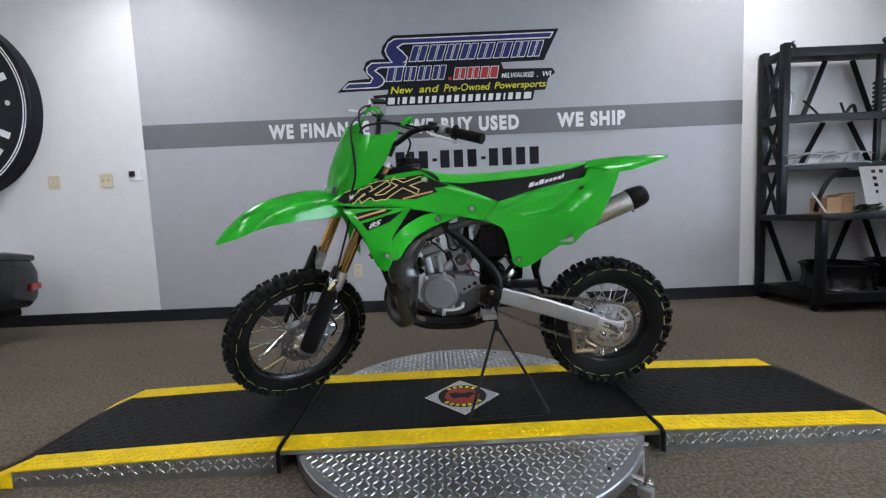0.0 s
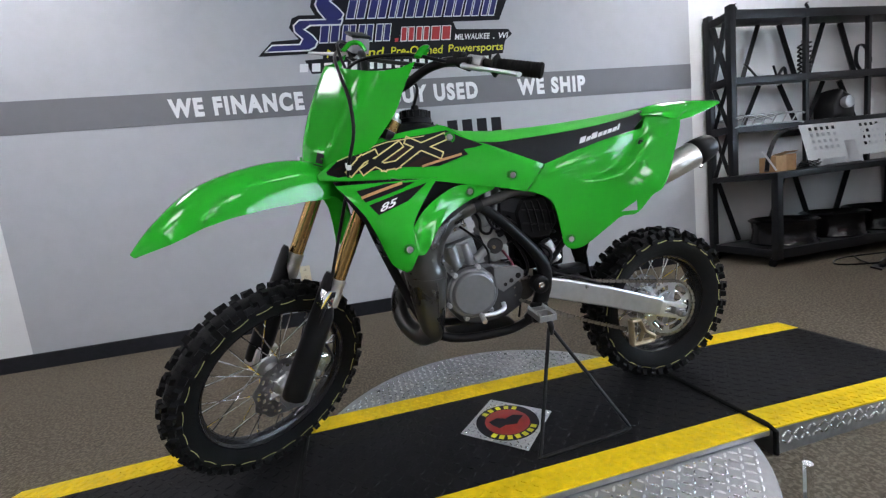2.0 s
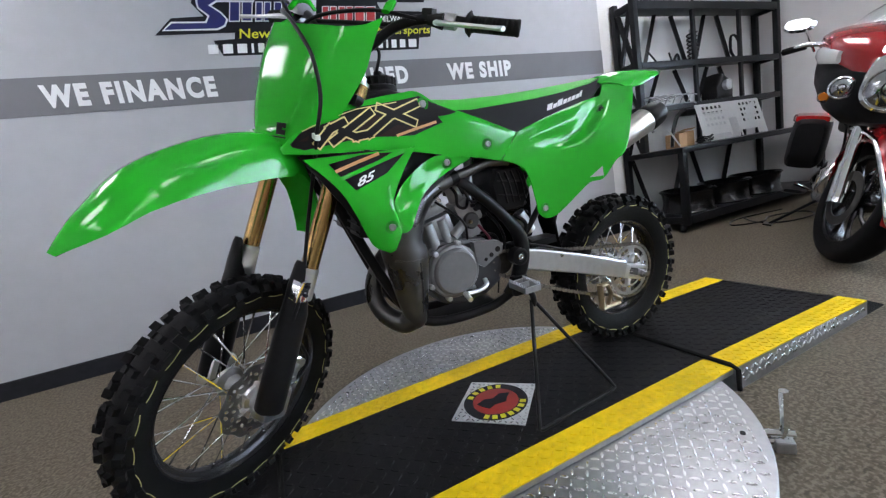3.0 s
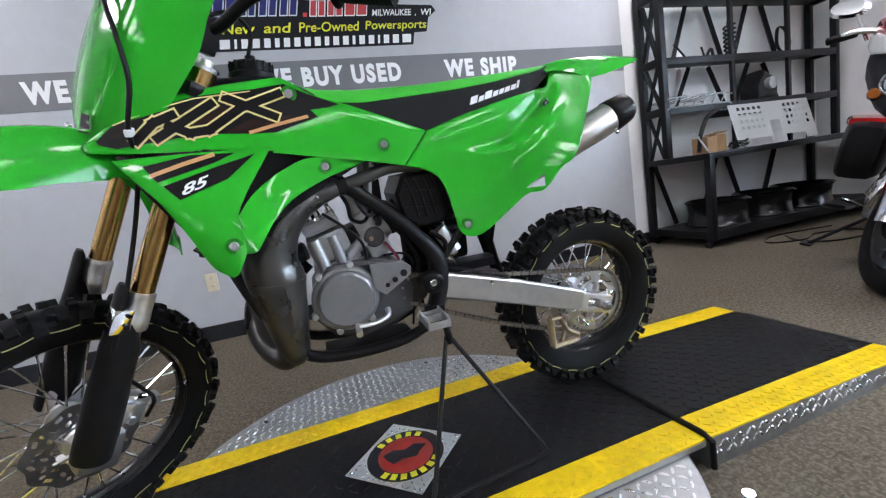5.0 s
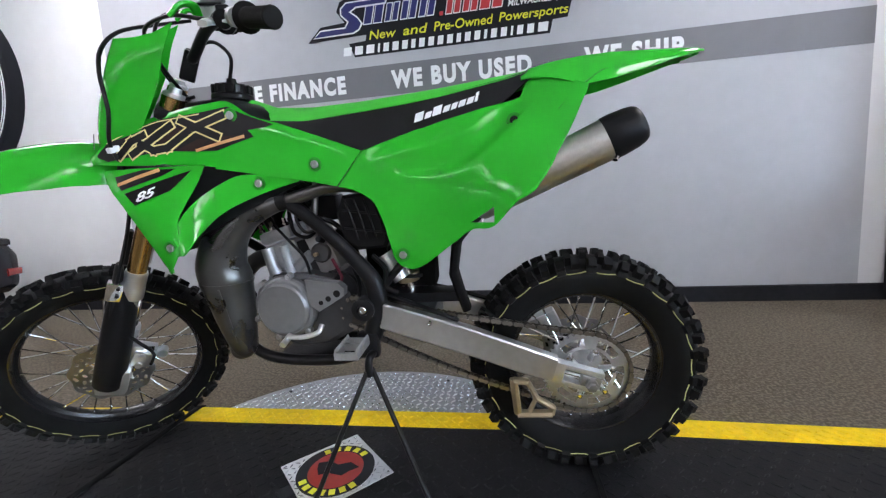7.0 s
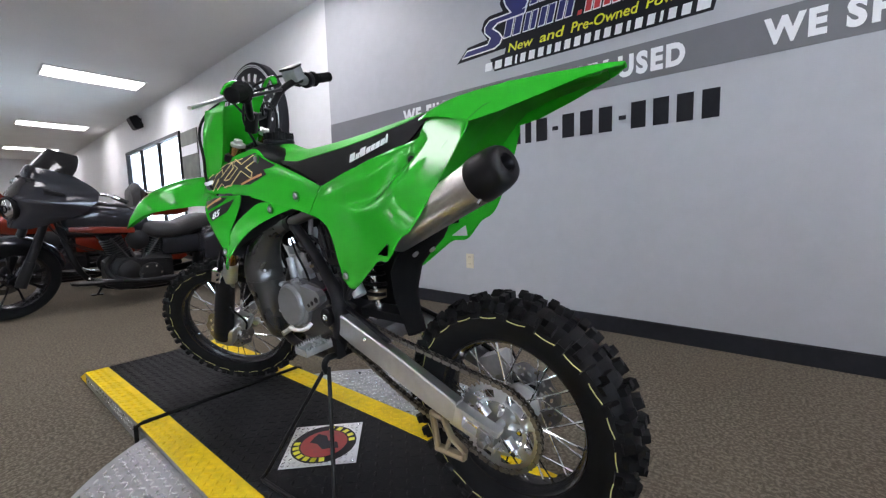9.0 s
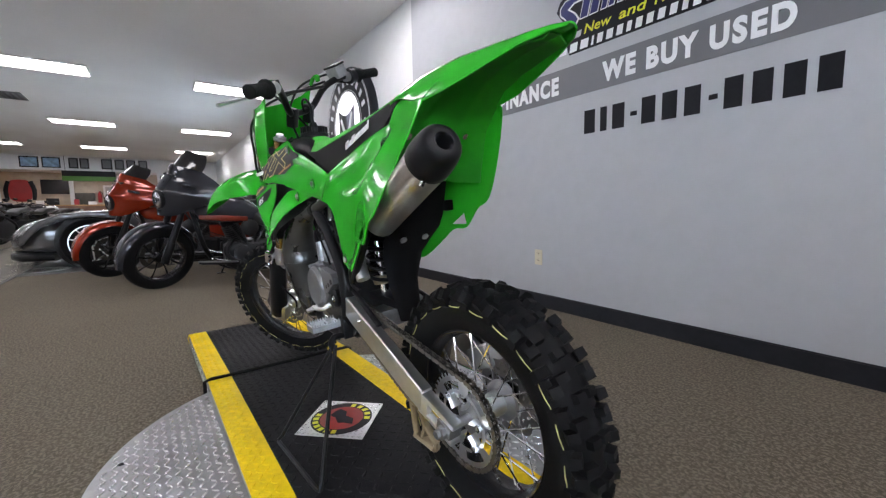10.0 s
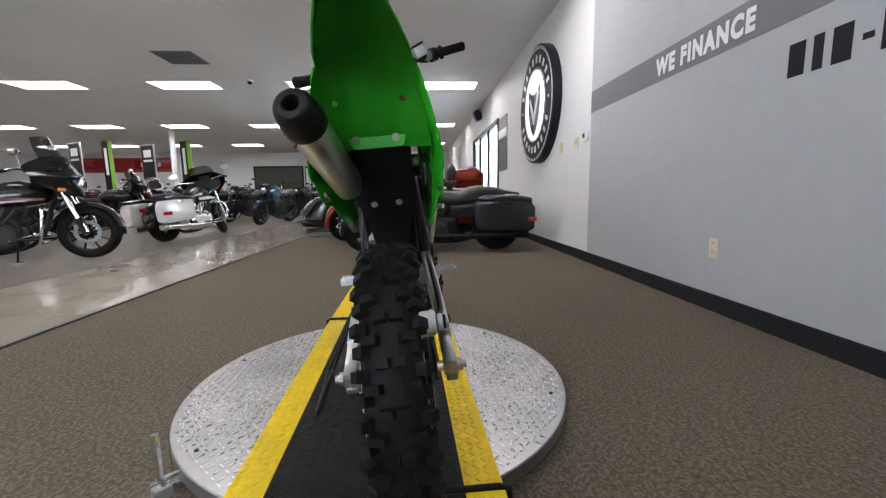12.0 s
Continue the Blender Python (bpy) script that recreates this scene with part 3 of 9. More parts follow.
# ---- turntable and ramp ----
def lug_field(inside, x0, x1, y0, y1, pitch, length, width, height, lift, m=None):
    """Raised lozenges of a tread plate, turned by turns, as one bmesh."""
    verts, faces = [], []
    n = 8
    ring = [(length / 2 * math.cos(2 * math.pi * k / n), width / 2 * math.sin(2 * math.pi * k / n)) for k in range(n)]
    ni, nj = int((x1 - x0) / pitch), int((y1 - y0) / pitch)
    for i in range(ni + 1):
        for j in range(nj + 1):
            cx, cy = x0 + pitch * i, y0 + pitch * j
            if not inside(cx, cy):
                continue
            a = radians(45 if (i + j) % 2 else -45)
            c, s = math.cos(a), math.sin(a)
            o = len(verts)
            for f, h in ((1, 0), (0.7, height)):
                for x, y in ring:
                    x, y = x * f, y * f
                    verts.append(Vector((cx + c * x - s * y, cy + s * x + c * y, lift + h)))
            for k in range(n):
                q = (k + 1) % n
                faces.append((o + k, o + q, o + n + q, o + n + k))
            faces.append(tuple(o + n + k for k in range(n)))
    if m is not None:
        verts = [m @ v for v in verts]
    me = bpy.data.meshes.new("lugs")
    me.from_pydata([tuple(v) for v in verts], [], faces)
    bm = bmesh.new()
    bm.from_mesh(me)
    bpy.data.meshes.remove(me)
    return bm


RT, ZT, ZD = 0.648, 0.060, 0.080
HALF = 0.302    # half width of the ramp
STRIP = 0.086   # width of its yellow edges
TURN = pose(0, 0, 0, 0, 0, 1.4)   # turntable and ramp stand slightly askew to the wall
turntable = thing("turntable", "round silver diamond-plate motorcycle turntable on the carpet", "turntable", TURN)
part("base", lathed([(RT - 0.05, 0.0), (RT - 0.05, 0.02)], 64), M["ramp_side"], turntable)
part("disc", lathed([(RT - 0.004, 0.02), (RT, 0.024), (RT, ZT - 0.003), (RT - 0.003, ZT)], 96), M["tread_plate"], turntable, "bright diamond-plate disc", 30)
lug = part("tread_pattern", lug_field(lambda x, y: x * x + y * y < (RT - 0.018) ** 2 and abs(y) > HALF + 0.012, -RT, RT, -RT, RT, 0.0235, 0.0225, 0.0068, 0.0024, ZT), M["tread_lug"], turntable, "raised lozenge pattern")
tagged(lug, kind="stuff")
for a in range(0, 360, 60):
    part("screw", lathed([(0.007, ZT), (0.006, ZT + 0.003)], 12, Matrix.Translation((0.60 * math.cos(radians(a + 10)), 0.60 * math.sin(radians(a + 10)), 0))), M["text_dark"], turntable)
# the locking lever at the rim
lev = thing("locking_lever", "silver locking lever clamped at the turntable's rim", "lever", TURN)
part("clamp", boxed(-0.020, 0.020, -0.017, 0.017, 0.0, 0.030, bevel=0.005), M["alu_dull"], lev, place=pose(0.472, -0.500, 0, 0, 0, -46))
part("pin", tubed([(0.425, -0.450, 0.044), (0.487, -0.516, 0.044)], 0.0085, 14), M["chrome"], lev)
part("pin", tubed([(0.430, -0.456, 0.022), (0.480, -0.508, 0.022)], 0.0085, 14), M["chrome"], lev)
part("handle", tubed([(0.470, -0.496, 0.022), (0.474, -0.502, 0.060), (0.466, -0.506, 0.160)], 0.0095, 14), M["chrome"], lev, "polished upright handle")


def deck_section(x0, x1, z0, z1, nose):
    """One length of the ramp. nose: the end that comes down to the floor, -1, 1 or 0."""
    t = thing("ramp_section", "black tread-plate ramp section with yellow edges" if nose else "flat black tread-plate deck with yellow edges on the turntable", "ramp", TURN, "ramp sections")
    L = x1 - x0

    def top(x):
        return z0 + (z1 - z0) * (x - x0) / L
    base = ZT + 0.002 if nose == 0 else 0.0
    y = HALF
    def prof(bm, ya, yb, lift):
        o = [(x0, base), (x1, base), (x1, top(x1) + lift), (x0, top(x0) + lift)]
        return prism(bm, o, yb - ya, Matrix.Translation((0, ya, 0)))
    part("frame", prof(bmesh.new(), -y, y, -0.004), M["ramp_side"], t, "grey metal side frame")
    slope = Matrix.Translation((x0, 0, z0)) @ pose(0, 0, 0, 0, -math.degrees(math.atan2(z1 - z0, L)), 0)
    S = math.hypot(L, z1 - z0)
    part("deck", prism(bmesh.new(), [(0, -0.003), (S, -0.003), (S, 0), (0, 0)], 2 * (y - STRIP), slope @ Matrix.Translation((0, -(y - STRIP), 0))), M["deck"], t, "worn black tread plate")
    g = part("deck_pattern", lug_field(lambda a, b: True, 0.012, S - 0.012, -(y - STRIP - 0.012), y - STRIP - 0.012, 0.031, 0.027, 0.0085, 0.0016, 0.0, slope), M["deck"], t)
    tagged(g, kind="stuff")
    for s in (-1, 1):
        a, b = sorted((s * y, s * (y - STRIP)))
        part("edge_strip", prism(bmesh.new(), [(0, -0.003), (S, -0.003), (S, 0.0012), (0, 0.0012)], b - a, slope @ Matrix.Translation((0, a, 0))), M["yellow"], t, "yellow painted edge strip")
        g = part("edge_pattern", lug_field(lambda p, q: True, 0.014, S - 0.014, a + 0.012, b - 0.010, 0.0225, 0.0205, 0.0066, 0.0022, 0.0012, slope), M["yellow"], t)
        tagged(g, kind="stuff")
        if nose:
            side = lug_field(lambda p, q: 0.008 < q < top(x0 + p) - 0.012, 0.015, L - 0.02, 0.008, 0.08, 0.022, 0.024, 0.008, 0.002, 0.0,
                             Matrix.Translation((x0, s * y, 0)) @ (pose(0, 0, 0, 90) if s < 0 else Matrix(((1, 0, 0, 0), (0, 0, 1, 0), (0, 1, 0, 0), (0, 0, 0, 1)))))
            tagged(part("side_pattern", side, M["tread_lug"], t), kind="stuff")
    if nose:
        # the short tongue that lies on the floor
        xe = x1 if nose > 0 else x0
        ze = top(xe)
        o = [(xe, 0.0), (xe + nose * 0.135, 0.0), (xe + nose * 0.135, 0.004), (xe, ze)]
        part("tongue", prism(bmesh.new(), o, 2 * (y - STRIP), Matrix.Translation((0, -y + STRIP, 0))), M["deck"], t, "thin black end tongue")
        for s in (-1, 1):
            a, b = sorted((s * y, s * (y - STRIP)))
            part("tongue_edge", prism(bmesh.new(), o, b - a, Matrix.Translation((0, a, 0))), M["yellow" if nose < 0 else "deck"], t)
    return t


XS = 0.632
deck_section(-XS + 0.006, XS - 0.006, ZD, ZD, 0)
deck_section(XS + 0.006, 1.45, ZD, 0.058, 1)
deck_section(-1.49, -XS - 0.006, 0.058, ZD, -1)
for s in (-1, 1):
    tie = thing("ramp_strap", "black strap lying in the joint of the ramp", "strap", TURN)
    part("strap", tubed([(s * XS, -HALF - 0.012, 0.012), (s * XS, -HALF - 0.011, ZD - 0.002), (s * XS, -HALF + 0.01, ZD + 0.006), (s * XS, 0, ZD + 0.004), (s * XS, HALF - 0.01, ZD + 0.006), (s * XS, HALF + 0.011, ZD - 0.002), (s * XS, HALF + 0.012, 0.012)], 0.007, 10), M["black_rubber"], tie)

# the badge plate on the deck
badge = thing("badge_plate", "square aluminium plate with a round red and yellow emblem", "plate", TURN @ pose(-0.01, 0.012, ZD + 0.0022, 0, 0, 0))
part("plate", boxed(-0.108, 0.108, -0.108, 0.108, 0, 0.0025, bevel=0.001), M["alu"], badge, place=pose(0, 0, 0, 0, 0, 45))
tagged(part("plate_pattern", lug_field(lambda x, y: x * x + y * y > 0.0099, -0.100, 0.100, -0.100, 0.100, 0.016, 0.014, 0.004, 0.0008, 0.0025), M["tread_lug"], badge, place=pose(0, 0, 0, 0, 0, 45)), kind="stuff")
part("disc", lathed([(0.098, 0.0025), (0.098, 0.0032)], 48), M["text_dark"], badge, "black round field")
part("red_field", lathed([(0.070, 0.0032), (0.070, 0.0038)], 40), surface("badge_red", (0.26, 0.014, 0.010), 0.35, var=0.2), badge, "red round field")
for k in range(5):
    a = radians(128 - 76 * k / 4)
    part("character", boxed(-0.0075, 0.0075, -0.009, 0.009, 0.0032, 0.004), M["logo_yellow"], badge, place=pose(-0.083 * math.sin(a - radians(90)), 0.083 * math.cos(a - radians(90)), 0, 0, 0, math.degrees(a) - 90))
for k in range(7):
    a = radians(-40 - 100 * k / 6)
    part("character", boxed(-0.0075, 0.0075, -0.009, 0.009, 0.0032, 0.004), M["logo_yellow"], badge, place=pose(0.083 * math.cos(a), 0.083 * math.sin(a), 0, 0, 0, math.degrees(a) + 90))
part("emblem", prismed([(-0.055, -0.018), (-0.025, -0.028), (0.0, -0.015), (0.030, -0.027), (0.058, -0.010), (0.036, 0.008), (0.024, 0.024), (-0.012, 0.017), (-0.036, 0.026), (-0.048, 0.005)], 0.0006, pose(0, 0, 0.0044, 90)), M["text_dark"], badge)
for k in range(4):
    a = radians(90 * k)
    part("rivet", lathed([(0.004, 0.0025), (0.003, 0.004)], 10, Matrix.Translation((0.138 * math.cos(a), 0.138 * math.sin(a), 0))), M["chrome"], badge)

# ---- the dirt bike ----
M["green"] = surface("green", (0.016, 0.395, 0.020), 0.10, var=0.05, grain=14, stain=5, rough_var=0.04, bump=0.025, bump_scale=24, spec=0.42)
# same plastic as green, matte, with shade mixed into the base colour
M["green_shaded"] = surface("green_shaded", (0.011, 0.23, 0.013), 0.45, spec=0.18, var=0.10, grain=30, stain=6, bump=0.1, bump_scale=500)
M["green_soft"] = surface("green_soft", (0.035, 0.50, 0.03), 0.5, var=0.08, grain=200, stain=6, bump=0.25, bump_scale=700)
M["green_pale"] = surface("green_pale", (0.12, 0.60, 0.13), 0.3, var=0.08, grain=60)
M["seat_black"] = surface("seat_black", (0.010, 0.010, 0.011), 0.5, spec=0.16, var=0.2, grain=200, bump=0.3, bump_scale=800)
M["graphic_black"] = surface("graphic_black", (0.008, 0.0075, 0.008), 0.3, spec=0.16, var=0.2, grain=60)
M["graphic_gold"] = surface("graphic_gold", (0.76, 0.63, 0.25), 0.35, var=0.1)
M["graphic_copper"] = surface("graphic_copper", (0.58, 0.30, 0.12), 0.35, var=0.1)
M["graphic_brown"] = surface("graphic_brown", (0.022, 0.010, 0.008), 0.3, spec=0.16, var=0.15)
M["graphic_white"] = surface("graphic_white", (0.88, 0.88, 0.88), 0.35, var=0.03)
M["fork_gold"] = surface("fork_gold", (0.46, 0.30, 0.12), 0.25, metal=1.0, var=0.08, grain=60, stain=8)
M["tyre_knob"] = surface("tyre_knob", (0.0062, 0.0064, 0.007), 0.66, spec=0.14, var=0.35, grain=60, stain=12, bump=0.25, bump_scale=400, random_tint=0.15)
M["tyre"] = surface("tyre", (0.0048, 0.005, 0.0056), 0.62, spec=0.16, var=0.3, grain=80, stain=9, bump=0.2, bump_scale=500)
M["rim_black"] = surface("rim_black", (0.008, 0.008, 0.009), 0.25, spec=0.4, var=0.2, grain=60)
M["pipe"] = surface("pipe", (0.085, 0.085, 0.083), 0.28, metal=0.85, var=0.3, grain=12, stain=7, rough_var=0.12)
M["frame_black"] = surface("frame_black", (0.008, 0.008, 0.009), 0.36, spec=0.16, var=0.2, grain=60, bump=0.06)
M["cover_grey"] = surface("cover_grey", (0.20, 0.20, 0.205), 0.35, metal=0.5, var=0.08, grain=60, stain=10, bump=0.05, bump_scale=500)
M["engine_grey"] = surface("engine_grey", (0.060, 0.060, 0.064), 0.42, metal=0.5, var=0.14, grain=60, stain=10, bump=0.12, bump_scale=500)
M["engine_light"] = surface("engine_light", (0.34, 0.35, 0.36), 0.40, metal=0.7, var=0.14, grain=60, stain=10, bump=0.15, bump_scale=400)
M["muffler_steel"] = surface("muffler_steel", (0.62, 0.60, 0.57), 0.3, metal=1.0, var=0.08, grain=120, stain=4, bump=0.05, bump_scale=600)
M["disc_steel"] = surface("disc_steel", (0.40, 0.40, 0.41), 0.3, metal=0.95, var=0.15, grain=90, stain=20)
M["chain_steel"] = surface("chain_steel", (0.075, 0.07, 0.062), 0.35, metal=0.9, var=0.3, grain=90)
M["guide_bronze"] = surface("guide_bronze", (0.31, 0.245, 0.155), 0.42, metal=0.6, var=0.12, grain=40)
M["line_yellow"] = surface("line_yellow", (0.62, 0.60, 0.22), 0.6, var=0.2)
M["hose"] = surface("hose", (0.008, 0.008, 0.009), 0.38, spec=0.16, var=0.2)
M["red_line"] = surface("red_line", (0.20, 0.02, 0.05), 0.45, var=0.2)

LEAN = TURN @ pose(0, 0.11, ZD + 0.002, 4.8, 0, 0)                   # the bike leans on its stand
AXIS = Vector((math.sin(radians(26.5)), 0, math.cos(radians(26.5))))
HEAD = Vector((-0.640, 0, 0.269))
STEER = Matrix.Translation(HEAD) @ Matrix.Rotation(radians(39), 4, AXIS) @ Matrix.Translation(-HEAD)
FRONT_AXLE = Vector((-0.671, 0, 0.285))
REAR_AXLE = Vector((0.61, 0, 0.270))

bike = thing("dirt_bike", "bright green and black dirt bike on a triangle stand", "motorcycle", LEAN)


def bp(name, bm, mat, label="", smooth=35, steer=False, parent=None, place=None):
    m = place if place is not None else (STEER if steer else None)
    return part(name, bm, M[mat], parent or bike, label, smooth, m)


def smooth_field(pts):
    """A smooth function of x and z through given (x, z, value), a cubic by least squares."""
    a = np.array(pts)

    def base(x, z):
        u, v = (x - 0.05) * 2, (z - 0.75) * 4
        return np.stack([np.ones_like(u), u, v, u * u, u * v, v * v, u ** 3, u * u * v, u * v * v], -1)
    c, *_ = np.linalg.lstsq(base(a[:, 0], a[:, 1]), a[:, 2], rcond=1e-3)
    return lambda x, z: float(base(np.array(float(x)), np.array(float(z))) @ c)


body_y = smooth_field([(-.458, .81, .115), (-.40, .80, .14), (-.35, .85, .140), (-.30, .88, .134), (-.25, .88, .130), (-.20, .89, .118), (-.13, .905, .100), (-.05, .86, .092), (-.30, .81, .150),
                       (-.2, .795, .145), (-.138, .775, .135), (-.06, .754, .118), (.049, .771, .097), (.15, .79, .09), (.1, .72, .10), (.218, .568, .112),
                       (.3, .7, .118), (.312, .837, .092), (.445, .822, .119), (.398, .631, .136), (.5, .9, .094), (.50, .865, .110), (.52, .75, .136), (.55, .83, .116), (.49, .69, .140), (.60, .88, .084), (.60, .88, .084), (.55, .90, .090), (.58, .84, .102), (.56, .80, .120)])
shroud_y = smooth_field([(-.42, .786, .150), (-.3, .797, .165), (-.173, .784, .160), (-.247, .683, .172), (-.114, .757, .126), (0, .745, .100),
                         (-.2, .64, .176), (-.266, .618, .179), (-.28, .562, .183), (-.345, .675, .176), (-.08, .71, .122)])


def panel_y(x, z):
    """The side panel: the body's sweep with a scoop that runs down and forwards from the rear bolt, and a rolled upper edge."""
    d = (x - 0.405) * 0.61 - (z - 0.790) * 0.79
    a = -(x - 0.405) * 0.79 - (z - 0.790) * 0.61
    d += 0.35 * max(0.0, a - 0.02) ** 2 / 0.1
    fade = max(0.0, min(1.0, (a + 0.13) / 0.08)) * max(0.0, min(1.0, (0.19 - a) / 0.15))
    fade = fade * fade * (3 - 2 * fade)
    if d < 0:
        cut = max(0.0, 1 + d / 0.055)
        cut = cut * cut * (3 - 2 * cut)
    else:
        cut = max(0.0, 1 - d / 0.016)
        cut = cut * cut * (3 - 2 * cut)
    rim = math.exp(-((d - 0.026) / 0.016) ** 2)
    e = (0.792 + (x - 0.152) * 0.245) - z - 0.030
    roll = 0.0035 * math.exp(-(e / 0.012) ** 2) * max(0.0, min(1.0, (0.40 - x) / 0.1)) * max(0.0, min(1.0, (x - 0.14) / 0.06))
    return body_y(x, z) + fade * (0.0035 * rim - 0.0105 * cut) + roll


def skinned(a, b, f, side, nu, nv, thick, lip=0.0):
    """A curved panel between the curves a and b, given in x and z; f gives its distance from the middle."""
    rows = between([(x, 0, z) for x, z in a], [(x, 0, z) for x, z in b], nu, nv)
    out = []
    for i, r in enumerate(rows):
        e = min(i, len(rows) - 1 - i) / (len(rows) - 1)
        o = []
        for j, p in enumerate(r):
            edge = min(e * nv, min(j, nu - j))
            o.append((p.x, side * (f(p.x, p.z) - lip * max(0, 1 - edge)), p.z))
        out.append(o)
    return sheet(bmesh.new(), out, thick, (0, side, 0))


def decal(outline, f, side, lift, cell=0.03):
    """A thin film with the given outline that follows the panel f."""
    bm = bmesh.new()
    vs = [bm.verts.new((x, 0, z)) for x, z in outline]
    bm.faces.new(vs)
    bmesh.ops.triangulate(bm, faces=bm.faces)
    for _ in range(4):
        es = [e for e in bm.edges if e.calc_length() > cell]
        if not es:
            break
        bmesh.ops.subdivide_edges(bm, edges=es, cuts=1)
        bmesh.ops.triangulate(bm, faces=[q for q in bm.faces if len(q.verts) > 3])
    top = list(bm.faces)
    for v in bm.verts:
        v.co.y = side * (f(v.co.x, v.co.z) + lift)
    for q in bm.faces:
        q.normal_update()
    for q in list(bm.faces):
        if q.normal.y * side < 0:
            q.normal_flip()
    return bm


def bolt(x, y, z, r=0.009, steer=False, recess=True, parent=None, mat="chrome", side=-1, seat="green_shaded"):
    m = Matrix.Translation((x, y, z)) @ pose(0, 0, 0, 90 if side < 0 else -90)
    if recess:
        # the seat's darker green paints in the shade of the recess
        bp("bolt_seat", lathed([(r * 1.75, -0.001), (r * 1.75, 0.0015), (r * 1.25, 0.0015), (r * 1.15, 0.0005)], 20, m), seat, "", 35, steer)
    bp("bolt", lathed([(r, 0.0), (r, 0.003), (r * 0.8, 0.005), (r * 0.5, 0.005), (r * 0.45, 0.003)], 16, m), mat, "", 35, steer, parent)


# wheels ---------------------------------------------------------------
def knob_mesh(name, lx, ly, h):
    bm = bmesh.new()
    a = [bm.verts.new((x, y, -0.006)) for x, y in ((-lx, -ly), (lx, -ly), (lx, ly), (-lx, ly))]
    b = [bm.verts.new((x * 0.86, y * 0.86, h)) for x, y in ((-lx, -ly), (lx, -ly), (lx, ly), (-lx, ly))]
    for i in range(4):
        j = (i + 1) % 4
        bm.faces.new((a[i], a[j], b[j], b[i]))
    bm.faces.new(b)
    me = bpy.data.meshes.new(name)
    bm.to_mesh(me)
    bm.free()
    me.materials.append(M["tyre_knob"])
    return me


def wheel(prefix, centre, R, rim, w, count, knob_h, base, hub_r, spokes):
    """Tyre with knobs, black rim, hub and wire spokes, about an axle along y."""
    at = base @ Matrix.Translation(centre)
    turn = pose(0, 0, 0, 90)
    Rt = R - knob_h
    h = w / 2
    prof = [(rim - 0.004, -h * 0.62), (rim + 0.006, -h * 0.74), (rim + (Rt - rim) * 0.45, -h * 0.96), (rim + (Rt - rim) * 0.72, -h * 0.93), (Rt - 0.012, -h * 0.74),
            (Rt - 0.003, -h * 0.4), (Rt, 0), (Rt - 0.003, h * 0.4), (Rt - 0.012, h * 0.74), (rim + (Rt - rim) * 0.72, h * 0.93), (rim + (Rt - rim) * 0.45, h * 0.96),
            (rim + 0.006, h * 0.74), (rim - 0.004, h * 0.62)]
    ty = bp(prefix + "_tyre", lathed(prof, 72, turn, True), "tyre", "black knobbly off-road tyre", 50, place=at)
    mid = knob_mesh("knob", w * 0.105, R * math.pi / count * 0.43, knob_h)
    mid2 = knob_mesh("knob", w * 0.13, R * math.pi / count * 0.43, knob_h)
    shoulder = knob_mesh("knob", w * 0.11, R * math.pi / count * 0.52, knob_h * 0.95)
    side = knob_mesh("knob", w * 0.10, R * math.pi / count * 0.60, knob_h * 0.5)
    for k in range(count):
        a = 360 * k / count
        def put(me, y, tilt, da, dr=0.0):
            # local z points outwards, x across
            q = Matrix.Rotation(radians(a + da), 4, "Y") @ Matrix.Translation((0, y, Rt + dr)) @ Matrix.Rotation(radians(tilt), 4, "X") @ Matrix.Rotation(radians(90), 4, "Z")
            share("knob", me, ty, q)
        half = 180 / count
        # pairs in the middle take turns with pairs set wider
        if k % 2 == 0:
            put(mid, -w * 0.115, 6, 0, -0.001)
            put(mid, w * 0.115, -6, 0, -0.001)
        else:
            put(mid2, -w * 0.265, 18, 0, -0.003)
            put(mid2, w * 0.265, -18, 0, -0.003)
        dy, tilt = (w * 0.405, 40) if k % 2 else (w * 0.45, 54)
        put(shoulder, -dy, tilt, half * 0.8, -0.009)
        put(shoulder, dy, -tilt, half * 0.8, -0.009)
        if k % 2 == 0:
            put(side, -w * 0.478, 74, half * 0.8, -0.021)
            put(side, w * 0.478, -74, half * 0.8, -0.021)
    # the mould line on each shoulder
    for s in (-1, 1):
        pts = []
        for k in range(count * 2 + 1):
            a = 2 * math.pi * k / (count * 2)
            r = Rt - 0.0285 + 0.0016 * (1 if k % 4 < 2 else -1)
            u = (r - rim) / (Rt - rim)
            pts.append((r * math.sin(a), s * (h * (0.96 - 0.03 * max(0, u - 0.45) / 0.27) + 0.0004), r * math.cos(a)))
        bp("mould_line", tubed(pts, 0.0011 if prefix == "rear" else 0.0008, 5, cap=False), "line_yellow", "thin pale yellow line", 60, parent=ty, place=Matrix.Identity(4))
    rp = [(rim + 0.004, -h * 0.60), (rim + 0.002, -h * 0.66), (rim - 0.006, -h * 0.62), (rim - 0.010, -h * 0.36), (rim - 0.018, -h * 0.2), (rim - 0.020, 0),
          (rim - 0.018, h * 0.2), (rim - 0.010, h * 0.36), (rim - 0.006, h * 0.62), (rim + 0.002, h * 0.66), (rim + 0.004, h * 0.60)]
    rp += [(rim - 0.001, 0.0)]
    rm = bp(prefix + "_rim", lathed(rp, 72, turn, True), "rim_black", "gloss black wheel rim", 30, place=at)
    bp(prefix + "_hub", lathed([(0.012, -0.052), (hub_r, -0.046), (hub_r, -0.038), (hub_r * 0.62, -0.028), (hub_r * 0.55, 0), (hub_r * 0.62, 0.028), (hub_r, 0.038), (hub_r, 0.046), (0.012, 0.052)], 40, turn),
            "alu_dull", "cast aluminium hub", 35, place=at)
    sp_me = None
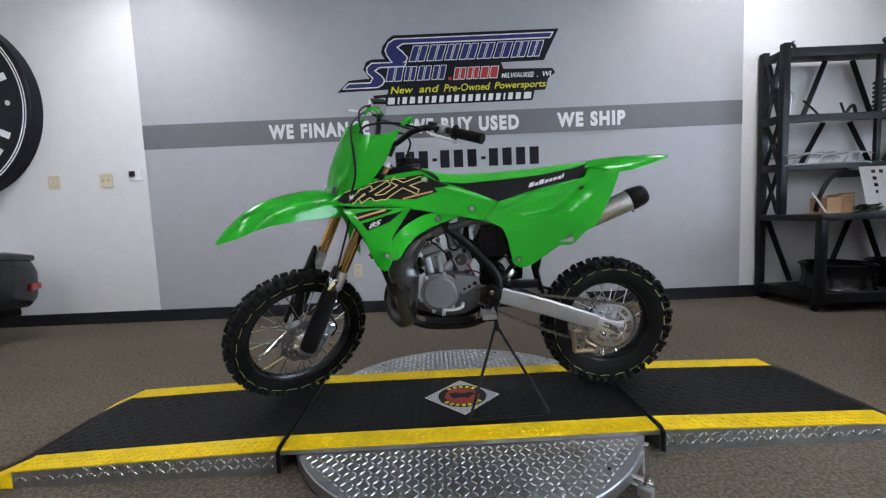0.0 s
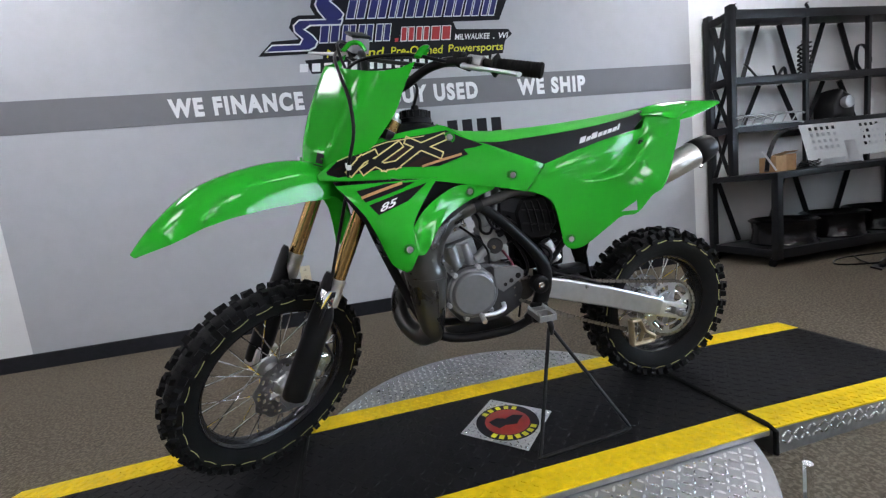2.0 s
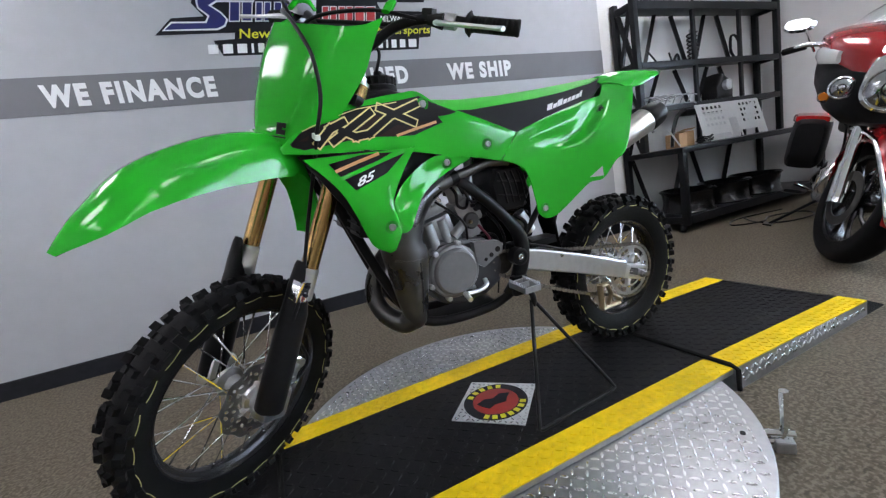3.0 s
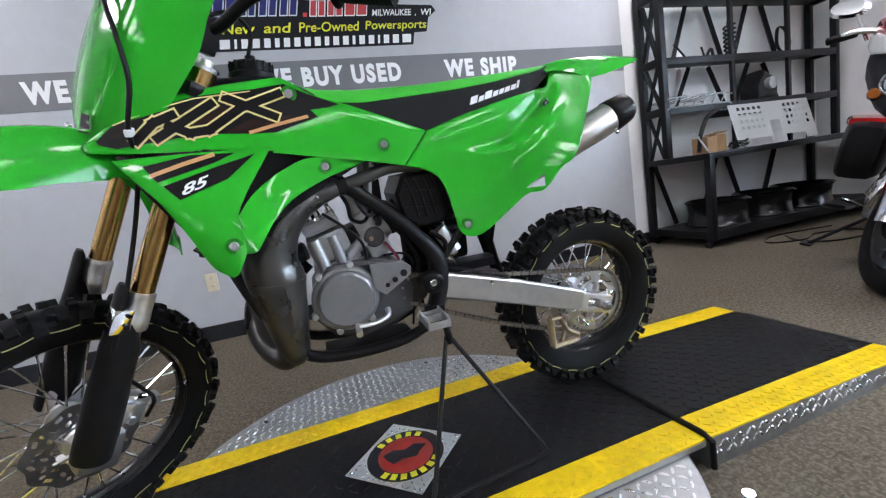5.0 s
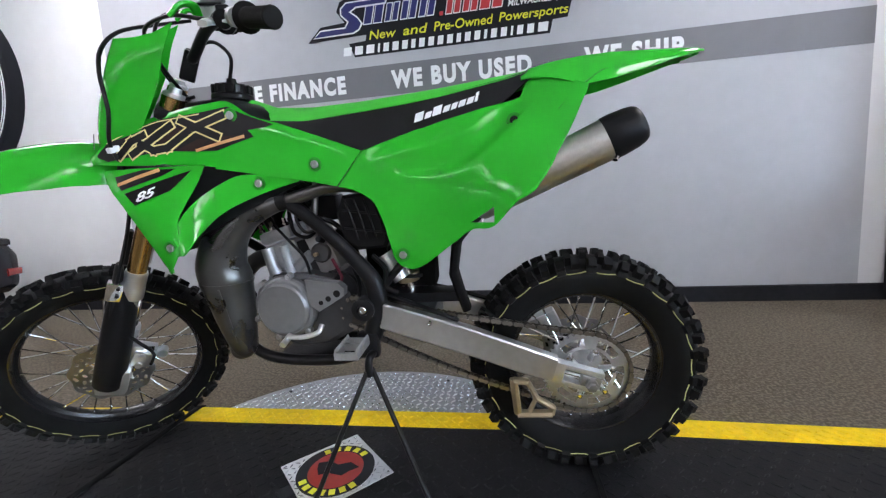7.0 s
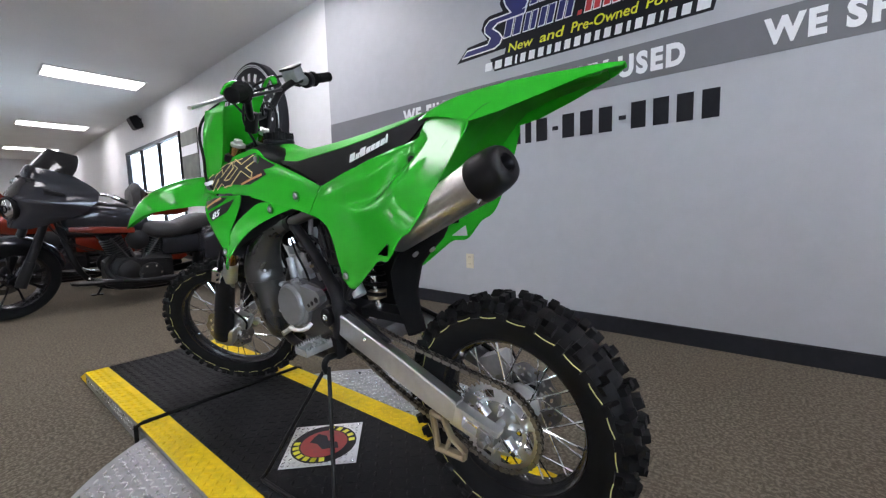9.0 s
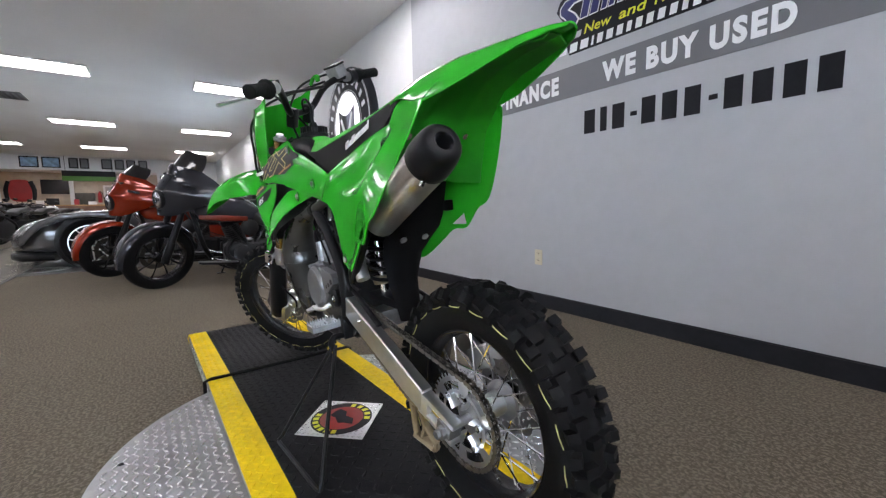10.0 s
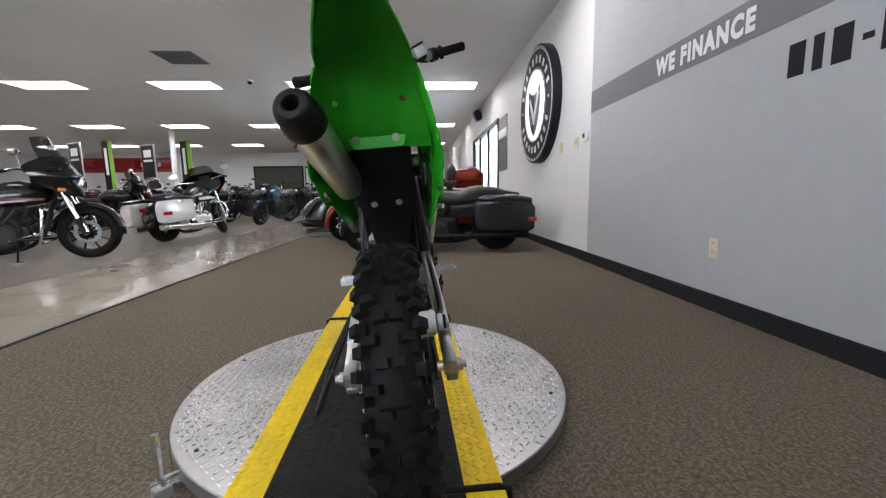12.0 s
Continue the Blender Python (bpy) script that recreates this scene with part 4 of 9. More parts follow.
    for k in range(spokes):
        s = -1 if k % 2 else 1
        a0 = 2 * math.pi * k / spokes
        lead = radians(38) * (1 if (k // 2) % 2 else -1)
        p = Vector((hub_r * 0.93 * math.sin(a0 + lead), s * 0.042, hub_r * 0.93 * math.cos(a0 + lead)))
        q = Vector(((rim - 0.016) * math.sin(a0), s * 0.006, (rim - 0.016) * math.cos(a0)))
        d = q - p
        if sp_me is None:
            L = d.length
            bm = tubed([(0, 0, 0), (0, 0, L)], 0.0019, 6)
            tube(bm, [(0, 0, L - 0.016), (0, 0, L + 0.002)], 0.0027, 6)
            sp_me = bpy.data.meshes.new("spoke")
            bm.to_mesh(sp_me)
            bm.free()
            sp_me.materials.append(M["chrome"])
        share("spoke", sp_me, rm, Matrix.Translation(p) @ d.to_track_quat("Z", "Y").to_matrix().to_4x4() @ Matrix.Diagonal((1, 1, d.length / L, 1)))
    return at


def rotor(r0, r1, y, at, waves, name="brake_disc"):
    """A wavy drilled disc about y."""
    bm = bmesh.new()
    n = waves * 8
    nr = 6
    grid = []
    for i in range(nr + 1):
        row = []
        for k in range(n):
            a = 2 * math.pi * k / n
            edge = r1 + 0.0035 * math.cos(waves * a)
            inner = r0 + 0.003 * math.cos(waves * a)
            r = inner + (edge - inner) * i / nr
            row.append(bm.verts.new((r * math.sin(a), 0, r * math.cos(a))))
        grid.append(row)
    for i in range(nr):
        for k in range(n):
            c = k % 8
            if (i == 2 and c in (1, 2)) or (i == 4 and c in (4, 5)) or (i == 1 and c in (5, 6)) or (i == 3 and c == 7):
                continue
            q = (k + 1) % n
            bm.faces.new((grid[i][k], grid[i][q], grid[i + 1][q], grid[i + 1][k]))
    bmesh.ops.solidify(bm, geom=bm.faces, thickness=0.0035)
    for v in bm.verts:
        v.co.y += y
    return bp(name, bm, "disc_steel", "drilled wave-edged steel brake disc", 20, place=at)


fat = wheel("front", FRONT_AXLE, 0.286, 0.214, 0.080, 50, 0.0095, STEER, 0.036, 32)
rat = wheel("rear", REAR_AXLE, 0.270, 0.178, 0.104, 46, 0.0125, Matrix.Identity(4), 0.044, 32)
rotor(0.048, 0.092, -0.058, fat, 10)
rotor(0.045, 0.085, 0.062, rat, 10)
for k in range(6):
    a = radians(60 * k)
    bp("disc_carrier", tubed([(0.022 * math.sin(a), -0.054, 0.022 * math.cos(a)), (0.054 * math.sin(a + 0.35), -0.056, 0.054 * math.cos(a + 0.35))], 0.009, 8, flat=0.45), "alu", place=fat)
    bp("bolt", lathed([(0.005, -0.062), (0.005, -0.066)], 8, Matrix.Translation((0.050 * math.sin(a + .35), 0, 0.050 * math.cos(a + .35))) @ pose(0, 0, 0, 90) @ Matrix.Translation((0, 0, 0.124))), "chrome", place=fat)
bp("front_axle", tubed([(0, -0.125, 0), (0, 0.125, 0)], 0.010, 14), "alu", place=fat)
bp("axle_boss", lathed([(0.034, -0.050), (0.034, -0.058), (0.024, -0.064), (0.022, -0.100), (0.018, -0.104)], 28, pose(0, 0, 0, -90)), "alu", "", 35, place=fat)
bp("axle_nut", lathed([(0.017, 0.108), (0.017, 0.122), (0.012, 0.127)], 6, pose(0, 0, 0, 90)), "alu_dull", place=fat, smooth=0)

# fork --------------------------------------------------------------------
def leg(y, k):
    """A point on the fork leg at y, k metres up from the collar."""
    return Vector((-0.535, y, 0.542)) + AXIS * k


for s in (-1, 1):
    y = s * 0.100
    bp("fork_tube", tubed([leg(y, 0.02), leg(y, 0.22), leg(y, 0.24), leg(y, 0.475)], [0.0205, 0.0205, 0.0225, 0.0225], 24), "fork_gold", "gold anodised fork tube", 35, True)
    bp("fork_cap", tubed([leg(y, 0.475), leg(y, 0.483), leg(y, 0.485), leg(y, 0.495)], [0.021, 0.021, 0.013, 0.012], 18), "alu", "", 35, True)
    bp("seal_collar", tubed([leg(y, -0.03), leg(y, -0.028), leg(y, 0.0), leg(y, 0.002), leg(y, 0.035), leg(y, 0.037), leg(y, 0.045)], [0.0235, 0.0245, 0.0245, 0.0238, 0.0238, 0.0245, 0.0225], 24), "alu", "polished seal collar", 35, True)
    bp("fork_slider", tubed([leg(y, -0.02), leg(y, -0.26)], 0.017, 20), "alu_dull", "", 35, True)
    # plastic guard round the slider
    secs = []
    for k, wx, wy, dx in ((-0.300, 0.034, 0.028, -0.006), (-0.294, 0.038, 0.031, -0.006), (-0.262, 0.039, 0.031, -0.006), (-0.16, 0.039, 0.031, -0.008), (-0.06, 0.036, 0.029, -0.010), (-0.03, 0.028, 0.027, -0.016), (0.0, 0.014, 0.022, -0.030), (0.05, 0.010, 0.015, -0.034), (0.06, 0.006, 0.010, -0.036)):
        c = leg(y + s * 0.004, k)
        fwd = Vector((-AXIS.z, 0, AXIS.x))
        ring = []
        for i in range(20):
            a = 2 * math.pi * i / 20
            u, v = math.cos(a), math.sin(a)
            ring.append(c - fwd * dx * 1.0 + fwd * (wx * u) * (1.0 if u > 0 else 0.8) + Vector((0, 1, 0)) * wy * v)
        secs.append(ring)
    bm = bmesh.new()
    skin(bm, secs)
    bp("fork_guard", bm, "plastic_black", "black plastic fork guard", 40, True)
    bp("axle_clamp", boxed(-0.036, 0.034, -0.025, 0.025, -0.036, 0.042, bevel=0.013), "alu", "cast axle clamp", 35, place=STEER @ Matrix.Translation(leg(y, -0.285)) @ pose(0, 0, 0, 0, 26.5, 0))
    bp("guard_bolt", lathed([(0.006, 0), (0.006, 0.004)], 10, STEER.inverted() @ STEER @ Matrix.Translation(leg(y, -0.255) + Vector((-0.010, s * 0.031, 0))) @ pose(0, 0, 0, 90 * -s * -1 if s < 0 else -90)), "chrome", "", 35, True)
bp("brake_line_clamp", boxed(-0.016, 0.016, -0.012, 0.012, -0.024, 0.024, bevel=0.003), "chrome", "bright clamp on the fork guard", 35, place=STEER @ Matrix.Translation(leg(-0.122, 0.012) + Vector((-0.038, 0, 0))) @ pose(0, 0, 0, 0, 26.5, 0))
for q in (-0.010, 0.010):
    bp("bolt", lathed([(0.004, 0), (0.004, 0.005)], 10, Matrix.Translation(leg(-0.134, 0.012 + q) + Vector((-0.030, 0, 0))) @ pose(0, 0, 0, 90)), "text_dark", "", 35, True)
# triple clamps
for k, th in ((0.265, 0.030), (0.435, 0.028)):
    bm = bmesh.new()
    block(bm, -0.030, 0.055, -0.128, 0.128, -th / 2, th / 2, bevel=0.012)
    bp("triple_clamp", bm, "frame_black", "black fork clamp", 35, place=STEER @ Matrix.Translation(leg(0, k)) @ pose(0, 0, 0, 0, 26.5, 0))
bp("steering_stem", tubed([leg(0, 0.25) + Vector((0.033, 0, 0.0)), leg(0, 0.45) + Vector((0.033, 0, 0))], 0.024, 18), "frame_black", "", 35, True)

# front caliper and brake line
bm = bmesh.new()
block(bm, -0.035, 0.030, -0.020, 0.014, -0.030, 0.034, bevel=0.008)
block(bm, -0.020, 0.020, -0.032, -0.018, -0.022, 0.022, bevel=0.006)
tube(bm, [(0.0, -0.034, -0.012), (0, -0.041, -0.012)], 0.008, 14)
tube(bm, [(0.0, -0.034, 0.014), (0, -0.041, 0.014)], 0.008, 14)
for dx, dz in ((-0.052, -0.022), (0.046, 0.016)):
    tube(bm, [(dx, -0.012, dz), (dx, 0.012, dz)], 0.012, 14)
    tube(bm, [(dx, 0.0, dz), (0.0, 0.0, 0.0)], [0.009, 0.012], 8)
bp("brake_caliper", bm, "alu", "bright front brake caliper", 35, place=STEER @ Matrix.Translation(FRONT_AXLE + Vector((0.078, -0.066, 0.035))) @ pose(0, 0, 0, 0, 35, 0))
bp("caliper_pin", tubed([(0.03, -0.075, 0.075), (0.115, -0.082, 0.05)], 0.006, 10), "chrome", place=fat)
bp("brake_hose", tubed([(-0.255, 0.20, 1.118), (-0.33, 0.12, 1.108), (-0.395, 0.03, 1.095), (-0.428, -0.035, 1.065), (-0.440, -0.080, 1.02), (-0.446, -0.100, 0.95), (-0.466, -0.103, 0.88), (-0.462, -0.085, 0.81), (-0.495, -0.090, 0.70), (-0.562, -0.124, 0.56), (-0.60, -0.122, 0.47),
                         (-0.575, -0.120, 0.40), (-0.555, -0.11, 0.34), (-0.575, -0.10, 0.30)], 0.0042, 10, 60), "hose", "black brake hose", 50, True)
bp("hose_guide", boxed(-0.014, 0.014, -0.006, 0.006, -0.006, 0.006, bevel=0.003), "plastic_white", "pale hose guide under the plate", 35, place=STEER @ pose(-0.464, -0.098, 0.872, 0, 0, 60))

# front fender
top = [(-0.905, 0.748), (-0.882, 0.772), (-0.855, 0.796), (-0.793, 0.841), (-0.72, 0.867), (-0.615, 0.881), (-0.52, 0.873), (-0.455, 0.842), (-0.425, 0.79), (-0.408, 0.72), (-0.402, 0.65), (-0.405, 0.60)]
half = [0.012, 0.033, 0.048, 0.064, 0.071, 0.074, 0.072, 0.066, 0.058, 0.052, 0.048, 0.045]
drop = [0.004, 0.018, 0.030, 0.052, 0.066, 0.080, 0.080, 0.070, 0.040, 0.020, 0.014, 0.010]
pp = spline_matched([(x, 0, z) for x, z in top], 44)
hh = [float(np.interp(i / 44 * 11, range(12), half)) for i in range(45)]
dd = [float(np.interp(i / 44 * 11, range(12), drop)) for i in range(45)]
rows = []
for i, p in enumerate(pp):
    tg = (pp[min(i + 1, 44)] - pp[max(i - 1, 0)]).normalized()
    nn = Vector((-tg.z, 0, tg.x))
    row = []
    for j in range(17):
        q = -1 + 2 * j / 16
        fall = dd[i] * (abs(q) ** 2.1)
        ridge = 0.006 * max(0, 1 - abs(abs(q) - 0.55) / 0.18) * (1 if 8 < i < 30 else 0) * min(1, (i - 8) / 6 if i < 14 else 1, (30 - i) / 5)
        row.append(p + Vector((0, hh[i] * (q * (1.15 - 0.15 * abs(q))), 0)) - nn * (fall - ridge))
    rows.append(row)
bp("front_fender", sheet(bmesh.new(), rows, 0.003, (0, 0, 1)), "green", "glossy green front fender", 55, True)

# number plate
rows = []
levels = [(0.838, -0.503, 0.060, 0.030), (0.858, -0.502, 0.085, 0.055), (0.90, -0.492, 0.106, 0.080), (0.95, -0.473, 0.121, 0.095), (1.0, -0.449, 0.133, 0.102), (1.045, -0.425, 0.134, 0.104), (1.082, -0.403, 0.136, 0.112)]
for i, (z, xc, w, bk) in enumerate(levels):
    row = []
    for j in range(17):
        q = -1 + 2 * j / 16
        f = max(0, abs(q) - 0.58) / 0.42
        lift = 0.026 * f ** 3 if i == len(levels) - 1 else (0.012 * f ** 3 if i == len(levels) - 2 else 0)
        row.append((xc + bk * (0.16 * q * q + 0.9 * f ** 1.15), w * q, z + lift))
    rows.append(row)
g = [spline_matched([r[j] for r in rows], 20) for j in range(17)]
bp("number_plate", sheet(bmesh.new(), [[g[j][i] for j in range(17)] for i in range(21)], 0.003, (-1, 0, 0)), "green", "blank glossy green number plate", 55, True)
for s in (-1, 1):
    bp("plate_horn", tubed([(-0.285, s * 0.143, 1.118), (-0.262, s * 0.140, 1.137), (-0.24, s * 0.126, 1.138), (-0.232, s * 0.112, 1.120)], [0.010, 0.012, 0.012, 0.008], 10, 14, flat=0.5), "green", "", 50, True)
bm = boxed(-0.007, 0.007, -0.001, 0, -0.012, 0.012)
block(bm, 0.007, 0.016, -0.001, 0, 0.002, 0.012)
block(bm, 0.007, 0.016, -0.001, 0, -0.012, -0.002)
block(bm, -0.014, 0.018, -0.001, 0, -0.019, -0.016)
bp("plate_mark", bm, "graphic_black", "small black maker's mark", 0, place=STEER @ Matrix.Translation((-0.5035, -0.036, 0.885)) @ pose(0, 0, 0, 0, 0, -82) @ pose(0, 0, 0, -18))
bp("plate_bolt", lathed([(0.007, 0), (0.007, 0.006)], 12, Matrix.Translation((-0.503, 0.045, 0.866)) @ pose(0, 0, 0, 0, -90, 0)), "chrome", "", 35, True)

# handlebar
hb_pts = [(-0.128, -0.385, 1.108), (-0.150, -0.31, 1.110), (-0.185, -0.20, 1.116), (-0.225, -0.13, 1.095), (-0.262, -0.075, 1.045), (-0.272, -0.04, 1.035)]
bar = hb_pts + [(x, -y, z) for x, y, z in hb_pts[::-1]]
bp("handlebar", tubed(bar, 0.0112, 14, 60), "frame_black", "black handlebar with a cross brace", 40, True)
bp("crossbar", tubed([(-0.222, -0.135, 1.098), (-0.222, 0.135, 1.098)], 0.0055, 10), "frame_black", "", 40, True)
for s in (-1, 1):
    bp("bar_clamp", boxed(-0.016, 0.016, -0.014, 0.014, -0.045, 0.020, bevel=0.005), "frame_black", "", 35, place=STEER @ pose(-0.272, s * 0.05, 1.035, 0, 26, 0))
    g0, g1 = Vector((-0.126, s * 0.392, 1.108)), Vector((-0.158, s * 0.275, 1.111))
    prof = [g0, g0.lerp(g1, 0.03)]
    rr = [0.0165, 0.0185]
    for i in range(24):
        prof.append(g0.lerp(g1, 0.05 + 0.8 * i / 24))
        rr.append(0.0165 if i % 2 else 0.0178)
    prof += [g0.lerp(g1, 0.88), g0.lerp(g1, 0.92), g0.lerp(g1, 0.93), g0.lerp(g1, 1.0)]
    rr += [0.018, 0.027, 0.027, 0.019]
    bp("grip", tubed(prof, rr, 18), "black_rubber", "ribbed black rubber grip", 25, True)
    # lever with its perch
    a = Vector((-0.205, s * 0.235, 1.112))
    bp("lever_perch", tubed([Vector((-0.17, s * 0.255, 1.112)), Vector((-0.176, s * 0.215, 1.114))], 0.0175, 16), "alu_dull", "", 35, True)
    bp("lever", tubed([(-0.180, s * 0.225, 1.108), (-0.222, s * 0.235, 1.106), (-0.228, s * 0.29, 1.104), (-0.222, s * 0.35, 1.102), (-0.232, s * 0.395, 1.100)], [0.009, 0.009, 0.007, 0.006, 0.0075], 10, 24, flat=0.7), "alu", "silver hand lever", 50, True)
    bp("lever_cover", tubed([(-0.205, s * 0.20, 1.112), (-0.195, s * 0.235, 1.110)], [0.010, 0.017], 12), "black_rubber", "", 40, True)
bm = boxed(-0.030, 0.026, -0.030, 0.024, -0.020, 0.022, bevel=0.006)
bp("brake_reservoir", bm, "alu_dull", "grey brake fluid reservoir", 35, place=STEER @ pose(-0.19, 0.20, 1.135, 10, 0, -15))
bp("reservoir_cap", boxed(-0.032, 0.028, -0.032, 0.026, 0.022, 0.030, bevel=0.003), "plastic_black", "", 35, place=STEER @ pose(-0.19, 0.20, 1.135, 10, 0, -15))
bp("throttle_housing", tubed([(-0.164, 0.262, 1.111), (-0.170, 0.236, 1.112)], [0.026, 0.028], 16), "plastic_black", "", 35, True)
bp("kill_switch", boxed(-0.012, 0.012, -0.014, 0.014, -0.012, 0.014, bevel=0.004), "plastic_black", "", 35, place=STEER @ pose(-0.19, -0.195, 1.122))
bp("clutch_cable", tubed([(-0.228, -0.185, 1.112), (-0.29, -0.10, 1.12), (-0.35, 0.02, 1.09), (-0.34, 0.09, 1.00), (-0.30, 0.08, 0.92), (-0.22, 0.05, 0.82)], 0.0042, 8, 40), "hose", "black control cable", 50, True)
bp("throttle_cable", tubed([(-0.180, 0.235, 1.128), (-0.25, 0.20, 1.140), (-0.32, 0.12, 1.120), (-0.34, 0.03, 1.04), (-0.30, -0.03, 0.95)], 0.0042, 8, 40), "hose", "", 50, True)
bp("vent_hose", tubed([(-0.185, 0, 0.985), (-0.172, -0.005, 1.03), (-0.20, -0.01, 1.062), (-0.235, -0.01, 1.06), (-0.258, 0, 1.035)], 0.0042, 8, 24), "hose", "", 50)
bp("head_cable", tubed([(-0.36, 0.03, 0.95), (-0.31, -0.055, 0.935), (-0.24, -0.06, 0.94)], 0.004, 8, 14), "hose", "", 50)

# frame -------------------------------------------------------------------
bp("head_tube", tubed([Vector((-0.395, 0, 0.79)), Vector((-0.33, 0, 0.92))], 0.031, 20), "frame_black", "", 35)
for s in (-1, 1):
    bp("frame_spar", tubed([(-0.355, s * 0.03, 0.85), (-0.20, s * 0.06, 0.775), (-0.06, s * 0.078, 0.705), (0.03, s * 0.082, 0.632), (0.095, s * 0.085, 0.565), (0.140, s * 0.085, 0.50), (0.142, s * 0.085, 0.43), (0.118, s * 0.08, 0.36), (0.09, s * 0.07, 0.325)],
                            [0.015, 0.0155, 0.0155, 0.0155, 0.016, 0.021, 0.024, 0.022, 0.017], 14, 48), "frame_black", "black steel frame spar", 40)
    bp("cradle_tube", tubed([(-0.385, 0, 0.80), (-0.33, s * 0.02, 0.62), (-0.255, s * 0.05, 0.42), (-0.20, s * 0.065, 0.335), (-0.12, s * 0.07, 0.305), (0.02, s * 0.07, 0.302), (0.10, s * 0.07, 0.325)], 0.0135, 12, 40), "frame_black", "", 40)
    bp("subframe_tube", tubed([(0.03, s * 0.055, 0.735), (0.20, s * 0.06, 0.79), (0.48, s * 0.055, 0.865)], 0.010, 10), "frame_black", "", 40)
    bp("subframe_stay", tubed([(0.148, s * 0.075, 0.475), (0.225, s * 0.072, 0.56), (0.40, s * 0.06, 0.80)], 0.0095, 10), "frame_black", "", 40)
    bp("seat_rail_stay", tubed([(0.005, s * 0.055, 0.66), (0.018, s * 0.05, 0.74)], 0.012, 8, flat=0.6), "alu_dull", "", 40)
    bp("pivot_boss", lathed([(0.026, -0.012), (0.026, 0.018), (0.020, 0.022), (0.013, 0.022), (0.012, 0.017)], 24, Matrix.Translation((0.118, s * 0.098, 0.445)) @ pose(0, 0, 0, 90 if s < 0 else -90)), "frame_black", "", 35)
    bolt(0.118, s * 0.116, 0.445, 0.0095, recess=False, side=s)
    bp("peg_bracket", boxed(-0.022, 0.026, -0.014, 0.014, -0.03, 0.03, bevel=0.006), "frame_black", "", 35, place=pose(0.115, s * 0.095, 0.355))
    # serrated foot peg
    bm = bmesh.new()
    for y0, y1, x0, x1 in ((0.11, 0.190, 0.072, 0.078), (0.11, 0.190, 0.118, 0.124), (0.184, 0.190, 0.078, 0.118), (0.11, 0.116, 0.078, 0.118), (0.14, 0.145, 0.078, 0.118)):
        block(bm, x0, x1, *sorted((s * y0, s * y1)), 0.362, 0.378)
    for x in (0.075, 0.121):
        for i in range(11):
            y = s * (0.113 + 0.0074 * i)
            tube(bm, [(x, y, 0.378), (x, y, 0.387)], [0.004, 0.001], 4)
    bp("foot_peg", bm, "alu_dull", "serrated metal foot peg", 20)
bp("skid_rail", boxed(-0.15, 0.07, -0.045, 0.045, 0.291, 0.301, bevel=0.004), "plastic_black")

# engine ------------------------------------------------------------------
bm = bmesh.new()
secs = []
for y, g in ((-0.075, 0.86), (-0.068, 0.96), (-0.03, 1.0), (0.03, 1.0), (0.068, 0.96), (0.085, 0.86)):
    o = [(-0.158, 0.40), (-0.150, 0.48), (-0.115, 0.525), (-0.03, 0.525), (0.04, 0.512), (0.078, 0.475), (0.09, 0.43), (0.075, 0.375), (0.02, 0.345), (-0.06, 0.335), (-0.125, 0.355)]
    c = Vector((-0.04, 0.43))
    secs.append([Vector((c.x + (x - c.x) * g, y, c.y + (z - c.y) * g)) for x, z in o])
skin(bm, secs)
bp("crankcase", bm, "engine_grey", "grey cast crankcase", 30)
mc = Matrix.Translation((-0.083, -0.072, 0.446)) @ pose(0, 0, 0, 90)
bp("magneto_cover", lathed([(0.076, 0.0), (0.076, 0.016), (0.072, 0.021), (0.066, 0.023), (0.063, 0.030), (0.058, 0.034), (0.0, 0.035)], 40, mc), "cover_grey", "round dark grey magneto cover", 28)
for a in (20, 75, 130, 200, 250, 310):
    p = Vector((-0.083 + 0.078 * math.cos(radians(a)), -0.088, 0.446 + 0.078 * math.sin(radians(a))))
    bp("cover_bolt", lathed([(0.008, -0.012), (0.008, 0.004), (0.0055, 0.005), (0.0055, 0.009)], 10, Matrix.Translation(p) @ pose(0, 0, 0, 90)), "alu_dull")
# sprocket cover; flat black discs paint the dark of its three holes
cover = [(-0.020, 0.515), (0.058, 0.505), (0.073, 0.492), (0.070, 0.474), (0.042, 0.457), (0.006, 0.437), (-0.016, 0.455)]
bp("sprocket_cover", prismed(cover, 0.022, Matrix.Translation((0.0, -0.098, 0.0))), "cover_grey", "drilled sprocket cover", 25)
for x, z, r in ((0.013, 0.459, 0.0055), (0.032, 0.468, 0.0068), (0.054, 0.480, 0.0085)):
    bp("cover_hole", lathed([(r, 0.0), (r, 0.0012)], 16, Matrix.Translation((x, -0.0975, z)) @ pose(0, 0, 0, 90)), "graphic_black", "", 30)
bp("front_sprocket", lathed([(0.032, -0.003), (0.035, 0.0), (0.032, 0.003)], 26, Matrix.Translation((0.085, -0.068, 0.425)) @ pose(0, 0, 0, 90)), "chain_steel")
# cylinder, leaning forward
cyl = Matrix.Translation((-0.084, 0, 0.517)) @ pose(0, 0, 0, 0, -14, 0)
bm = bmesh.new()
block(bm, -0.056, 0.056, -0.054, 0.054, -0.03, 0.012, bevel=0.008, m=cyl)
block(bm, -0.047, 0.047, -0.050, 0.050, 0.012, 0.080, bevel=0.016, m=cyl)
block(bm, 0.020, 0.064, -0.040, 0.030, 0.016, 0.062, bevel=0.010, m=cyl)
bp("cylinder", bm, "engine_light", "light grey cast cylinder", 30)
bm = bmesh.new()
block(bm, -0.043, 0.043, -0.047, 0.047, 0.083, 0.113, bevel=0.012, m=cyl)
bp("cylinder_head", bm, "engine_light", "", 30)
bm = bmesh.new()
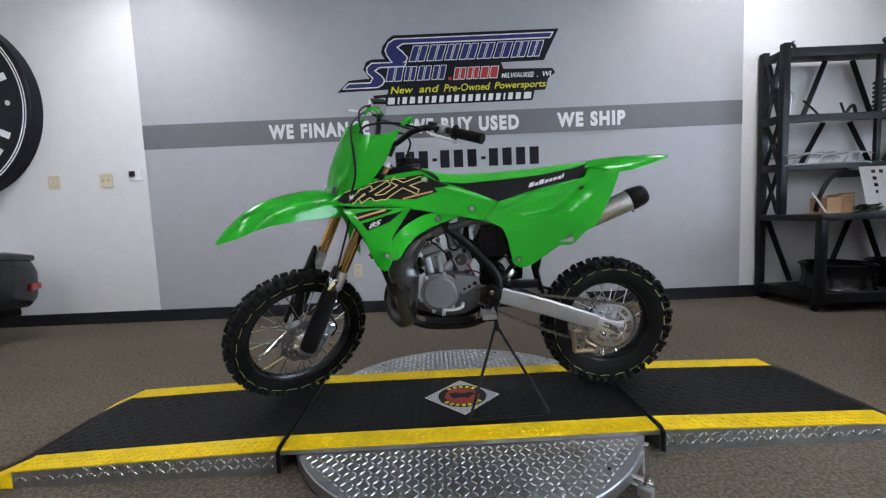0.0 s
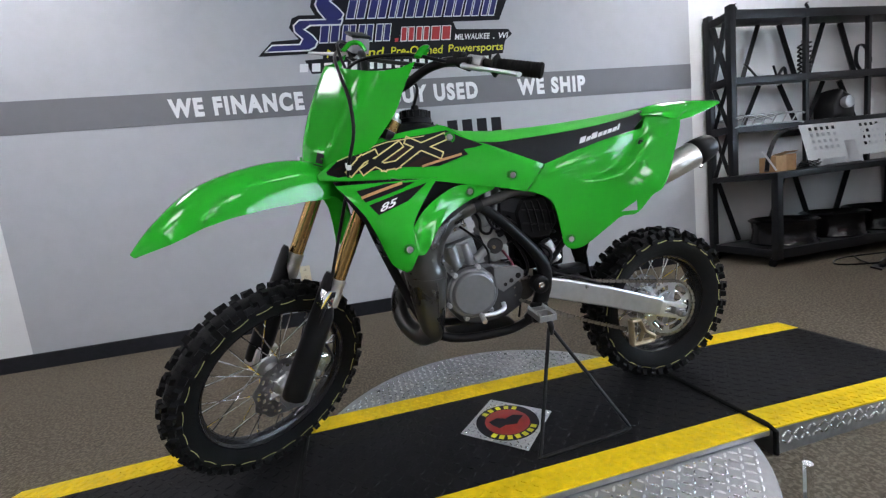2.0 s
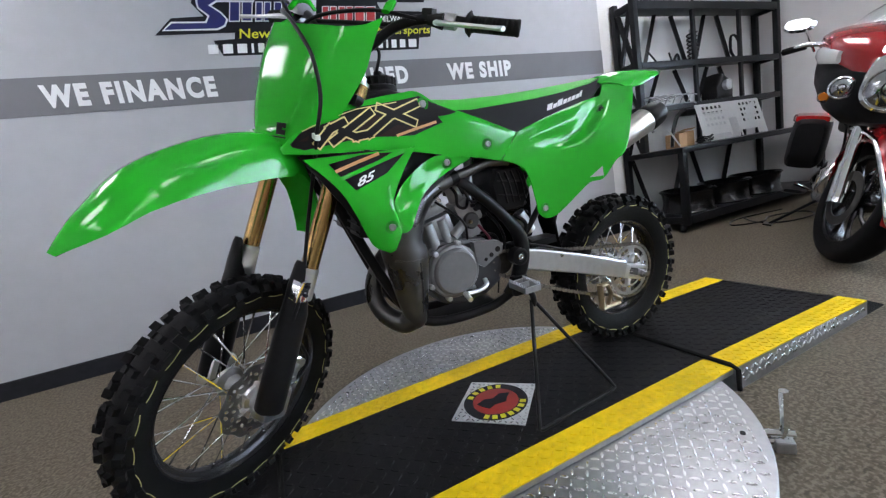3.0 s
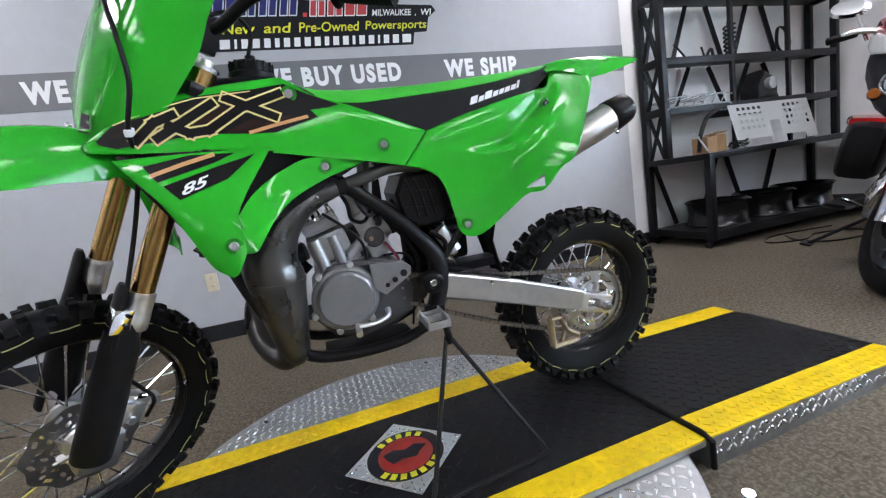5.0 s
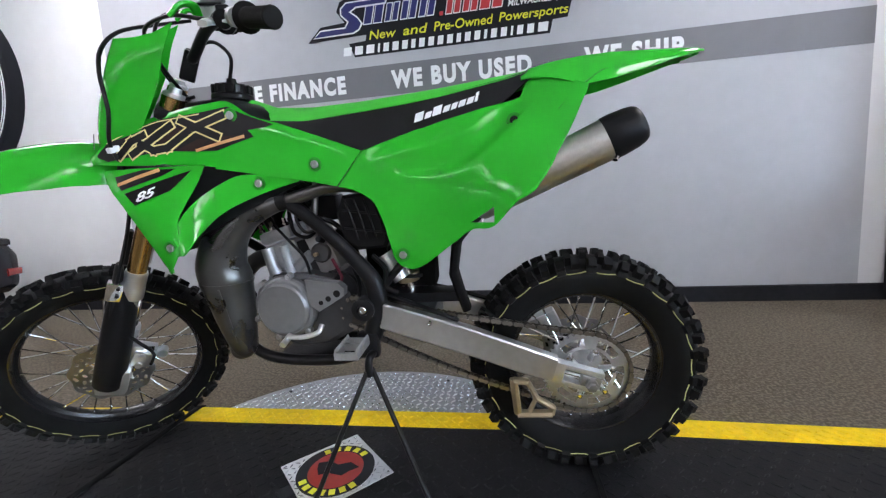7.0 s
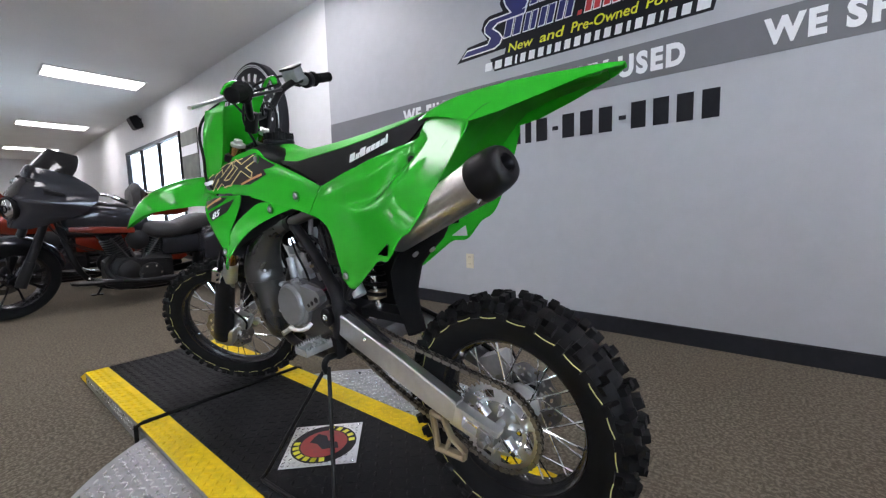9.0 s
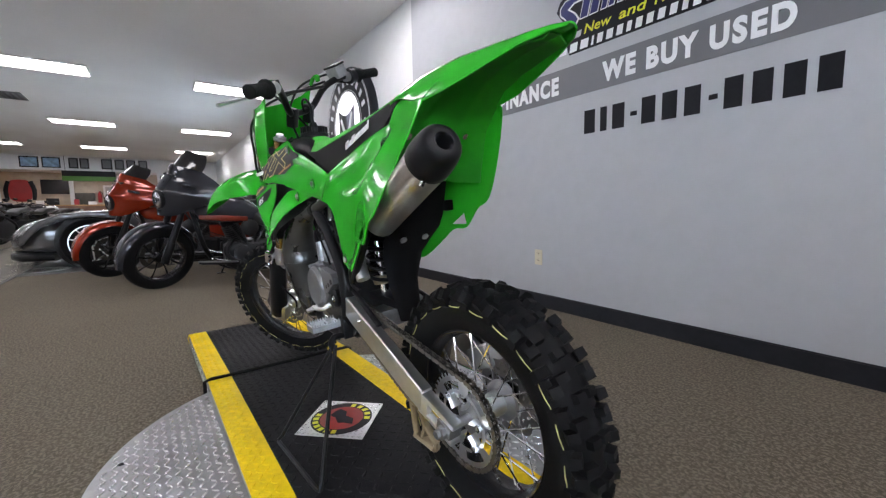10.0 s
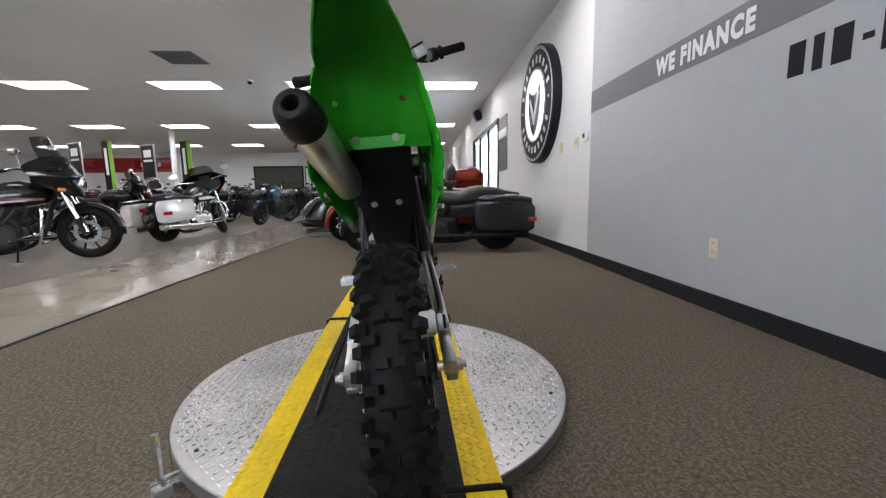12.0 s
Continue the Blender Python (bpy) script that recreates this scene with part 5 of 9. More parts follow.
tube(bm, [cyl @ Vector((-0.03, -0.053, -0.02)), cyl @ Vector((-0.028, -0.050, 0.075))], 0.015, 12)
tube(bm, [cyl @ Vector((0.010, -0.050, -0.02)), cyl @ Vector((0.014, -0.049, 0.07))], 0.013, 12)
tube(bm, [cyl @ Vector((0.03, -0.05, 0.01)), cyl @ Vector((0.075, -0.05, 0.03))], 0.014, 12)
bp("cylinder_port", bm, "engine_light", "", 40)
bp("intake_block", boxed(0.045, 0.10, -0.035, 0.035, -0.02, 0.05, bevel=0.008), "engine_grey", "", 35, place=cyl)
for x, y in ((-0.036, -0.038), (0.036, -0.038), (-0.036, 0.038), (0.036, 0.038), (0, -0.045), (0, 0.045)):
    bp("head_bolt", lathed([(0.0085, 0.092), (0.0085, 0.10), (0.005, 0.101), (0.005, 0.112)], 6, cyl @ Matrix.Translation((x * 0.9, y * 0.95, 0.021))), "chrome", "", 0)
bp("spark_plug_cap", tubed([cyl @ Vector((0, 0, 0.11)), cyl @ Vector((0.0, 0, 0.145)), cyl @ Vector((0.03, -0.01, 0.160))], [0.011, 0.012, 0.009], 12, 10), "black_rubber")
bp("ignition_lead", tubed([cyl @ Vector((0.03, -0.01, 0.155)), (-0.06, -0.05, 0.68), (-0.045, -0.075, 0.655), (-0.04, -0.07, 0.62), (-0.01, -0.06, 0.61), (0.02, -0.03, 0.65)], 0.0045, 8, 30), "hose", "", 50)
bp("throttle_lead", tubed([(-0.02, -0.05, 0.69), (-0.025, -0.085, 0.66), (-0.005, -0.09, 0.625), (0.025, -0.075, 0.63)], 0.004, 8, 20), "hose", "", 50)
bp("water_hose", tubed([(-0.02, -0.06, 0.50), (-0.025, -0.072, 0.56), (-0.055, -0.072, 0.60), (-0.10, -0.055, 0.64)], 0.0035, 8, 20), "hose", "", 50)
# carburettor
cb = Matrix.Translation((0.005, -0.015, 0.572)) @ pose(0, 0, 0, 0, -20, 0)
bm = bmesh.new()
tube(bm, [cb @ Vector((-0.05, 0, 0)), cb @ Vector((0.06, 0, 0.0))], 0.026, 18)
block(bm, -0.028, 0.028, -0.030, 0.030, -0.055, 0.060, bevel=0.008, m=cb)
tube(bm, [cb @ Vector((0, 0, 0.055)), cb @ Vector((0, 0, 0.105))], [0.022, 0.019], 18)
bp("carburettor", bm, "alu_dull", "grey carburettor", 32)
bp("carb_cover", lathed([(0.024, 0), (0.024, 0.008), (0.020, 0.011), (0, 0.012)], 24, cb @ Matrix.Translation((0, -0.030, -0.005)) @ pose(0, 0, 0, 90)), "engine_grey", "", 30)
bp("carb_knob", tubed([cb @ Vector((0.025, -0.03, 0.03)), cb @ Vector((0.025, -0.052, 0.03))], 0.007, 10), "text_dark")
bp("fuel_hose", tubed([(0.03, -0.045, 0.55), (0.055, -0.06, 0.505), (0.03, -0.07, 0.50), (-0.01, -0.06, 0.515)], 0.004, 8, 20), "red_line", "dark red fuel hose", 50)
bp("overflow_hose", tubed([(0.02, -0.05, 0.52), (0.07, -0.055, 0.515), (0.09, -0.05, 0.47), (0.07, -0.05, 0.33)], 0.003, 8, 20), "hose", "", 50)
# intake boot, reservoir and the dark things behind the frame tube
bp("intake_boot", tubed([(0.045, -0.012, 0.588), (0.075, -0.012, 0.602), (0.10, -0.012, 0.622)], [0.030, 0.036, 0.042], 18, 8), "black_rubber", "black rubber intake boot", 45)
bp("ignition_box", boxed(-0.035, 0.045, -0.02, 0.035, 0.640, 0.700, bevel=0.006), "plastic_black", "", 35)
bp("coolant_hose", tubed([cyl @ Vector((-0.03, 0.01, 0.11)), (-0.16, 0.0, 0.665), (-0.22, 0.03, 0.69), (-0.30, 0.06, 0.70)], 0.0125, 12, 24), "hose", "", 50)
bp("coolant_hose", tubed([(-0.15, 0.03, 0.50), (-0.20, 0.04, 0.56), (-0.28, 0.06, 0.60)], 0.012, 12, 18), "hose", "", 50)
bp("reed_block", boxed(0.040, 0.078, -0.042, 0.034, 0.010, 0.070, bevel=0.006), "plastic_black", "", 35, place=cyl)
bp("loom", tubed([(-0.03, -0.055, 0.70), (0.01, -0.06, 0.655), (0.05, -0.062, 0.64), (0.09, -0.06, 0.60), (0.10, -0.055, 0.55)], 0.006, 8, 24), "hose", "", 50)
bp("breather_hose", tubed([(0.06, -0.05, 0.58), (0.085, -0.066, 0.54), (0.10, -0.068, 0.49), (0.085, -0.06, 0.44)], 0.0045, 8, 20), "hose", "", 50)
bp("choke_knob", tubed([(0.020, -0.060, 0.600), (0.018, -0.078, 0.606)], 0.008, 10), "text_dark")
bp("idle_screw", tubed([(0.000, -0.045, 0.566), (-0.002, -0.066, 0.566)], 0.005, 8), "guide_bronze")
# gear lever
bp("gear_lever", tubed([(0.005, -0.092, 0.402), (0.0, -0.108, 0.390), (-0.030, -0.118, 0.384), (-0.068, -0.122, 0.386)], [0.007, 0.007, 0.0065, 0.006], 10, 16, flat=0.8), "alu", "silver gear lever", 50)
bp("gear_lever_tip", tubed([(-0.070, -0.108, 0.383), (-0.072, -0.142, 0.374)], 0.0075, 10), "alu")
# kick starter and right-hand cover
bp("clutch_cover", lathed([(0.085, 0.0), (0.085, 0.02), (0.07, 0.03), (0, 0.03)], 36, Matrix.Translation((-0.02, 0.085, 0.44)) @ pose(0, 0, 0, -90)), "engine_grey", "", 30)
bp("kick_starter", tubed([(0.03, 0.115, 0.45), (0.06, 0.13, 0.52), (0.10, 0.14, 0.58), (0.12, 0.165, 0.585)], 0.008, 10, 20), "alu", "", 50)

# exhaust -----------------------------------------------------------------
bp("exhaust_pipe", tubed([(-0.150, 0.0, 0.555), (-0.215, 0.012, 0.535), (-0.270, 0.02, 0.475), (-0.292, 0.018, 0.41), (-0.278, -0.01, 0.355), (-0.240, -0.055, 0.330), (-0.216, -0.078, 0.348)],
                         [0.022, 0.022, 0.023, 0.024, 0.026, 0.029, 0.031], 20, 44), "pipe", "dark steel exhaust header", 50)
bp("expansion_chamber", tubed([(-0.215, -0.073, 0.330), (-0.211, -0.080, 0.345), (-0.213, -0.086, 0.40), (-0.215, -0.090, 0.46), (-0.217, -0.094, 0.517), (-0.217, -0.094, 0.523), (-0.222, -0.094, 0.56), (-0.198, -0.092, 0.62), (-0.150, -0.088, 0.662), (-0.105, -0.084, 0.680), (-0.060, -0.082, 0.694)],
                              [0.022, 0.031, 0.041, 0.050, 0.058, 0.058, 0.056, 0.047, 0.033, 0.022, 0.018], 28, 60), "pipe", "smoky steel expansion chamber", 50)
bp("pipe_seam", tubed([(-0.2172, -0.094, 0.515), (-0.2168, -0.094, 0.5215)], 0.0592, 28), "pipe", "welded seam ring", 40)
bp("pipe_weld", tubed([(-0.200, -0.150, 0.512), (-0.199, -0.136, 0.44), (-0.203, -0.120, 0.37)], 0.0022, 6, 14), "pipe", "", 50)
bp("stinger_pipe", tubed([(-0.07, -0.082, 0.691), (0.0, -0.08, 0.707), (0.08, -0.075, 0.722), (0.22, -0.06, 0.70), (0.34, -0.045, 0.672), (0.40, -0.055, 0.672)], 0.0145, 16, 30), "pipe", "", 50)
bp("pipe_clamp", tubed([(-0.062, -0.082, 0.693), (-0.040, -0.081, 0.698)], 0.0195, 18), "frame_black", "", 40)
ma, mb = Vector((0.385, -0.086, 0.666)), Vector((0.646, -0.118, 0.780))
md = (mb - ma).normalized()
bp("muffler", tubed([ma - md * 0.01, ma, ma + md * 0.006, mb - md * 0.004, mb], [0.026, 0.034, 0.0375, 0.0398, 0.0388], 36), "muffler_steel", "brushed steel muffler can", 30)
bp("muffler_cap", lathed([(0.0400, -0.012), (0.0414, -0.010), (0.0412, 0.008), (0.0382, 0.034), (0.0352, 0.046), (0.0305, 0.053), (0.0245, 0.056), (0.0165, 0.0555), (0.0135, 0.052), (0.0128, 0.02)], 40,
                         Matrix.Translation(mb) @ md.to_track_quat("Z", "Y").to_matrix().to_4x4()), "plastic_black", "black muffler end cap", 40)
bp("muffler_bolt", tubed([mb + Vector((0.002, -0.017, -0.033)), mb + Vector((-0.002, -0.023, -0.043))], 0.005, 8), "chrome")

# radiators and tank --------------------------------------------------------
for s in (-1, 1):
    rd = Matrix.Translation((-0.295, s * 0.092, 0.695)) @ pose(0, 0, 0, 0, 14, 0)
    bp("radiator", boxed(-0.018, 0.018, -0.052, 0.052, -0.100, 0.100, bevel=0.006), "frame_black", "", 35, place=rd)
    for i in range(11):
        bp("radiator_louvre", boxed(-0.030, -0.019, -0.050, 0.050, -0.002, 0.002), "plastic_black", "", 0, place=rd @ Matrix.Translation((0, 0, -0.10 + 0.018 * i)) @ pose(0, 0, 0, 0, 30, 0))
bm = bmesh.new()
secs = []
for x, w, z0, z1 in ((-0.355, 0.03, 0.84, 0.875), (-0.33, 0.055, 0.80, 0.915), (-0.27, 0.085, 0.76, 0.937), (-0.18, 0.092, 0.74, 0.938), (-0.10, 0.085, 0.74, 0.915), (-0.04, 0.06, 0.75, 0.885)):
    ring = []
    for i in range(20):
        a = 2 * math.pi * i / 20
        c, q = math.cos(a), math.sin(a)
        ring.append(Vector((x, w * math.copysign(abs(c) ** 0.6, c), (z0 + z1) / 2 + (z1 - z0) / 2 * math.copysign(abs(q) ** 0.6, q))))
    secs.append(ring)
skin(bm, secs)
bp("fuel_tank", bm, "plastic_black", "black fuel tank", 50)
cap = Matrix.Translation((-0.186, 0, 0.936)) @ pose(0, 0, 0, 0, 4, 0)
bm = lathed([(0.046, 0), (0.046, 0.010), (0.040, 0.014), (0.040, 0.030), (0.036, 0.034), (0.012, 0.036), (0.010, 0.048), (0.0, 0.049)], 28, cap)
bp("fuel_cap", bm, "plastic_black", "black ribbed fuel cap", 35)
for k in range(14):
    a = radians(360 / 14 * k)
    bp("cap_rib", boxed(-0.003, 0.003, -0.003, 0.003, 0.012, 0.032), "plastic_black", "", 0, place=cap @ Matrix.Translation((0.041 * math.cos(a), 0.041 * math.sin(a), 0)))

M["flap_black"] = surface("flap_black", (0.006, 0.006, 0.0065), 0.6, spec=0.05, var=0.2, grain=50, bump=0.1, bump_scale=300)
M["bolt_steel"] = surface("bolt_steel", (0.42, 0.42, 0.42), 0.32, metal=0.9, var=0.2)
M["alu_cast"] = surface("alu_cast", (0.30, 0.30, 0.305), 0.42, metal=0.9, var=0.2, grain=60, stain=10, bump=0.15, bump_scale=400)

# body panels ---------------------------------------------------------------
up_a = [(-0.462, 0.820), (-0.415, 0.852), (-0.365, 0.877), (-0.294, 0.896), (-0.230, 0.907), (-0.174, 0.913), (-0.129, 0.914), (-0.078, 0.880), (-0.012, 0.857), (0.082, 0.820), (0.150, 0.792)]
up_b = [(-0.458, 0.806), (-0.40, 0.799), (-0.35, 0.796), (-0.285, 0.790), (-0.221, 0.785), (-0.165, 0.776), (-0.115, 0.766), (-0.058, 0.754), (0.000, 0.743), (0.048, 0.732), (0.090, 0.722)]
sp_a = [(0.152, 0.792), (0.170, 0.797), (0.19, 0.803), (0.205, 0.807), (0.225, 0.813), (0.262, 0.823), (0.31, 0.836), (0.365, 0.847), (0.41, 0.856), (0.45, 0.863), (0.478, 0.870), (0.497, 0.900), (0.545, 0.905), (0.607, 0.882)]
sp_b = [(0.092, 0.721), (0.133, 0.708), (0.166, 0.684), (0.182, 0.645), (0.194, 0.592), (0.203, 0.556), (0.228, 0.537), (0.267, 0.545), (0.334, 0.592), (0.376, 0.620), (0.418, 0.626), (0.464, 0.672), (0.506, 0.700), (0.565, 0.795), (0.605, 0.874)]
leg_a = [(-0.424, 0.790), (-0.392, 0.752), (-0.362, 0.710), (-0.338, 0.655), (-0.322, 0.608), (-0.308, 0.578), (-0.280, 0.560)]
leg_b = [(-0.172, 0.786), (-0.205, 0.742), (-0.232, 0.704), (-0.250, 0.668), (-0.246, 0.630), (-0.248, 0.602), (-0.268, 0.566)]
arm_a = [(-0.251, 0.668), (-0.222, 0.702), (-0.180, 0.732), (-0.120, 0.758), (-0.060, 0.757), (0.002, 0.750)]
arm_b = [(-0.250, 0.600), (-0.226, 0.606), (-0.190, 0.652), (-0.148, 0.687), (-0.075, 0.718), (0.000, 0.738)]


def in_notch(p):
    """Inside the small open triangle of the side panel."""
    return 0.372 < p.x < 0.420 and p.z > 0.634 and p.z < 0.634 + (p.x - 0.372) * 0.6235


for s in (-1, 1):
    bp("radiator_shroud", skinned(up_a, up_b, body_y, s, 40, 10, 0.003, 0.002), "green", "glossy green upper radiator shroud", 45)
    # the panel on the exhaust side stands out round the muffler
    bm = skinned(sp_a, sp_b, panel_y if s > 0 else lambda x, z: panel_y(x, z) + 0.015 * math.exp(-((x - 0.46) / 0.11) ** 2 - ((z - 0.71) / 0.10) ** 2), s, 96, 44, 0.003, 0.002)
    # the small open triangle near the lower rear corner
    for co, no in (((0.372, 0, 0.634), (0, 0, 1)), ((0.420, 0, 0.634), (1, 0, 0)), ((0.372, 0, 0.634), (-0.53, 0, 0.85))):
        near = [q for q in bm.faces if 0.36 < q.calc_center_median().x < 0.432 and 0.62 < q.calc_center_median().z < 0.68]
        bmesh.ops.bisect_plane(bm, geom=near + list({e for q in near for e in q.edges}) + list({v for q in near for v in q.verts}), plane_co=co, plane_no=no)
    bmesh.ops.delete(bm, geom=[q for q in bm.faces if in_notch(q.calc_center_median())], context="FACES")
    bp("side_panel", bm, "green", "large glossy green side panel", 45)
    bp("shroud_blade", skinned(leg_a, leg_b, shroud_y, s, 30, 10, 0.003, 0.002), "green", "green lower shroud blade", 45)
    bp("shroud_arm", skinned(arm_a, arm_b, lambda x, z: shroud_y(x, z) - 0.001, s, 26, 6, 0.003, 0.002), "green", "", 45)
    bp("shroud_inner", skinned([(-0.43, 0.80), (-0.2, 0.785), (0.0, 0.748)], [(-0.30, 0.58), (-0.25, 0.62), (0.0, 0.738)], lambda x, z: shroud_y(x, z) - 0.028, s, 14, 6, 0.002), "plastic_black", "", 45)
    # black graphic with pale outlined strokes
    band = [(-0.440, 0.824), (-0.414, 0.846), (-0.359, 0.870), (-0.284, 0.888), (-0.184, 0.896), (-0.128, 0.903), (-0.092, 0.884), (-0.030, 0.859), (-0.051, 0.854), (-0.108, 0.850), (-0.075, 0.837), (-0.127, 0.823),
            (-0.158, 0.814), (-0.206, 0.816), (-0.255, 0.820), (-0.321, 0.818), (-0.414, 0.809), (-0.437, 0.818)]
    bp("graphic", decal(band, body_y, s, 0.0012), "graphic_black", "black shroud graphic", 45)
    for o in ([(-0.290, 0.839), (-0.250, 0.870), (-0.224, 0.862), (-0.267, 0.833)], [(-0.248, 0.821), (-0.197, 0.842), (-0.175, 0.837), (-0.203, 0.817)], [(-0.198, 0.823), (-0.153, 0.843), (-0.111, 0.843), (-0.176, 0.825)],
              [(-0.424, 0.828), (-0.398, 0.838), (-0.405, 0.827)]):
        bp("graphic_field", decal(o, body_y, s, 0.0016), "graphic_brown", "", 45)

    def stroke(pts, w, mat, f=body_y, lift=0.002):
        bm = bmesh.new()
        for seg, ((xa, za), (xb, zb)) in enumerate(zip(pts, pts[1:])):
            d = Vector((xb - xa, 0, zb - za)).normalized()
            n, e = Vector((-d.z, 0, d.x)) * w / 2, d * w / 2
            p, q = Vector((xa, 0, za)) - e, Vector((xb, 0, zb)) + e
            k = max(1, int((q - p).length / 0.03))
            rows = [[p.lerp(q, i / k) + n, p.lerp(q, i / k) - n] for i in range(k + 1)]
            vs = [[bm.verts.new((c.x, s * (f(c.x, c.z) + lift + 0.00012 * seg), c.z)) for c in r] for r in rows]
            for u, v in zip(vs, vs[1:]):
                bm.faces.new((u[0], u[1], v[1], v[0]) if s < 0 else (u[0], v[0], v[1], u[1]))
        bp("graphic_stroke", bm, mat, "", 45)
    # angular dark bars, each with a pale gold outline
    for pts in ([(-0.268, 0.828), (-0.210, 0.863), (-0.141, 0.885)], [(-0.231, 0.882), (-0.155, 0.844)], [(-0.382, 0.820), (-0.352, 0.847), (-0.322, 0.858)], [(-0.350, 0.821), (-0.258, 0.873)], [(-0.329, 0.841), (-0.300, 0.825), (-0.268, 0.828)]):
        stroke(pts, 0.0215, "graphic_gold", lift=0.0019)
    for pts in ([(-0.268, 0.828), (-0.210, 0.863), (-0.141, 0.885)], [(-0.231, 0.882), (-0.155, 0.844)], [(-0.382, 0.820), (-0.352, 0.847), (-0.322, 0.858)], [(-0.350, 0.821), (-0.258, 0.873)], [(-0.329, 0.841), (-0.300, 0.825), (-0.268, 0.828)]):
        stroke(pts, 0.0150, "graphic_black", lift=0.0026)
    stroke([(-0.201, 0.818), (-0.150, 0.829), (-0.097, 0.839)], 0.0062, "graphic_copper", lift=0.0032)
    stroke([(-0.410, 0.848), (-0.357, 0.867), (-0.284, 0.884), (-0.190, 0.892)], 0.0022, "graphic_gold", lift=0.0032)
    # lower graphic
    bp("graphic", decal([(-0.376, 0.774), (-0.304, 0.785), (-0.232, 0.782), (-0.265, 0.769), (-0.358, 0.745)], shroud_y, s, 0.0012), "graphic_black", "black lower graphic", 45)
    stroke([(-0.363, 0.758), (-0.315, 0.771), (-0.268, 0.782)], 0.0068, "graphic_copper", shroud_y)
    bp("graphic", decal([(-0.351, 0.738), (-0.259, 0.763), (-0.201, 0.777), (-0.233, 0.759), (-0.253, 0.738), (-0.331, 0.712), (-0.343, 0.731)], shroud_y, s, 0.0012), "graphic_black", "", 45)
    # screws; the rearmost is coloured black for the shade in a hole
    for x, z, f in ((-0.266, 0.618, shroud_y), (-0.080, 0.740, shroud_y), (-0.122, 0.884, body_y), (0.049, 0.771, body_y), (0.222, 0.568, panel_y), (0.466, 0.826, panel_y)):
        bolt(x, s * (f(x, z) + 0.001), z, 0.0085, side=s, mat="bolt_steel" if x < 0.4 else "plastic_black")
    # slot is not cut; a flat black film paints its shaded inside
    bp("panel_slot", decal([(0.366, 0.829), (0.438, 0.856), (0.405, 0.834), (0.385, 0.827)], panel_y, s, 0.001), "graphic_black", "black film painting the dark inside of a slot", 45)
    # model figures on the lower graphic, readable on both sides
num = lettering("85", -0.326, -0.281, 0.7175, 0.7350, 0.001, shear=0.35, bold=0.02)
for v in num.verts:
    v.co.z += (v.co.x + 0.329) * 0.30
    v.co.y = -(shroud_y(v.co.x, v.co.z) + 0.0024) + (0.0 if v.co.y < -0.0005 else 0.0009)
bp("model_number", num, "graphic_white", "white figures", 0)

# seat ----------------------------------------------------------------------
st_x = [-0.128, -0.085, -0.064, 0.026, 0.152, 0.240, 0.326, 0.448, 0.507]
st_top = [0.930, 0.912, 0.906, 0.899, 0.901, 0.906, 0.912, 0.923, 0.928]
st_cut = [0.912, 0.885, 0.872, 0.864, 0.872, 0.878, 0.887, 0.907, 0.921]
st_low = [0.905, 0.878, 0.868, 0.842, 0.790, 0.815, 0.839, 0.864, 0.912]
st_w = [0.040, 0.058, 0.064, 0.078, 0.085, 0.086, 0.085, 0.078, 0.068]
rows = []
N = 48
for i in range(N + 1):
    x = st_x[0] + (st_x[-1] - st_x[0]) * i / N
    tp, ct, w = (float(np.interp(x, st_x, a)) for a in (st_top, st_cut, st_w))
    row = []
    for j in range(15):
        q = -1 + 2 * j / 14
        row.append((x, w * math.copysign(abs(q) ** 0.9, q), ct + (tp - ct) * (1 - abs(q) ** 3.2)))
    rows.append(row)
bp("seat_top", sheet(bmesh.new(), rows, 0.012, (0, 0, 1)), "green_soft", "green gripper seat cover", 60)
for s in (-1, 1):
    rows = []
    for i in range(N + 1):
        x = -0.075 + (0.506 + 0.075) * i / N
        ct, lo, w = (float(np.interp(x, st_x, a)) for a in (st_cut, st_low, st_w))
        lo = min(lo, ct - 0.001)
        rows.append([(x, s * (w + 0.0006 + (0.008 * k / 4 if k else -0.003)), ct + 0.002 + (lo - ct - 0.002) * k / 4) for k in range(5)])
    bp("seat_side", sheet(bmesh.new(), rows, 0.006, (0, s, 0)), "seat_black", "black textured seat side", 60)
    if s < 0:
        xs, ln = 0.266, 0.130
        ws = [1.1, 0.8, 1.1, 0.8, 0.7, 0.8, 0.8, 0.35]
        k = ln / (sum(ws) + 0.22 * 7)
        x = xs
        for w in ws:
            h = 0.017 if w in (1.1, 0.35) else 0.012
            zz = 0.8385 + (x - xs) * 0.235
            o = [(x, zz), (x + w * k, zz + w * k * 0.235), (x + w * k + 0.005, zz + w * k * 0.235 + h), (x + 0.005, zz + h)]
            bp("seat_mark", prismed(o, -0.0012, Matrix.Translation((0, -0.0945, 0))), "graphic_white", "white character on the seat", 0)
            x += (w + 0.22) * k
    # trim line between seat and shroud
bp("seat_base", boxed(-0.06, 0.42, -0.06, 0.06, 0.80, 0.87, bevel=0.01), "plastic_black")

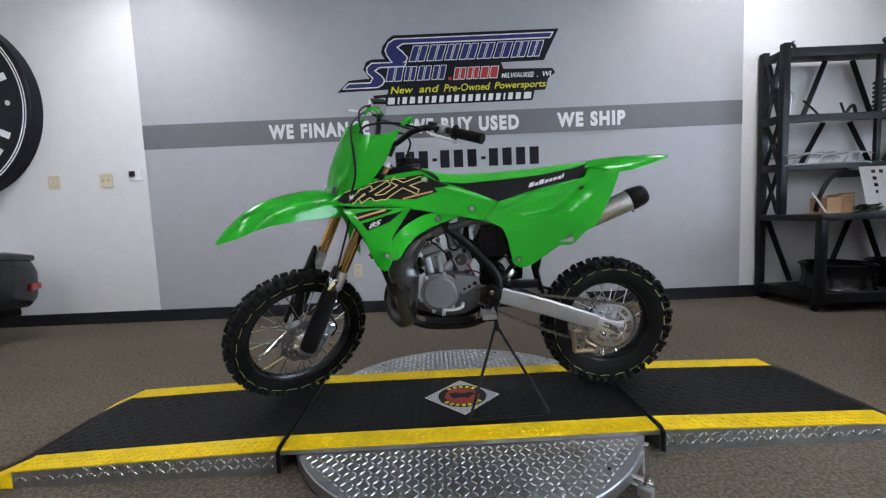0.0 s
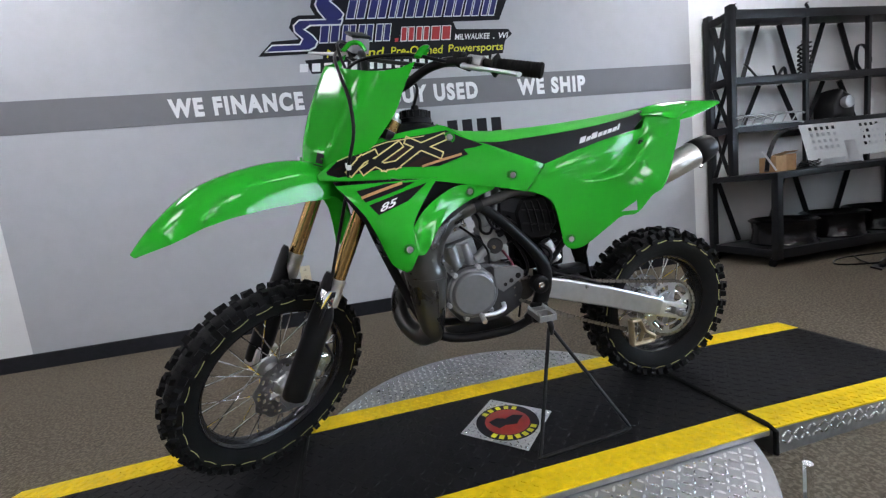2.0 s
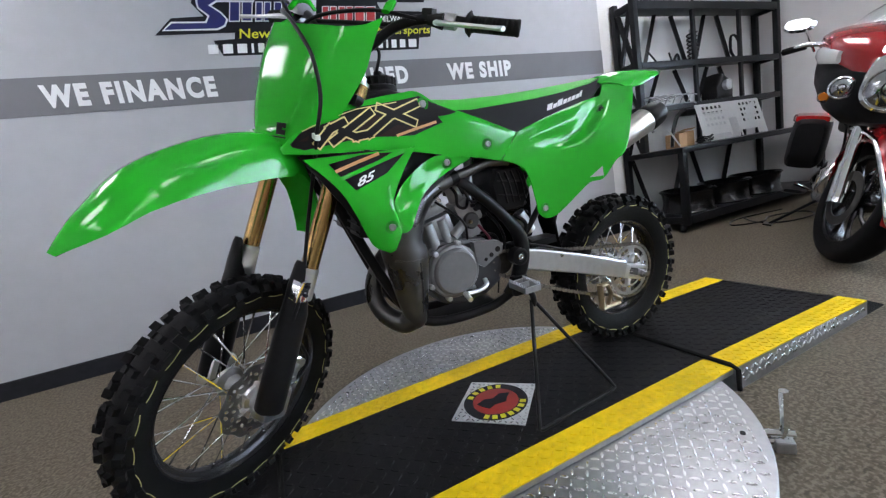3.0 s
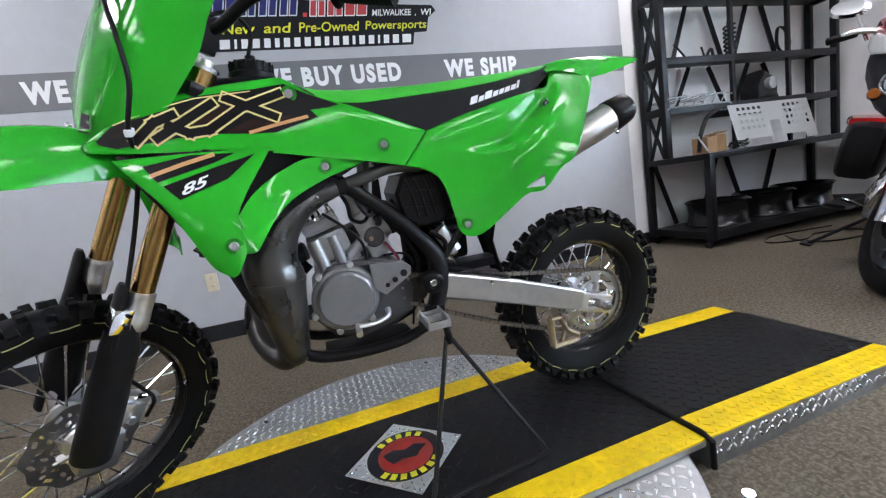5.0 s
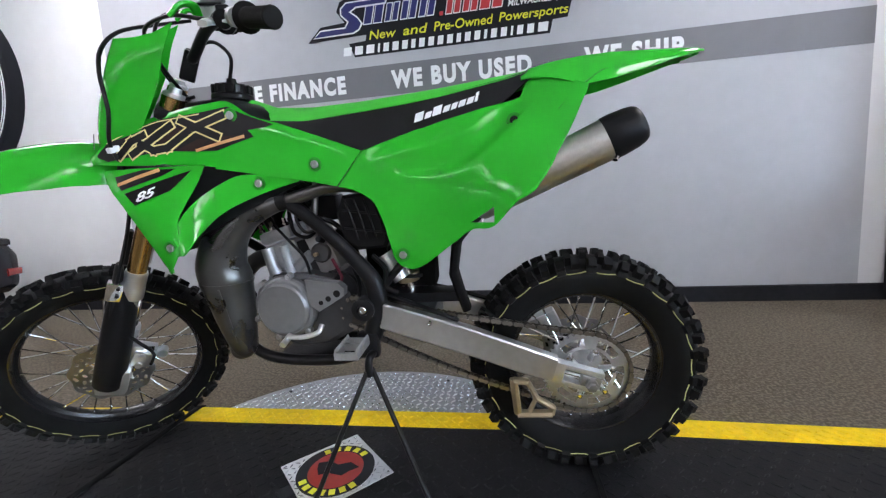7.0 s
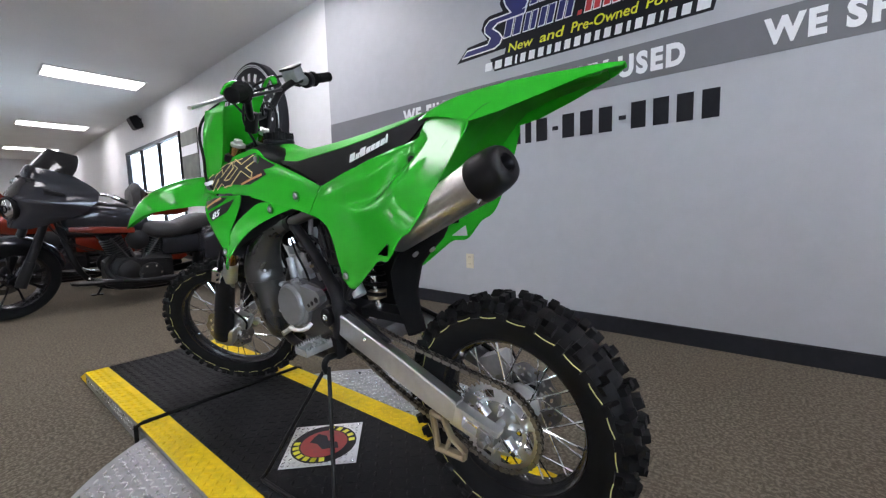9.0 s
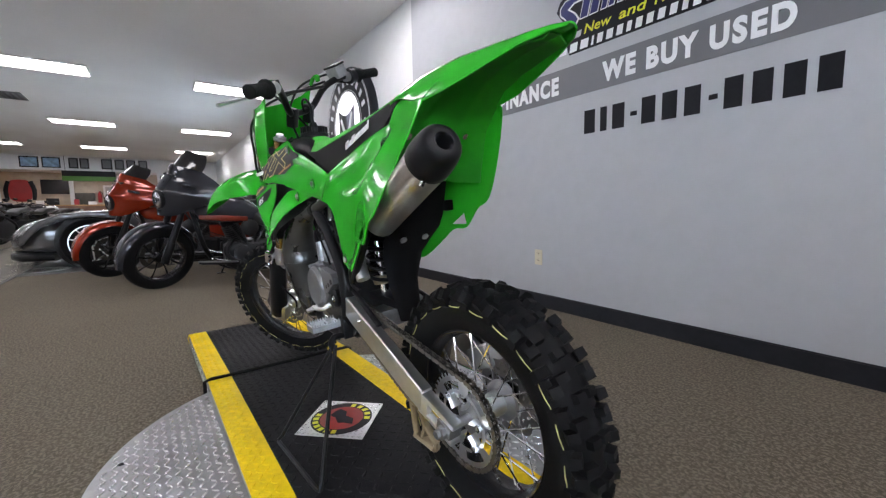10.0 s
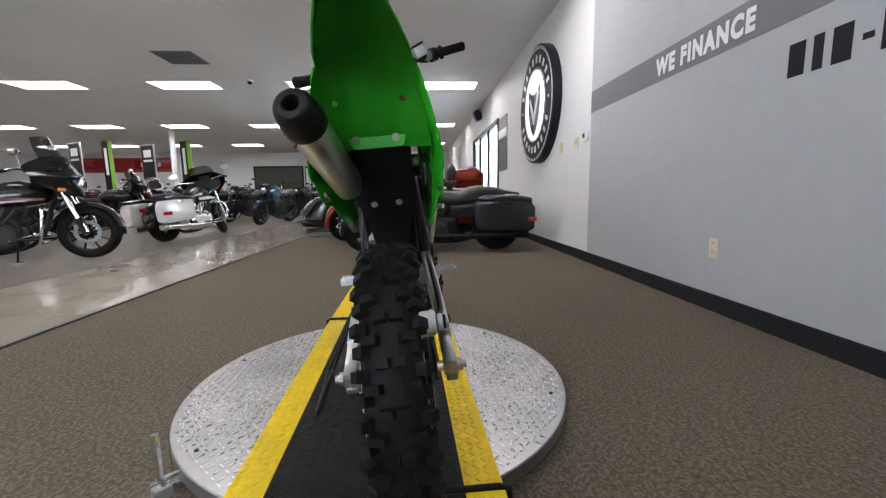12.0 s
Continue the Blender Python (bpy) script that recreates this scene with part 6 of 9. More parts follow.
# rear fender
tx = [0.482, 0.50, 0.53, 0.56, 0.60, 0.66, 0.73, 0.79, 0.825, 0.842]
tt = [0.915, 0.926, 0.933, 0.937, 0.940, 0.942, 0.943, 0.943, 0.942, 0.941]
tw = [0.088, 0.090, 0.092, 0.094, 0.093, 0.086, 0.068, 0.049, 0.031, 0.012]
te = [0.906, 0.908, 0.905, 0.898, 0.885, 0.893, 0.910, 0.926, 0.934, 0.938]
rows = []
for i in range(41):
    x = tx[0] + (tx[-1] - tx[0]) * i / 40
    tp, w, ed = (float(np.interp(x, tx, a)) for a in (tt, tw, te))
    row = []
    for j in range(21):
        q = -1 + 2 * j / 20
        y = w * math.copysign(1 - (1 - abs(q)) ** 1.4, q)
        f = max(0, (abs(q) - 0.40) / 0.60)
        ridge = 0.003 * max(0, 1 - abs(abs(q) - 0.50) / 0.22) * max(0, min(1, (32 - i) / 12))
        row.append((x - 0.0 * f, y, tp - 0.004 * q * q + ridge - (tp - ed) * f ** 1.7))
    rows.append(row)
bp("rear_fender", sheet(bmesh.new(), rows, 0.003, (0, 0, 1)), "green", "glossy green rear fender", 50)
# its underside, one deep shell down to the black inner guard
rows = []
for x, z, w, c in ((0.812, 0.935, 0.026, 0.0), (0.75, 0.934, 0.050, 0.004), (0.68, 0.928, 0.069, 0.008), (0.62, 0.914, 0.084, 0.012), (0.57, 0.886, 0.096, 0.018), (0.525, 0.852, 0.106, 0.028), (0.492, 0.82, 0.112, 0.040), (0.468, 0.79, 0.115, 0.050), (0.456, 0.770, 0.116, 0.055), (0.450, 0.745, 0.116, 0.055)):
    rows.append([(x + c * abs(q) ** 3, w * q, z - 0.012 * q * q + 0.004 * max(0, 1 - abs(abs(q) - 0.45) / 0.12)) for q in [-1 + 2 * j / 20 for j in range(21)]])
# colour darkened for the shade under the fender
bp("under_fender", sheet(bmesh.new(), rows, 0.003, (1, 0, -0.6)), "green_shaded", "matte green fender underside, darkened to look shaded", 50)
bp("tail_bracket", boxed(-0.003, 0.003, -0.066, 0.066, -0.013, 0.013, bevel=0.002), "green_pale", "pale green mounting strip", 35, place=pose(0.4585, -0.003, 0.757, 0, 25, 0))
for y in (-0.048, 0.041):
    bp("bolt", lathed([(0.010, 0), (0.010, 0.003), (0.0065, 0.004), (0.0065, 0.008)], 14, Matrix.Translation((0.4615, y, 0.764)) @ pose(0, 0, 0, 0, 118, 0)), "alu")
    bp("bolt", lathed([(0.007, 0), (0.007, 0.005)], 10, Matrix.Translation((0.522, y * 1.6, 0.836)) @ pose(0, 0, 0, 0, 130, 0)), "chrome")
rows = []
for x, z, w in ((0.449, 0.748, 0.073), (0.436, 0.71, 0.074), (0.420, 0.665, 0.075), (0.402, 0.637, 0.075), (0.374, 0.612, 0.070), (0.338, 0.57, 0.058), (0.326, 0.50, 0.044), (0.338, 0.45, 0.037), (0.352, 0.405, 0.034)):
    rows.append([(x - 0.012 * abs(q) ** 4, w * q, z) for q in [-1 + 2 * j / 10 for j in range(11)]])
bp("inner_mudguard", sheet(bmesh.new(), rows, 0.008, (1, 0, -0.5)), "flap_black", "black inner mudguard", 50)
bp("guard_clip", boxed(-0.012, 0.004, 0.070, 0.092, -0.014, 0.012, bevel=0.004), "flap_black", "", 35, place=pose(0.428, 0, 0.688))
for y in (-0.031, 0.031):
    bp("bolt", lathed([(0.0085, 0), (0.0085, 0.004), (0.005, 0.0055)], 12, Matrix.Translation((0.386, y, 0.617)) @ pose(0, 0, 0, 0, 132, 0)), "alu")

# air box behind the carburettor
bm = bmesh.new()
secs = []
for y, g in ((-0.078, 0.88), (-0.070, 1.0), (0.06, 1.0)):
    o = [(0.078, 0.60), (0.066, 0.66), (0.085, 0.70), (0.155, 0.705), (0.185, 0.68), (0.20, 0.62), (0.175, 0.578), (0.11, 0.575)]
    secs.append([Vector((0.13 + (x - 0.13) * g, y, 0.64 + (z - 0.64) * g)) for x, z in o])
skin(bm, secs)
bp("air_box", bm, "plastic_black", "ribbed black air box", 30)
for i in range(4):
    x = 0.092 + 0.021 * i
    bp("air_box_rib", tubed([(x, -0.081, 0.690), (x + 0.012, -0.083, 0.650), (x + 0.022, -0.081, 0.600)], 0.0028, 6, 8), "plastic_black", "", 40)
for z in (0.62, 0.66):
    bp("air_box_rib", tubed([(0.085, -0.0815, z + 0.008), (0.18, -0.0815, z - 0.006)], 0.0024, 6), "plastic_black", "", 40)

M["arm_alu"] = surface("arm_alu", (0.60, 0.605, 0.615), 0.36, metal=1.0, var=0.08, grain=60, stain=6, rough_var=0.09, bump=0.05, bump_scale=500)
# swing arm, chain, shock -----------------------------------------------------
for s in (-1, 1):
    ya = s * 0.098
    secs = []
    for x, zc, h, y in ((0.135, 0.430, 0.029, s * 0.086), (0.20, 0.412, 0.031, s * 0.092), (0.35, 0.365, 0.031, s * 0.098), (0.47, 0.322, 0.030, s * 0.102), (0.535, 0.300, 0.027, s * 0.103)):
        tilt = Vector((0.29, 0, 0.957))
        w = 0.0135
        secs.append([Vector((x, y + a * w, zc)) + tilt * b * h for a, b in ((-1, -0.88), (-0.8, -1), (0.8, -1), (1, -0.88), (1, 0.88), (0.8, 1), (-0.8, 1), (-1, 0.88))])
    bm = bmesh.new()
    skin(bm, secs)
    bp("swing_arm", bm, "arm_alu", "brushed aluminium swing arm", 30)
    # forged axle end
    bm = bmesh.new()
    em = Matrix.Translation((0.585, s * 0.103, 0.281)) @ pose(0, 0, 0, 0, 16.5, 0)
    block(bm, -0.062, 0.050, -0.012, 0.012, 0.012, 0.024, bevel=0.003, m=em)
    block(bm, -0.062, 0.050, -0.012, 0.012, -0.026, -0.014, bevel=0.003, m=em)
    block(bm, -0.062, -0.032, -0.013, 0.013, -0.026, 0.024, bevel=0.003, m=em)
    # same metal on both sides; the right one is darkened to look less lit
    bp("axle_end", bm, "alu" if s < 0 else "alu_cast", "forged axle end", 30)
    bp("axle_block", boxed(0.005, 0.046, -0.015, 0.015, -0.013, 0.011, bevel=0.002), "alu_cast", "", 30, place=em)
    bp("chain_adjuster", tubed([em @ Vector((-0.036, 0, 0)), em @ Vector((0.004, 0, 0))], 0.0055, 10), "chrome", "", 30)
    bp("axle_nut", lathed([(0.014, -0.004), (0.014, 0.014), (0.009, 0.015), (0.009, 0.022), (0.0, 0.023)], 6 if s < 0 else 16, Matrix.Translation((0.61, s * 0.114, 0.270)) @ pose(0, 0, 0, 90 if s < 0 else -90)), "alu_cast", "", 20)
bp("swing_cross", boxed(0.20, 0.27, -0.085, 0.085, 0.37, 0.42, bevel=0.01), "alu_cast", "", 30)
bp("rear_axle", tubed([(0.61, -0.115, 0.270), (0.61, 0.115, 0.270)], 0.009, 12), "alu")


def sprocket(r, teeth, at, y, name):
    bm = bmesh.new()
    n = teeth * 4
    outer = []
    for k in range(n):
        a = 2 * math.pi * k / n
        outer.append(r + (0.004 if k % 4 in (1, 2) else -0.003))
    grid = []
    radii = [0.60, 0.68, 0.86, 0.93]
    for f in radii:
        grid.append([bm.verts.new((r * f * math.sin(2 * math.pi * k / n), 0, r * f * math.cos(2 * math.pi * k / n))) for k in range(n)])
    grid.append([bm.verts.new((outer[k] * math.sin(2 * math.pi * k / n), 0, outer[k] * math.cos(2 * math.pi * k / n))) for k in range(n)])
    for i in range(4):
        for k in range(n):
            if i == 1 and (k % (n // 6)) > n // 6 * 0.28:
                continue
            q = (k + 1) % n
            bm.faces.new((grid[i][k], grid[i][q], grid[i + 1][q], grid[i + 1][k]))
    bmesh.ops.solidify(bm, geom=bm.faces, thickness=0.006)
    for v in bm.verts:
        v.co.y += y
    return bp(name, bm, "alu", "silver rear sprocket", 20, place=at)


RS = 0.094
sprocket(RS, 44, Matrix.Translation(REAR_AXLE), -0.068, "rear_sprocket")
for k in range(6):
    a = radians(60 * k + 12)
    bp("sprocket_arm", tubed([(0.61 + 0.030 * math.sin(a), -0.066, 0.27 + 0.030 * math.cos(a)), (0.61 + 0.060 * math.sin(a + .1), -0.066, 0.27 + 0.060 * math.cos(a + .1))], [0.012, 0.009], 8, flat=0.4), "alu", "", 35)
    bp("sprocket_bolt", lathed([(0.0075, 0), (0.0075, 0.006), (0.004, 0.007)], 6, Matrix.Translation((0.61 + 0.056 * math.sin(a + .1), -0.073, 0.27 + 0.056 * math.cos(a + .1))) @ pose(0, 0, 0, 90)), "chrome", "", 0)
# chain as a loop round two sprockets
c1, r1, c2, r2 = Vector((0.085, 0.425)), 0.036, Vector((0.61, 0.270)), RS + 0.001
dv = c2 - c1
D, base_a = dv.length, math.atan2(dv.y, dv.x)
off = math.asin((r2 - r1) / D)
loop = []
up_n = base_a + math.pi / 2 + off
lo_n = base_a - math.pi / 2 - off
p0 = c1 + Vector((math.cos(up_n), math.sin(up_n))) * r1
p1 = c2 + Vector((math.cos(up_n), math.sin(up_n))) * r2
p2 = c2 + Vector((math.cos(lo_n), math.sin(lo_n))) * r2
p3 = c1 + Vector((math.cos(lo_n), math.sin(lo_n))) * r1
for i in range(40):
    t_ = i / 40
    loop.append(p0.lerp(p1, t_) + Vector((0, -0.006 * math.sin(math.pi * t_))))
span = (up_n - lo_n) % (2 * math.pi)
for i in range(30):
    a = up_n - span * i / 30
    loop.append(c2 + Vector((math.cos(a), math.sin(a))) * r2)
for i in range(40):
    t_ = i / 40
    loop.append(p2.lerp(p3, t_) + Vector((0, -0.016 * math.sin(math.pi * t_))))
span2 = 2 * math.pi - span
for i in range(16):
    a = lo_n - span2 * i / 16
    loop.append(c1 + Vector((math.cos(a), math.sin(a))) * r1)
loop.append(loop[0])
run = [0.0]
for a, b in zip(loop, loop[1:]):
    run.append(run[-1] + (b - a).length)
links = int(run[-1] / 0.0127 / 2) * 2
pts = []
for i in range(links):
    s_ = run[-1] * i / links
    pts.append(Vector((float(np.interp(s_, run, [q.x for q in loop])), float(np.interp(s_, run, [q.y for q in loop])))))
chain = bp("chain", tubed([(q.x, -0.0675, q.y) for q in pts + pts[:1]], 0.0018, 6, cap=False), "chain_steel", "dark steel drive chain", 60)
def link_mesh(offset, mat):
    """Two waisted side plates and a roller, one pitch long."""
    bm = bmesh.new()
    for sy in (-offset - 0.0014, offset):
        o = []
        for k in range(16):
            a = 2 * math.pi * k / 16
            c = math.cos(a)
            o.append((math.copysign(0.0062, c) * min(1, abs(c) * 3) + 0.0056 * c * abs(c), 0.0058 * math.sin(a) * (1 if abs(c) > 0.25 else 0.62)))
        prism(bm, o, 0.0014, Matrix.Translation((0, sy, 0)))
    tube(bm, [(0.00635, -offset - 0.002, 0), (0.00635, offset + 0.002, 0)], 0.0030, 8)
    me = bpy.data.meshes.new("chain_link")
    bm.to_mesh(me)
    bm.free()
    me.materials.append(M[mat])
    return me


M["chain_pale"] = surface("chain_pale", (0.22, 0.20, 0.175), 0.35, metal=0.9, var=0.25, grain=90)
outer_link, inner_link = link_mesh(0.0060, "chain_pale"), link_mesh(0.0040, "chain_steel")
for i in range(links):
    a, b = pts[i], pts[(i + 1) % links]
    c = (a + b) / 2
    share("chain_link", outer_link if i % 2 else inner_link, chain, Matrix.Translation((c.x, -0.0675, c.y)) @ pose(0, 0, 0, 0, -math.degrees(math.atan2(b.y - a.y, b.x - a.x)), 0))
bp("chain_slider", tubed([(0.15, -0.075, 0.472), (0.25, -0.085, 0.440), (0.33, -0.09, 0.408)], 0.008, 8, 10, flat=0.5), "plastic_black", "", 50)
bolt(0.268, -0.1125, 0.412, 0.006, recess=False)
# chain guide plate with two openings
outer = [(0.418, 0.288), (0.470, 0.286), (0.500, 0.232), (0.560, 0.205), (0.552, 0.180), (0.440, 0.176), (0.428, 0.205)]
for a, b, w in (((0.424, 0.288), (0.436, 0.182), 0.014), ((0.424, 0.284), (0.472, 0.282), 0.014), ((0.470, 0.284), (0.505, 0.226), 0.012), ((0.503, 0.230), (0.558, 0.202), 0.012), ((0.556, 0.206), (0.550, 0.184), 0.012), ((0.552, 0.184), (0.434, 0.181), 0.015), ((0.500, 0.232), (0.474, 0.186), 0.010)):
    (ax, az), (bx, bz) = [(0.446 + (u - 0.424) * 0.66, 0.174 + (v - 0.181) * 0.82) for u, v in (a, b)]
    bp("chain_guide", tubed([(ax, -0.086, az), (bx, -0.086, bz)], w / 2 * 1.5, 8, flat=0.75), "guide_bronze", "bronze coloured chain guide", 35)
# shock with its spring
sa, sb = Vector((0.175, 0.0, 0.73)), Vector((0.205, 0.0, 0.45))
bp("shock_body", tubed([sa, sa.lerp(sb, 0.46), sa.lerp(sb, 0.47)], [0.020, 0.018, 0.011], 16), "frame_black")
hel = []
for i in range(121):
    t_ = i / 120
    a = 2 * math.pi * 7 * t_
    hel.append(sa.lerp(sb, 0.15 + 0.7 * t_) + Vector((0.033 * math.cos(a), 0.033 * math.sin(a), 0)))
bp("shock_rod", tubed([sa.lerp(sb, 0.45), sb], 0.0125, 12), "chrome", "polished shock rod", 40)
bp("spring_collar", tubed([sa.lerp(sb, 0.82), sa.lerp(sb, 0.90)], [0.030, 0.026], 18), "guide_bronze", "bronze spring collar", 35)
# added block, no real part; fills the gap behind the shock with dark
bp("air_box_boot", boxed(0.09, 0.27, 0.012, 0.070, 0.455, 0.63, bevel=0.02), "flap_black", "black block added to darken the gap behind the shock", 40)
bp("shock_spring", tubed(hel, 0.0055, 8), "frame_black", "black coil spring", 50)
bp("shock_reservoir", tubed([(0.165, -0.055, 0.56), (0.20, -0.058, 0.50)], 0.019, 16), "alu", "", 35)
bp("linkage", boxed(0.16, 0.33, -0.03, 0.03, 0.43, 0.455, bevel=0.006), "frame_black")
bp("shock_hose", tubed([(0.14, -0.07, 0.56), (0.17, -0.08, 0.53), (0.165, -0.078, 0.49), (0.19, -0.07, 0.47)], 0.006, 8, 16), "hose", "", 50)
# rear brake on the far side
bm = bmesh.new()
block(bm, -0.035, 0.035, 0.045, 0.085, -0.022, 0.030, bevel=0.008)
block(bm, -0.028, 0.028, 0.085, 0.100, -0.016, 0.022, bevel=0.006)
bp("rear_caliper", bm, "alu_dull", "rear brake caliper", 35, place=pose(0.535, 0, 0.335, 0, -25, 0))
bp("caliper_cover", boxed(-0.030, 0.030, 0.100, 0.106, -0.012, 0.018, bevel=0.003), "frame_black", "", 35, place=pose(0.535, 0, 0.335, 0, -25, 0))
for dx, dz in ((-0.02, 0.004), (0.02, 0.004), (0.0, -0.010)):
    bp("caliper_pin", tubed([(0.535 + dx, 0.104, 0.335 + dz), (0.535 + dx, 0.112, 0.335 + dz)], 0.006, 8), "alu_cast", "", 30)
bp("rear_brake_hose", tubed([(0.52, 0.088, 0.350), (0.49, 0.100, 0.352), (0.40, 0.101, 0.388), (0.25, 0.096, 0.434), (0.12, 0.100, 0.452)], 0.0065, 8, 24), "hose", "", 50)
bp("caliper_stay", boxed(0.53, 0.63, 0.066, 0.075, 0.25, 0.30, bevel=0.004), "frame_black", "", 30)
bp("brake_pedal", tubed([(0.12, 0.10, 0.35), (0.05, 0.125, 0.335), (-0.07, 0.14, 0.36)], 0.007, 10, 16), "alu_cast", "", 50)

# ---- the stand that holds the bike ----
stand = thing("triangle_stand", "thin black steel triangle stand under the bike's frame", "stand", TURN)
part("stand_hook", tubed([(0.128, -0.012, 0.408), (0.128, -0.050, 0.408), (0.128, -0.062, 0.392), (0.128, -0.056, 0.37)], 0.009, 12, 14), M["frame_black"], stand, "", 50)
part("stand_leg", tubed([(0.124, -0.055, 0.385), (0.010, -0.180, 0.105), (0.001, -0.189, 0.091), (0.012, -0.190, 0.0885), (0.27, -0.172, 0.0885), (0.292, -0.169, 0.093), (0.286, -0.162, 0.108), (0.132, -0.052, 0.385)], 0.0055, 12), M["frame_black"], stand, "bent black rod legs", 60)

# ---- other vehicles ----
M["paint_grey"] = surface("paint_grey", (0.020, 0.021, 0.026), 0.12, metal=0.1, var=0.08, grain=400, stain=2, coat=0.3, spec=0.35)
M["paint_orange"] = surface("paint_orange", (0.22, 0.020, 0.006), 0.12, metal=0.3, var=0.1, grain=400, stain=2, coat=0.4, spec=0.4)
M["paint_black"] = surface("paint_black", (0.007, 0.007, 0.008), 0.15, var=0.15, grain=100, coat=0.3, spec=0.3)
M["paint_red"] = surface("paint_red", (0.34, 0.012, 0.014), 0.15, metal=0.2, var=0.1, grain=300, coat=0.9)
M["paint_white"] = surface("paint_white", (0.70, 0.70, 0.69), 0.2, var=0.03, coat=0.8)
M["paint_maroon"] = surface("paint_maroon", (0.07, 0.012, 0.010), 0.18, metal=0.3, var=0.1, coat=0.8)
M["paint_blue"] = surface("paint_blue", (0.006, 0.055, 0.10), 0.2, metal=0.3, var=0.1, coat=0.7)
M["paint_car"] = surface("paint_car", (0.11, 0.112, 0.12), 0.2, metal=0.5, var=0.06, grain=300, coat=0.8)
M["leather"] = surface("leather", (0.016, 0.015, 0.015), 0.45, var=0.25, grain=90, bump=0.3, bump_scale=250)
M["dark_engine"] = surface("dark_engine", (0.014, 0.014, 0.015), 0.45, spec=0.3, metal=0.2, var=0.25, grain=60, bump=0.1)
M["smoke_glass"] = glassy("smoke_glass", (0.25, 0.26, 0.28), 0.03)
M["clear_shield"] = glassy("clear_shield", (0.90, 0.93, 0.95), 0.02, 1.2)
M["dark_shield"] = surface("dark_shield", (0.008, 0.008, 0.009), 0.1, var=0.1)
M["stripe_red"] = surface("stripe_red", (0.20, 0.025, 0.012), 0.25, var=0.1)
M["lens_red"] = surface("lens_red", (0.30, 0.012, 0.010), 0.12, var=0.1, coat=0.6)
M["lens_amber"] = surface("lens_amber", (0.55, 0.16, 0.015), 0.15, var=0.1, coat=0.5)
M["lamp_bowl"] = surface("lamp_bowl", (0.45, 0.46, 0.48), 0.12, metal=1.0, var=0.05)


def hull(secs, n=20, axis="x", cap=True):
    """A rounded body through cross-sections (position, half width, low, high, roundness, sideways shift)."""
    loops = []
    for s in secs:
        x, w, z0, z1 = s[:4]
        p = s[4] if len(s) > 4 else 0.6
        dy = s[5] if len(s) > 5 else 0.0
        ring = []
        for i in range(n):
            a = 2 * math.pi * i / n
            c, q = math.cos(a), math.sin(a)
            ring.append(Vector((x, dy + w * math.copysign(abs(c) ** p, c), (z0 + z1) / 2 + (z1 - z0) / 2 * math.copysign(abs(q) ** p, q))))
        loops.append(ring)
    bm = bmesh.new()
    skin(bm, loops, True, cap)
    return bm


def arch(R, w, thick, a0, a1, n=28, m=8, drop=0.35):
    """A fender: part of a ring about the y axis from a0 to a1 (degrees, 0 forwards, 90 up)."""
    rows = []
    for i in range(n + 1):
        a = radians(a0 + (a1 - a0) * i / n)
        taper = min(1, 0.55 + 3.0 * min(i, n - i) / n)
        row = []
        for j in range(m + 1):
            q = -1 + 2 * j / m
            r = R - w * drop * q ** 4
            row.append((r * math.cos(a), w * q * taper, r * math.sin(a)))
        rows.append(row)
    return sheet(bmesh.new(), rows, thick)


def road_wheel(t, name, x, R, w, mat_rim, spokes=9, y=0.0, rim_f=0.70):
    m = Matrix.Translation((x, y, R))
    turn = pose(0, 0, 0, 90)
    r = R * rim_f
    prof = [(r, -w * 0.42), (r + (R - r) * 0.5, -w * 0.5), (R - 0.018, -w * 0.40), (R - 0.004, -w * 0.2), (R, 0), (R - 0.004, w * 0.2), (R - 0.018, w * 0.40), (r + (R - r) * 0.5, w * 0.5), (r, w * 0.42)]
    ty = part(name + "_tyre", lathed(prof, 48, turn, True), M["tyre"], t, "black road tyre", 50, m)
    rim = part(name + "_rim", lathed([(r + 0.004, -w * 0.40), (r - 0.012, -w * 0.34), (r - 0.02, 0), (r - 0.012, w * 0.34), (r + 0.004, w * 0.40), (r, 0)], 40, turn, True), M[mat_rim], t, "", 40, m)
    part(name + "_hub", lathed([(0.045, -w * 0.4), (0.055, -w * 0.2), (0.055, w * 0.2), (0.045, w * 0.4)], 20, turn), M[mat_rim], t, "", 40, m)
    for k in range(spokes):
        a = 360 / spokes * k
        bm = bmesh.new()
        tube(bm, [(0, -w * 0.10, 0.045), (0.01, -w * 0.14, r * 0.5), (0.0, -w * 0.10, r - 0.01)], [0.016, 0.010, 0.014], 6, flat=0.6)
        part("wheel_spoke", bm, M[mat_rim], rim, "", 50, Matrix.Rotation(radians(a), 4, "Y"))
    part(name + "_disc", lathed([(r * 0.42, 0), (r * 0.62, 0), (r * 0.62, 0.005), (r * 0.42, 0.005)], 40, Matrix.Translation((0, -w * 0.62, 0)) @ turn, True), M["chain_steel"], t, "", 30, m)
    return ty


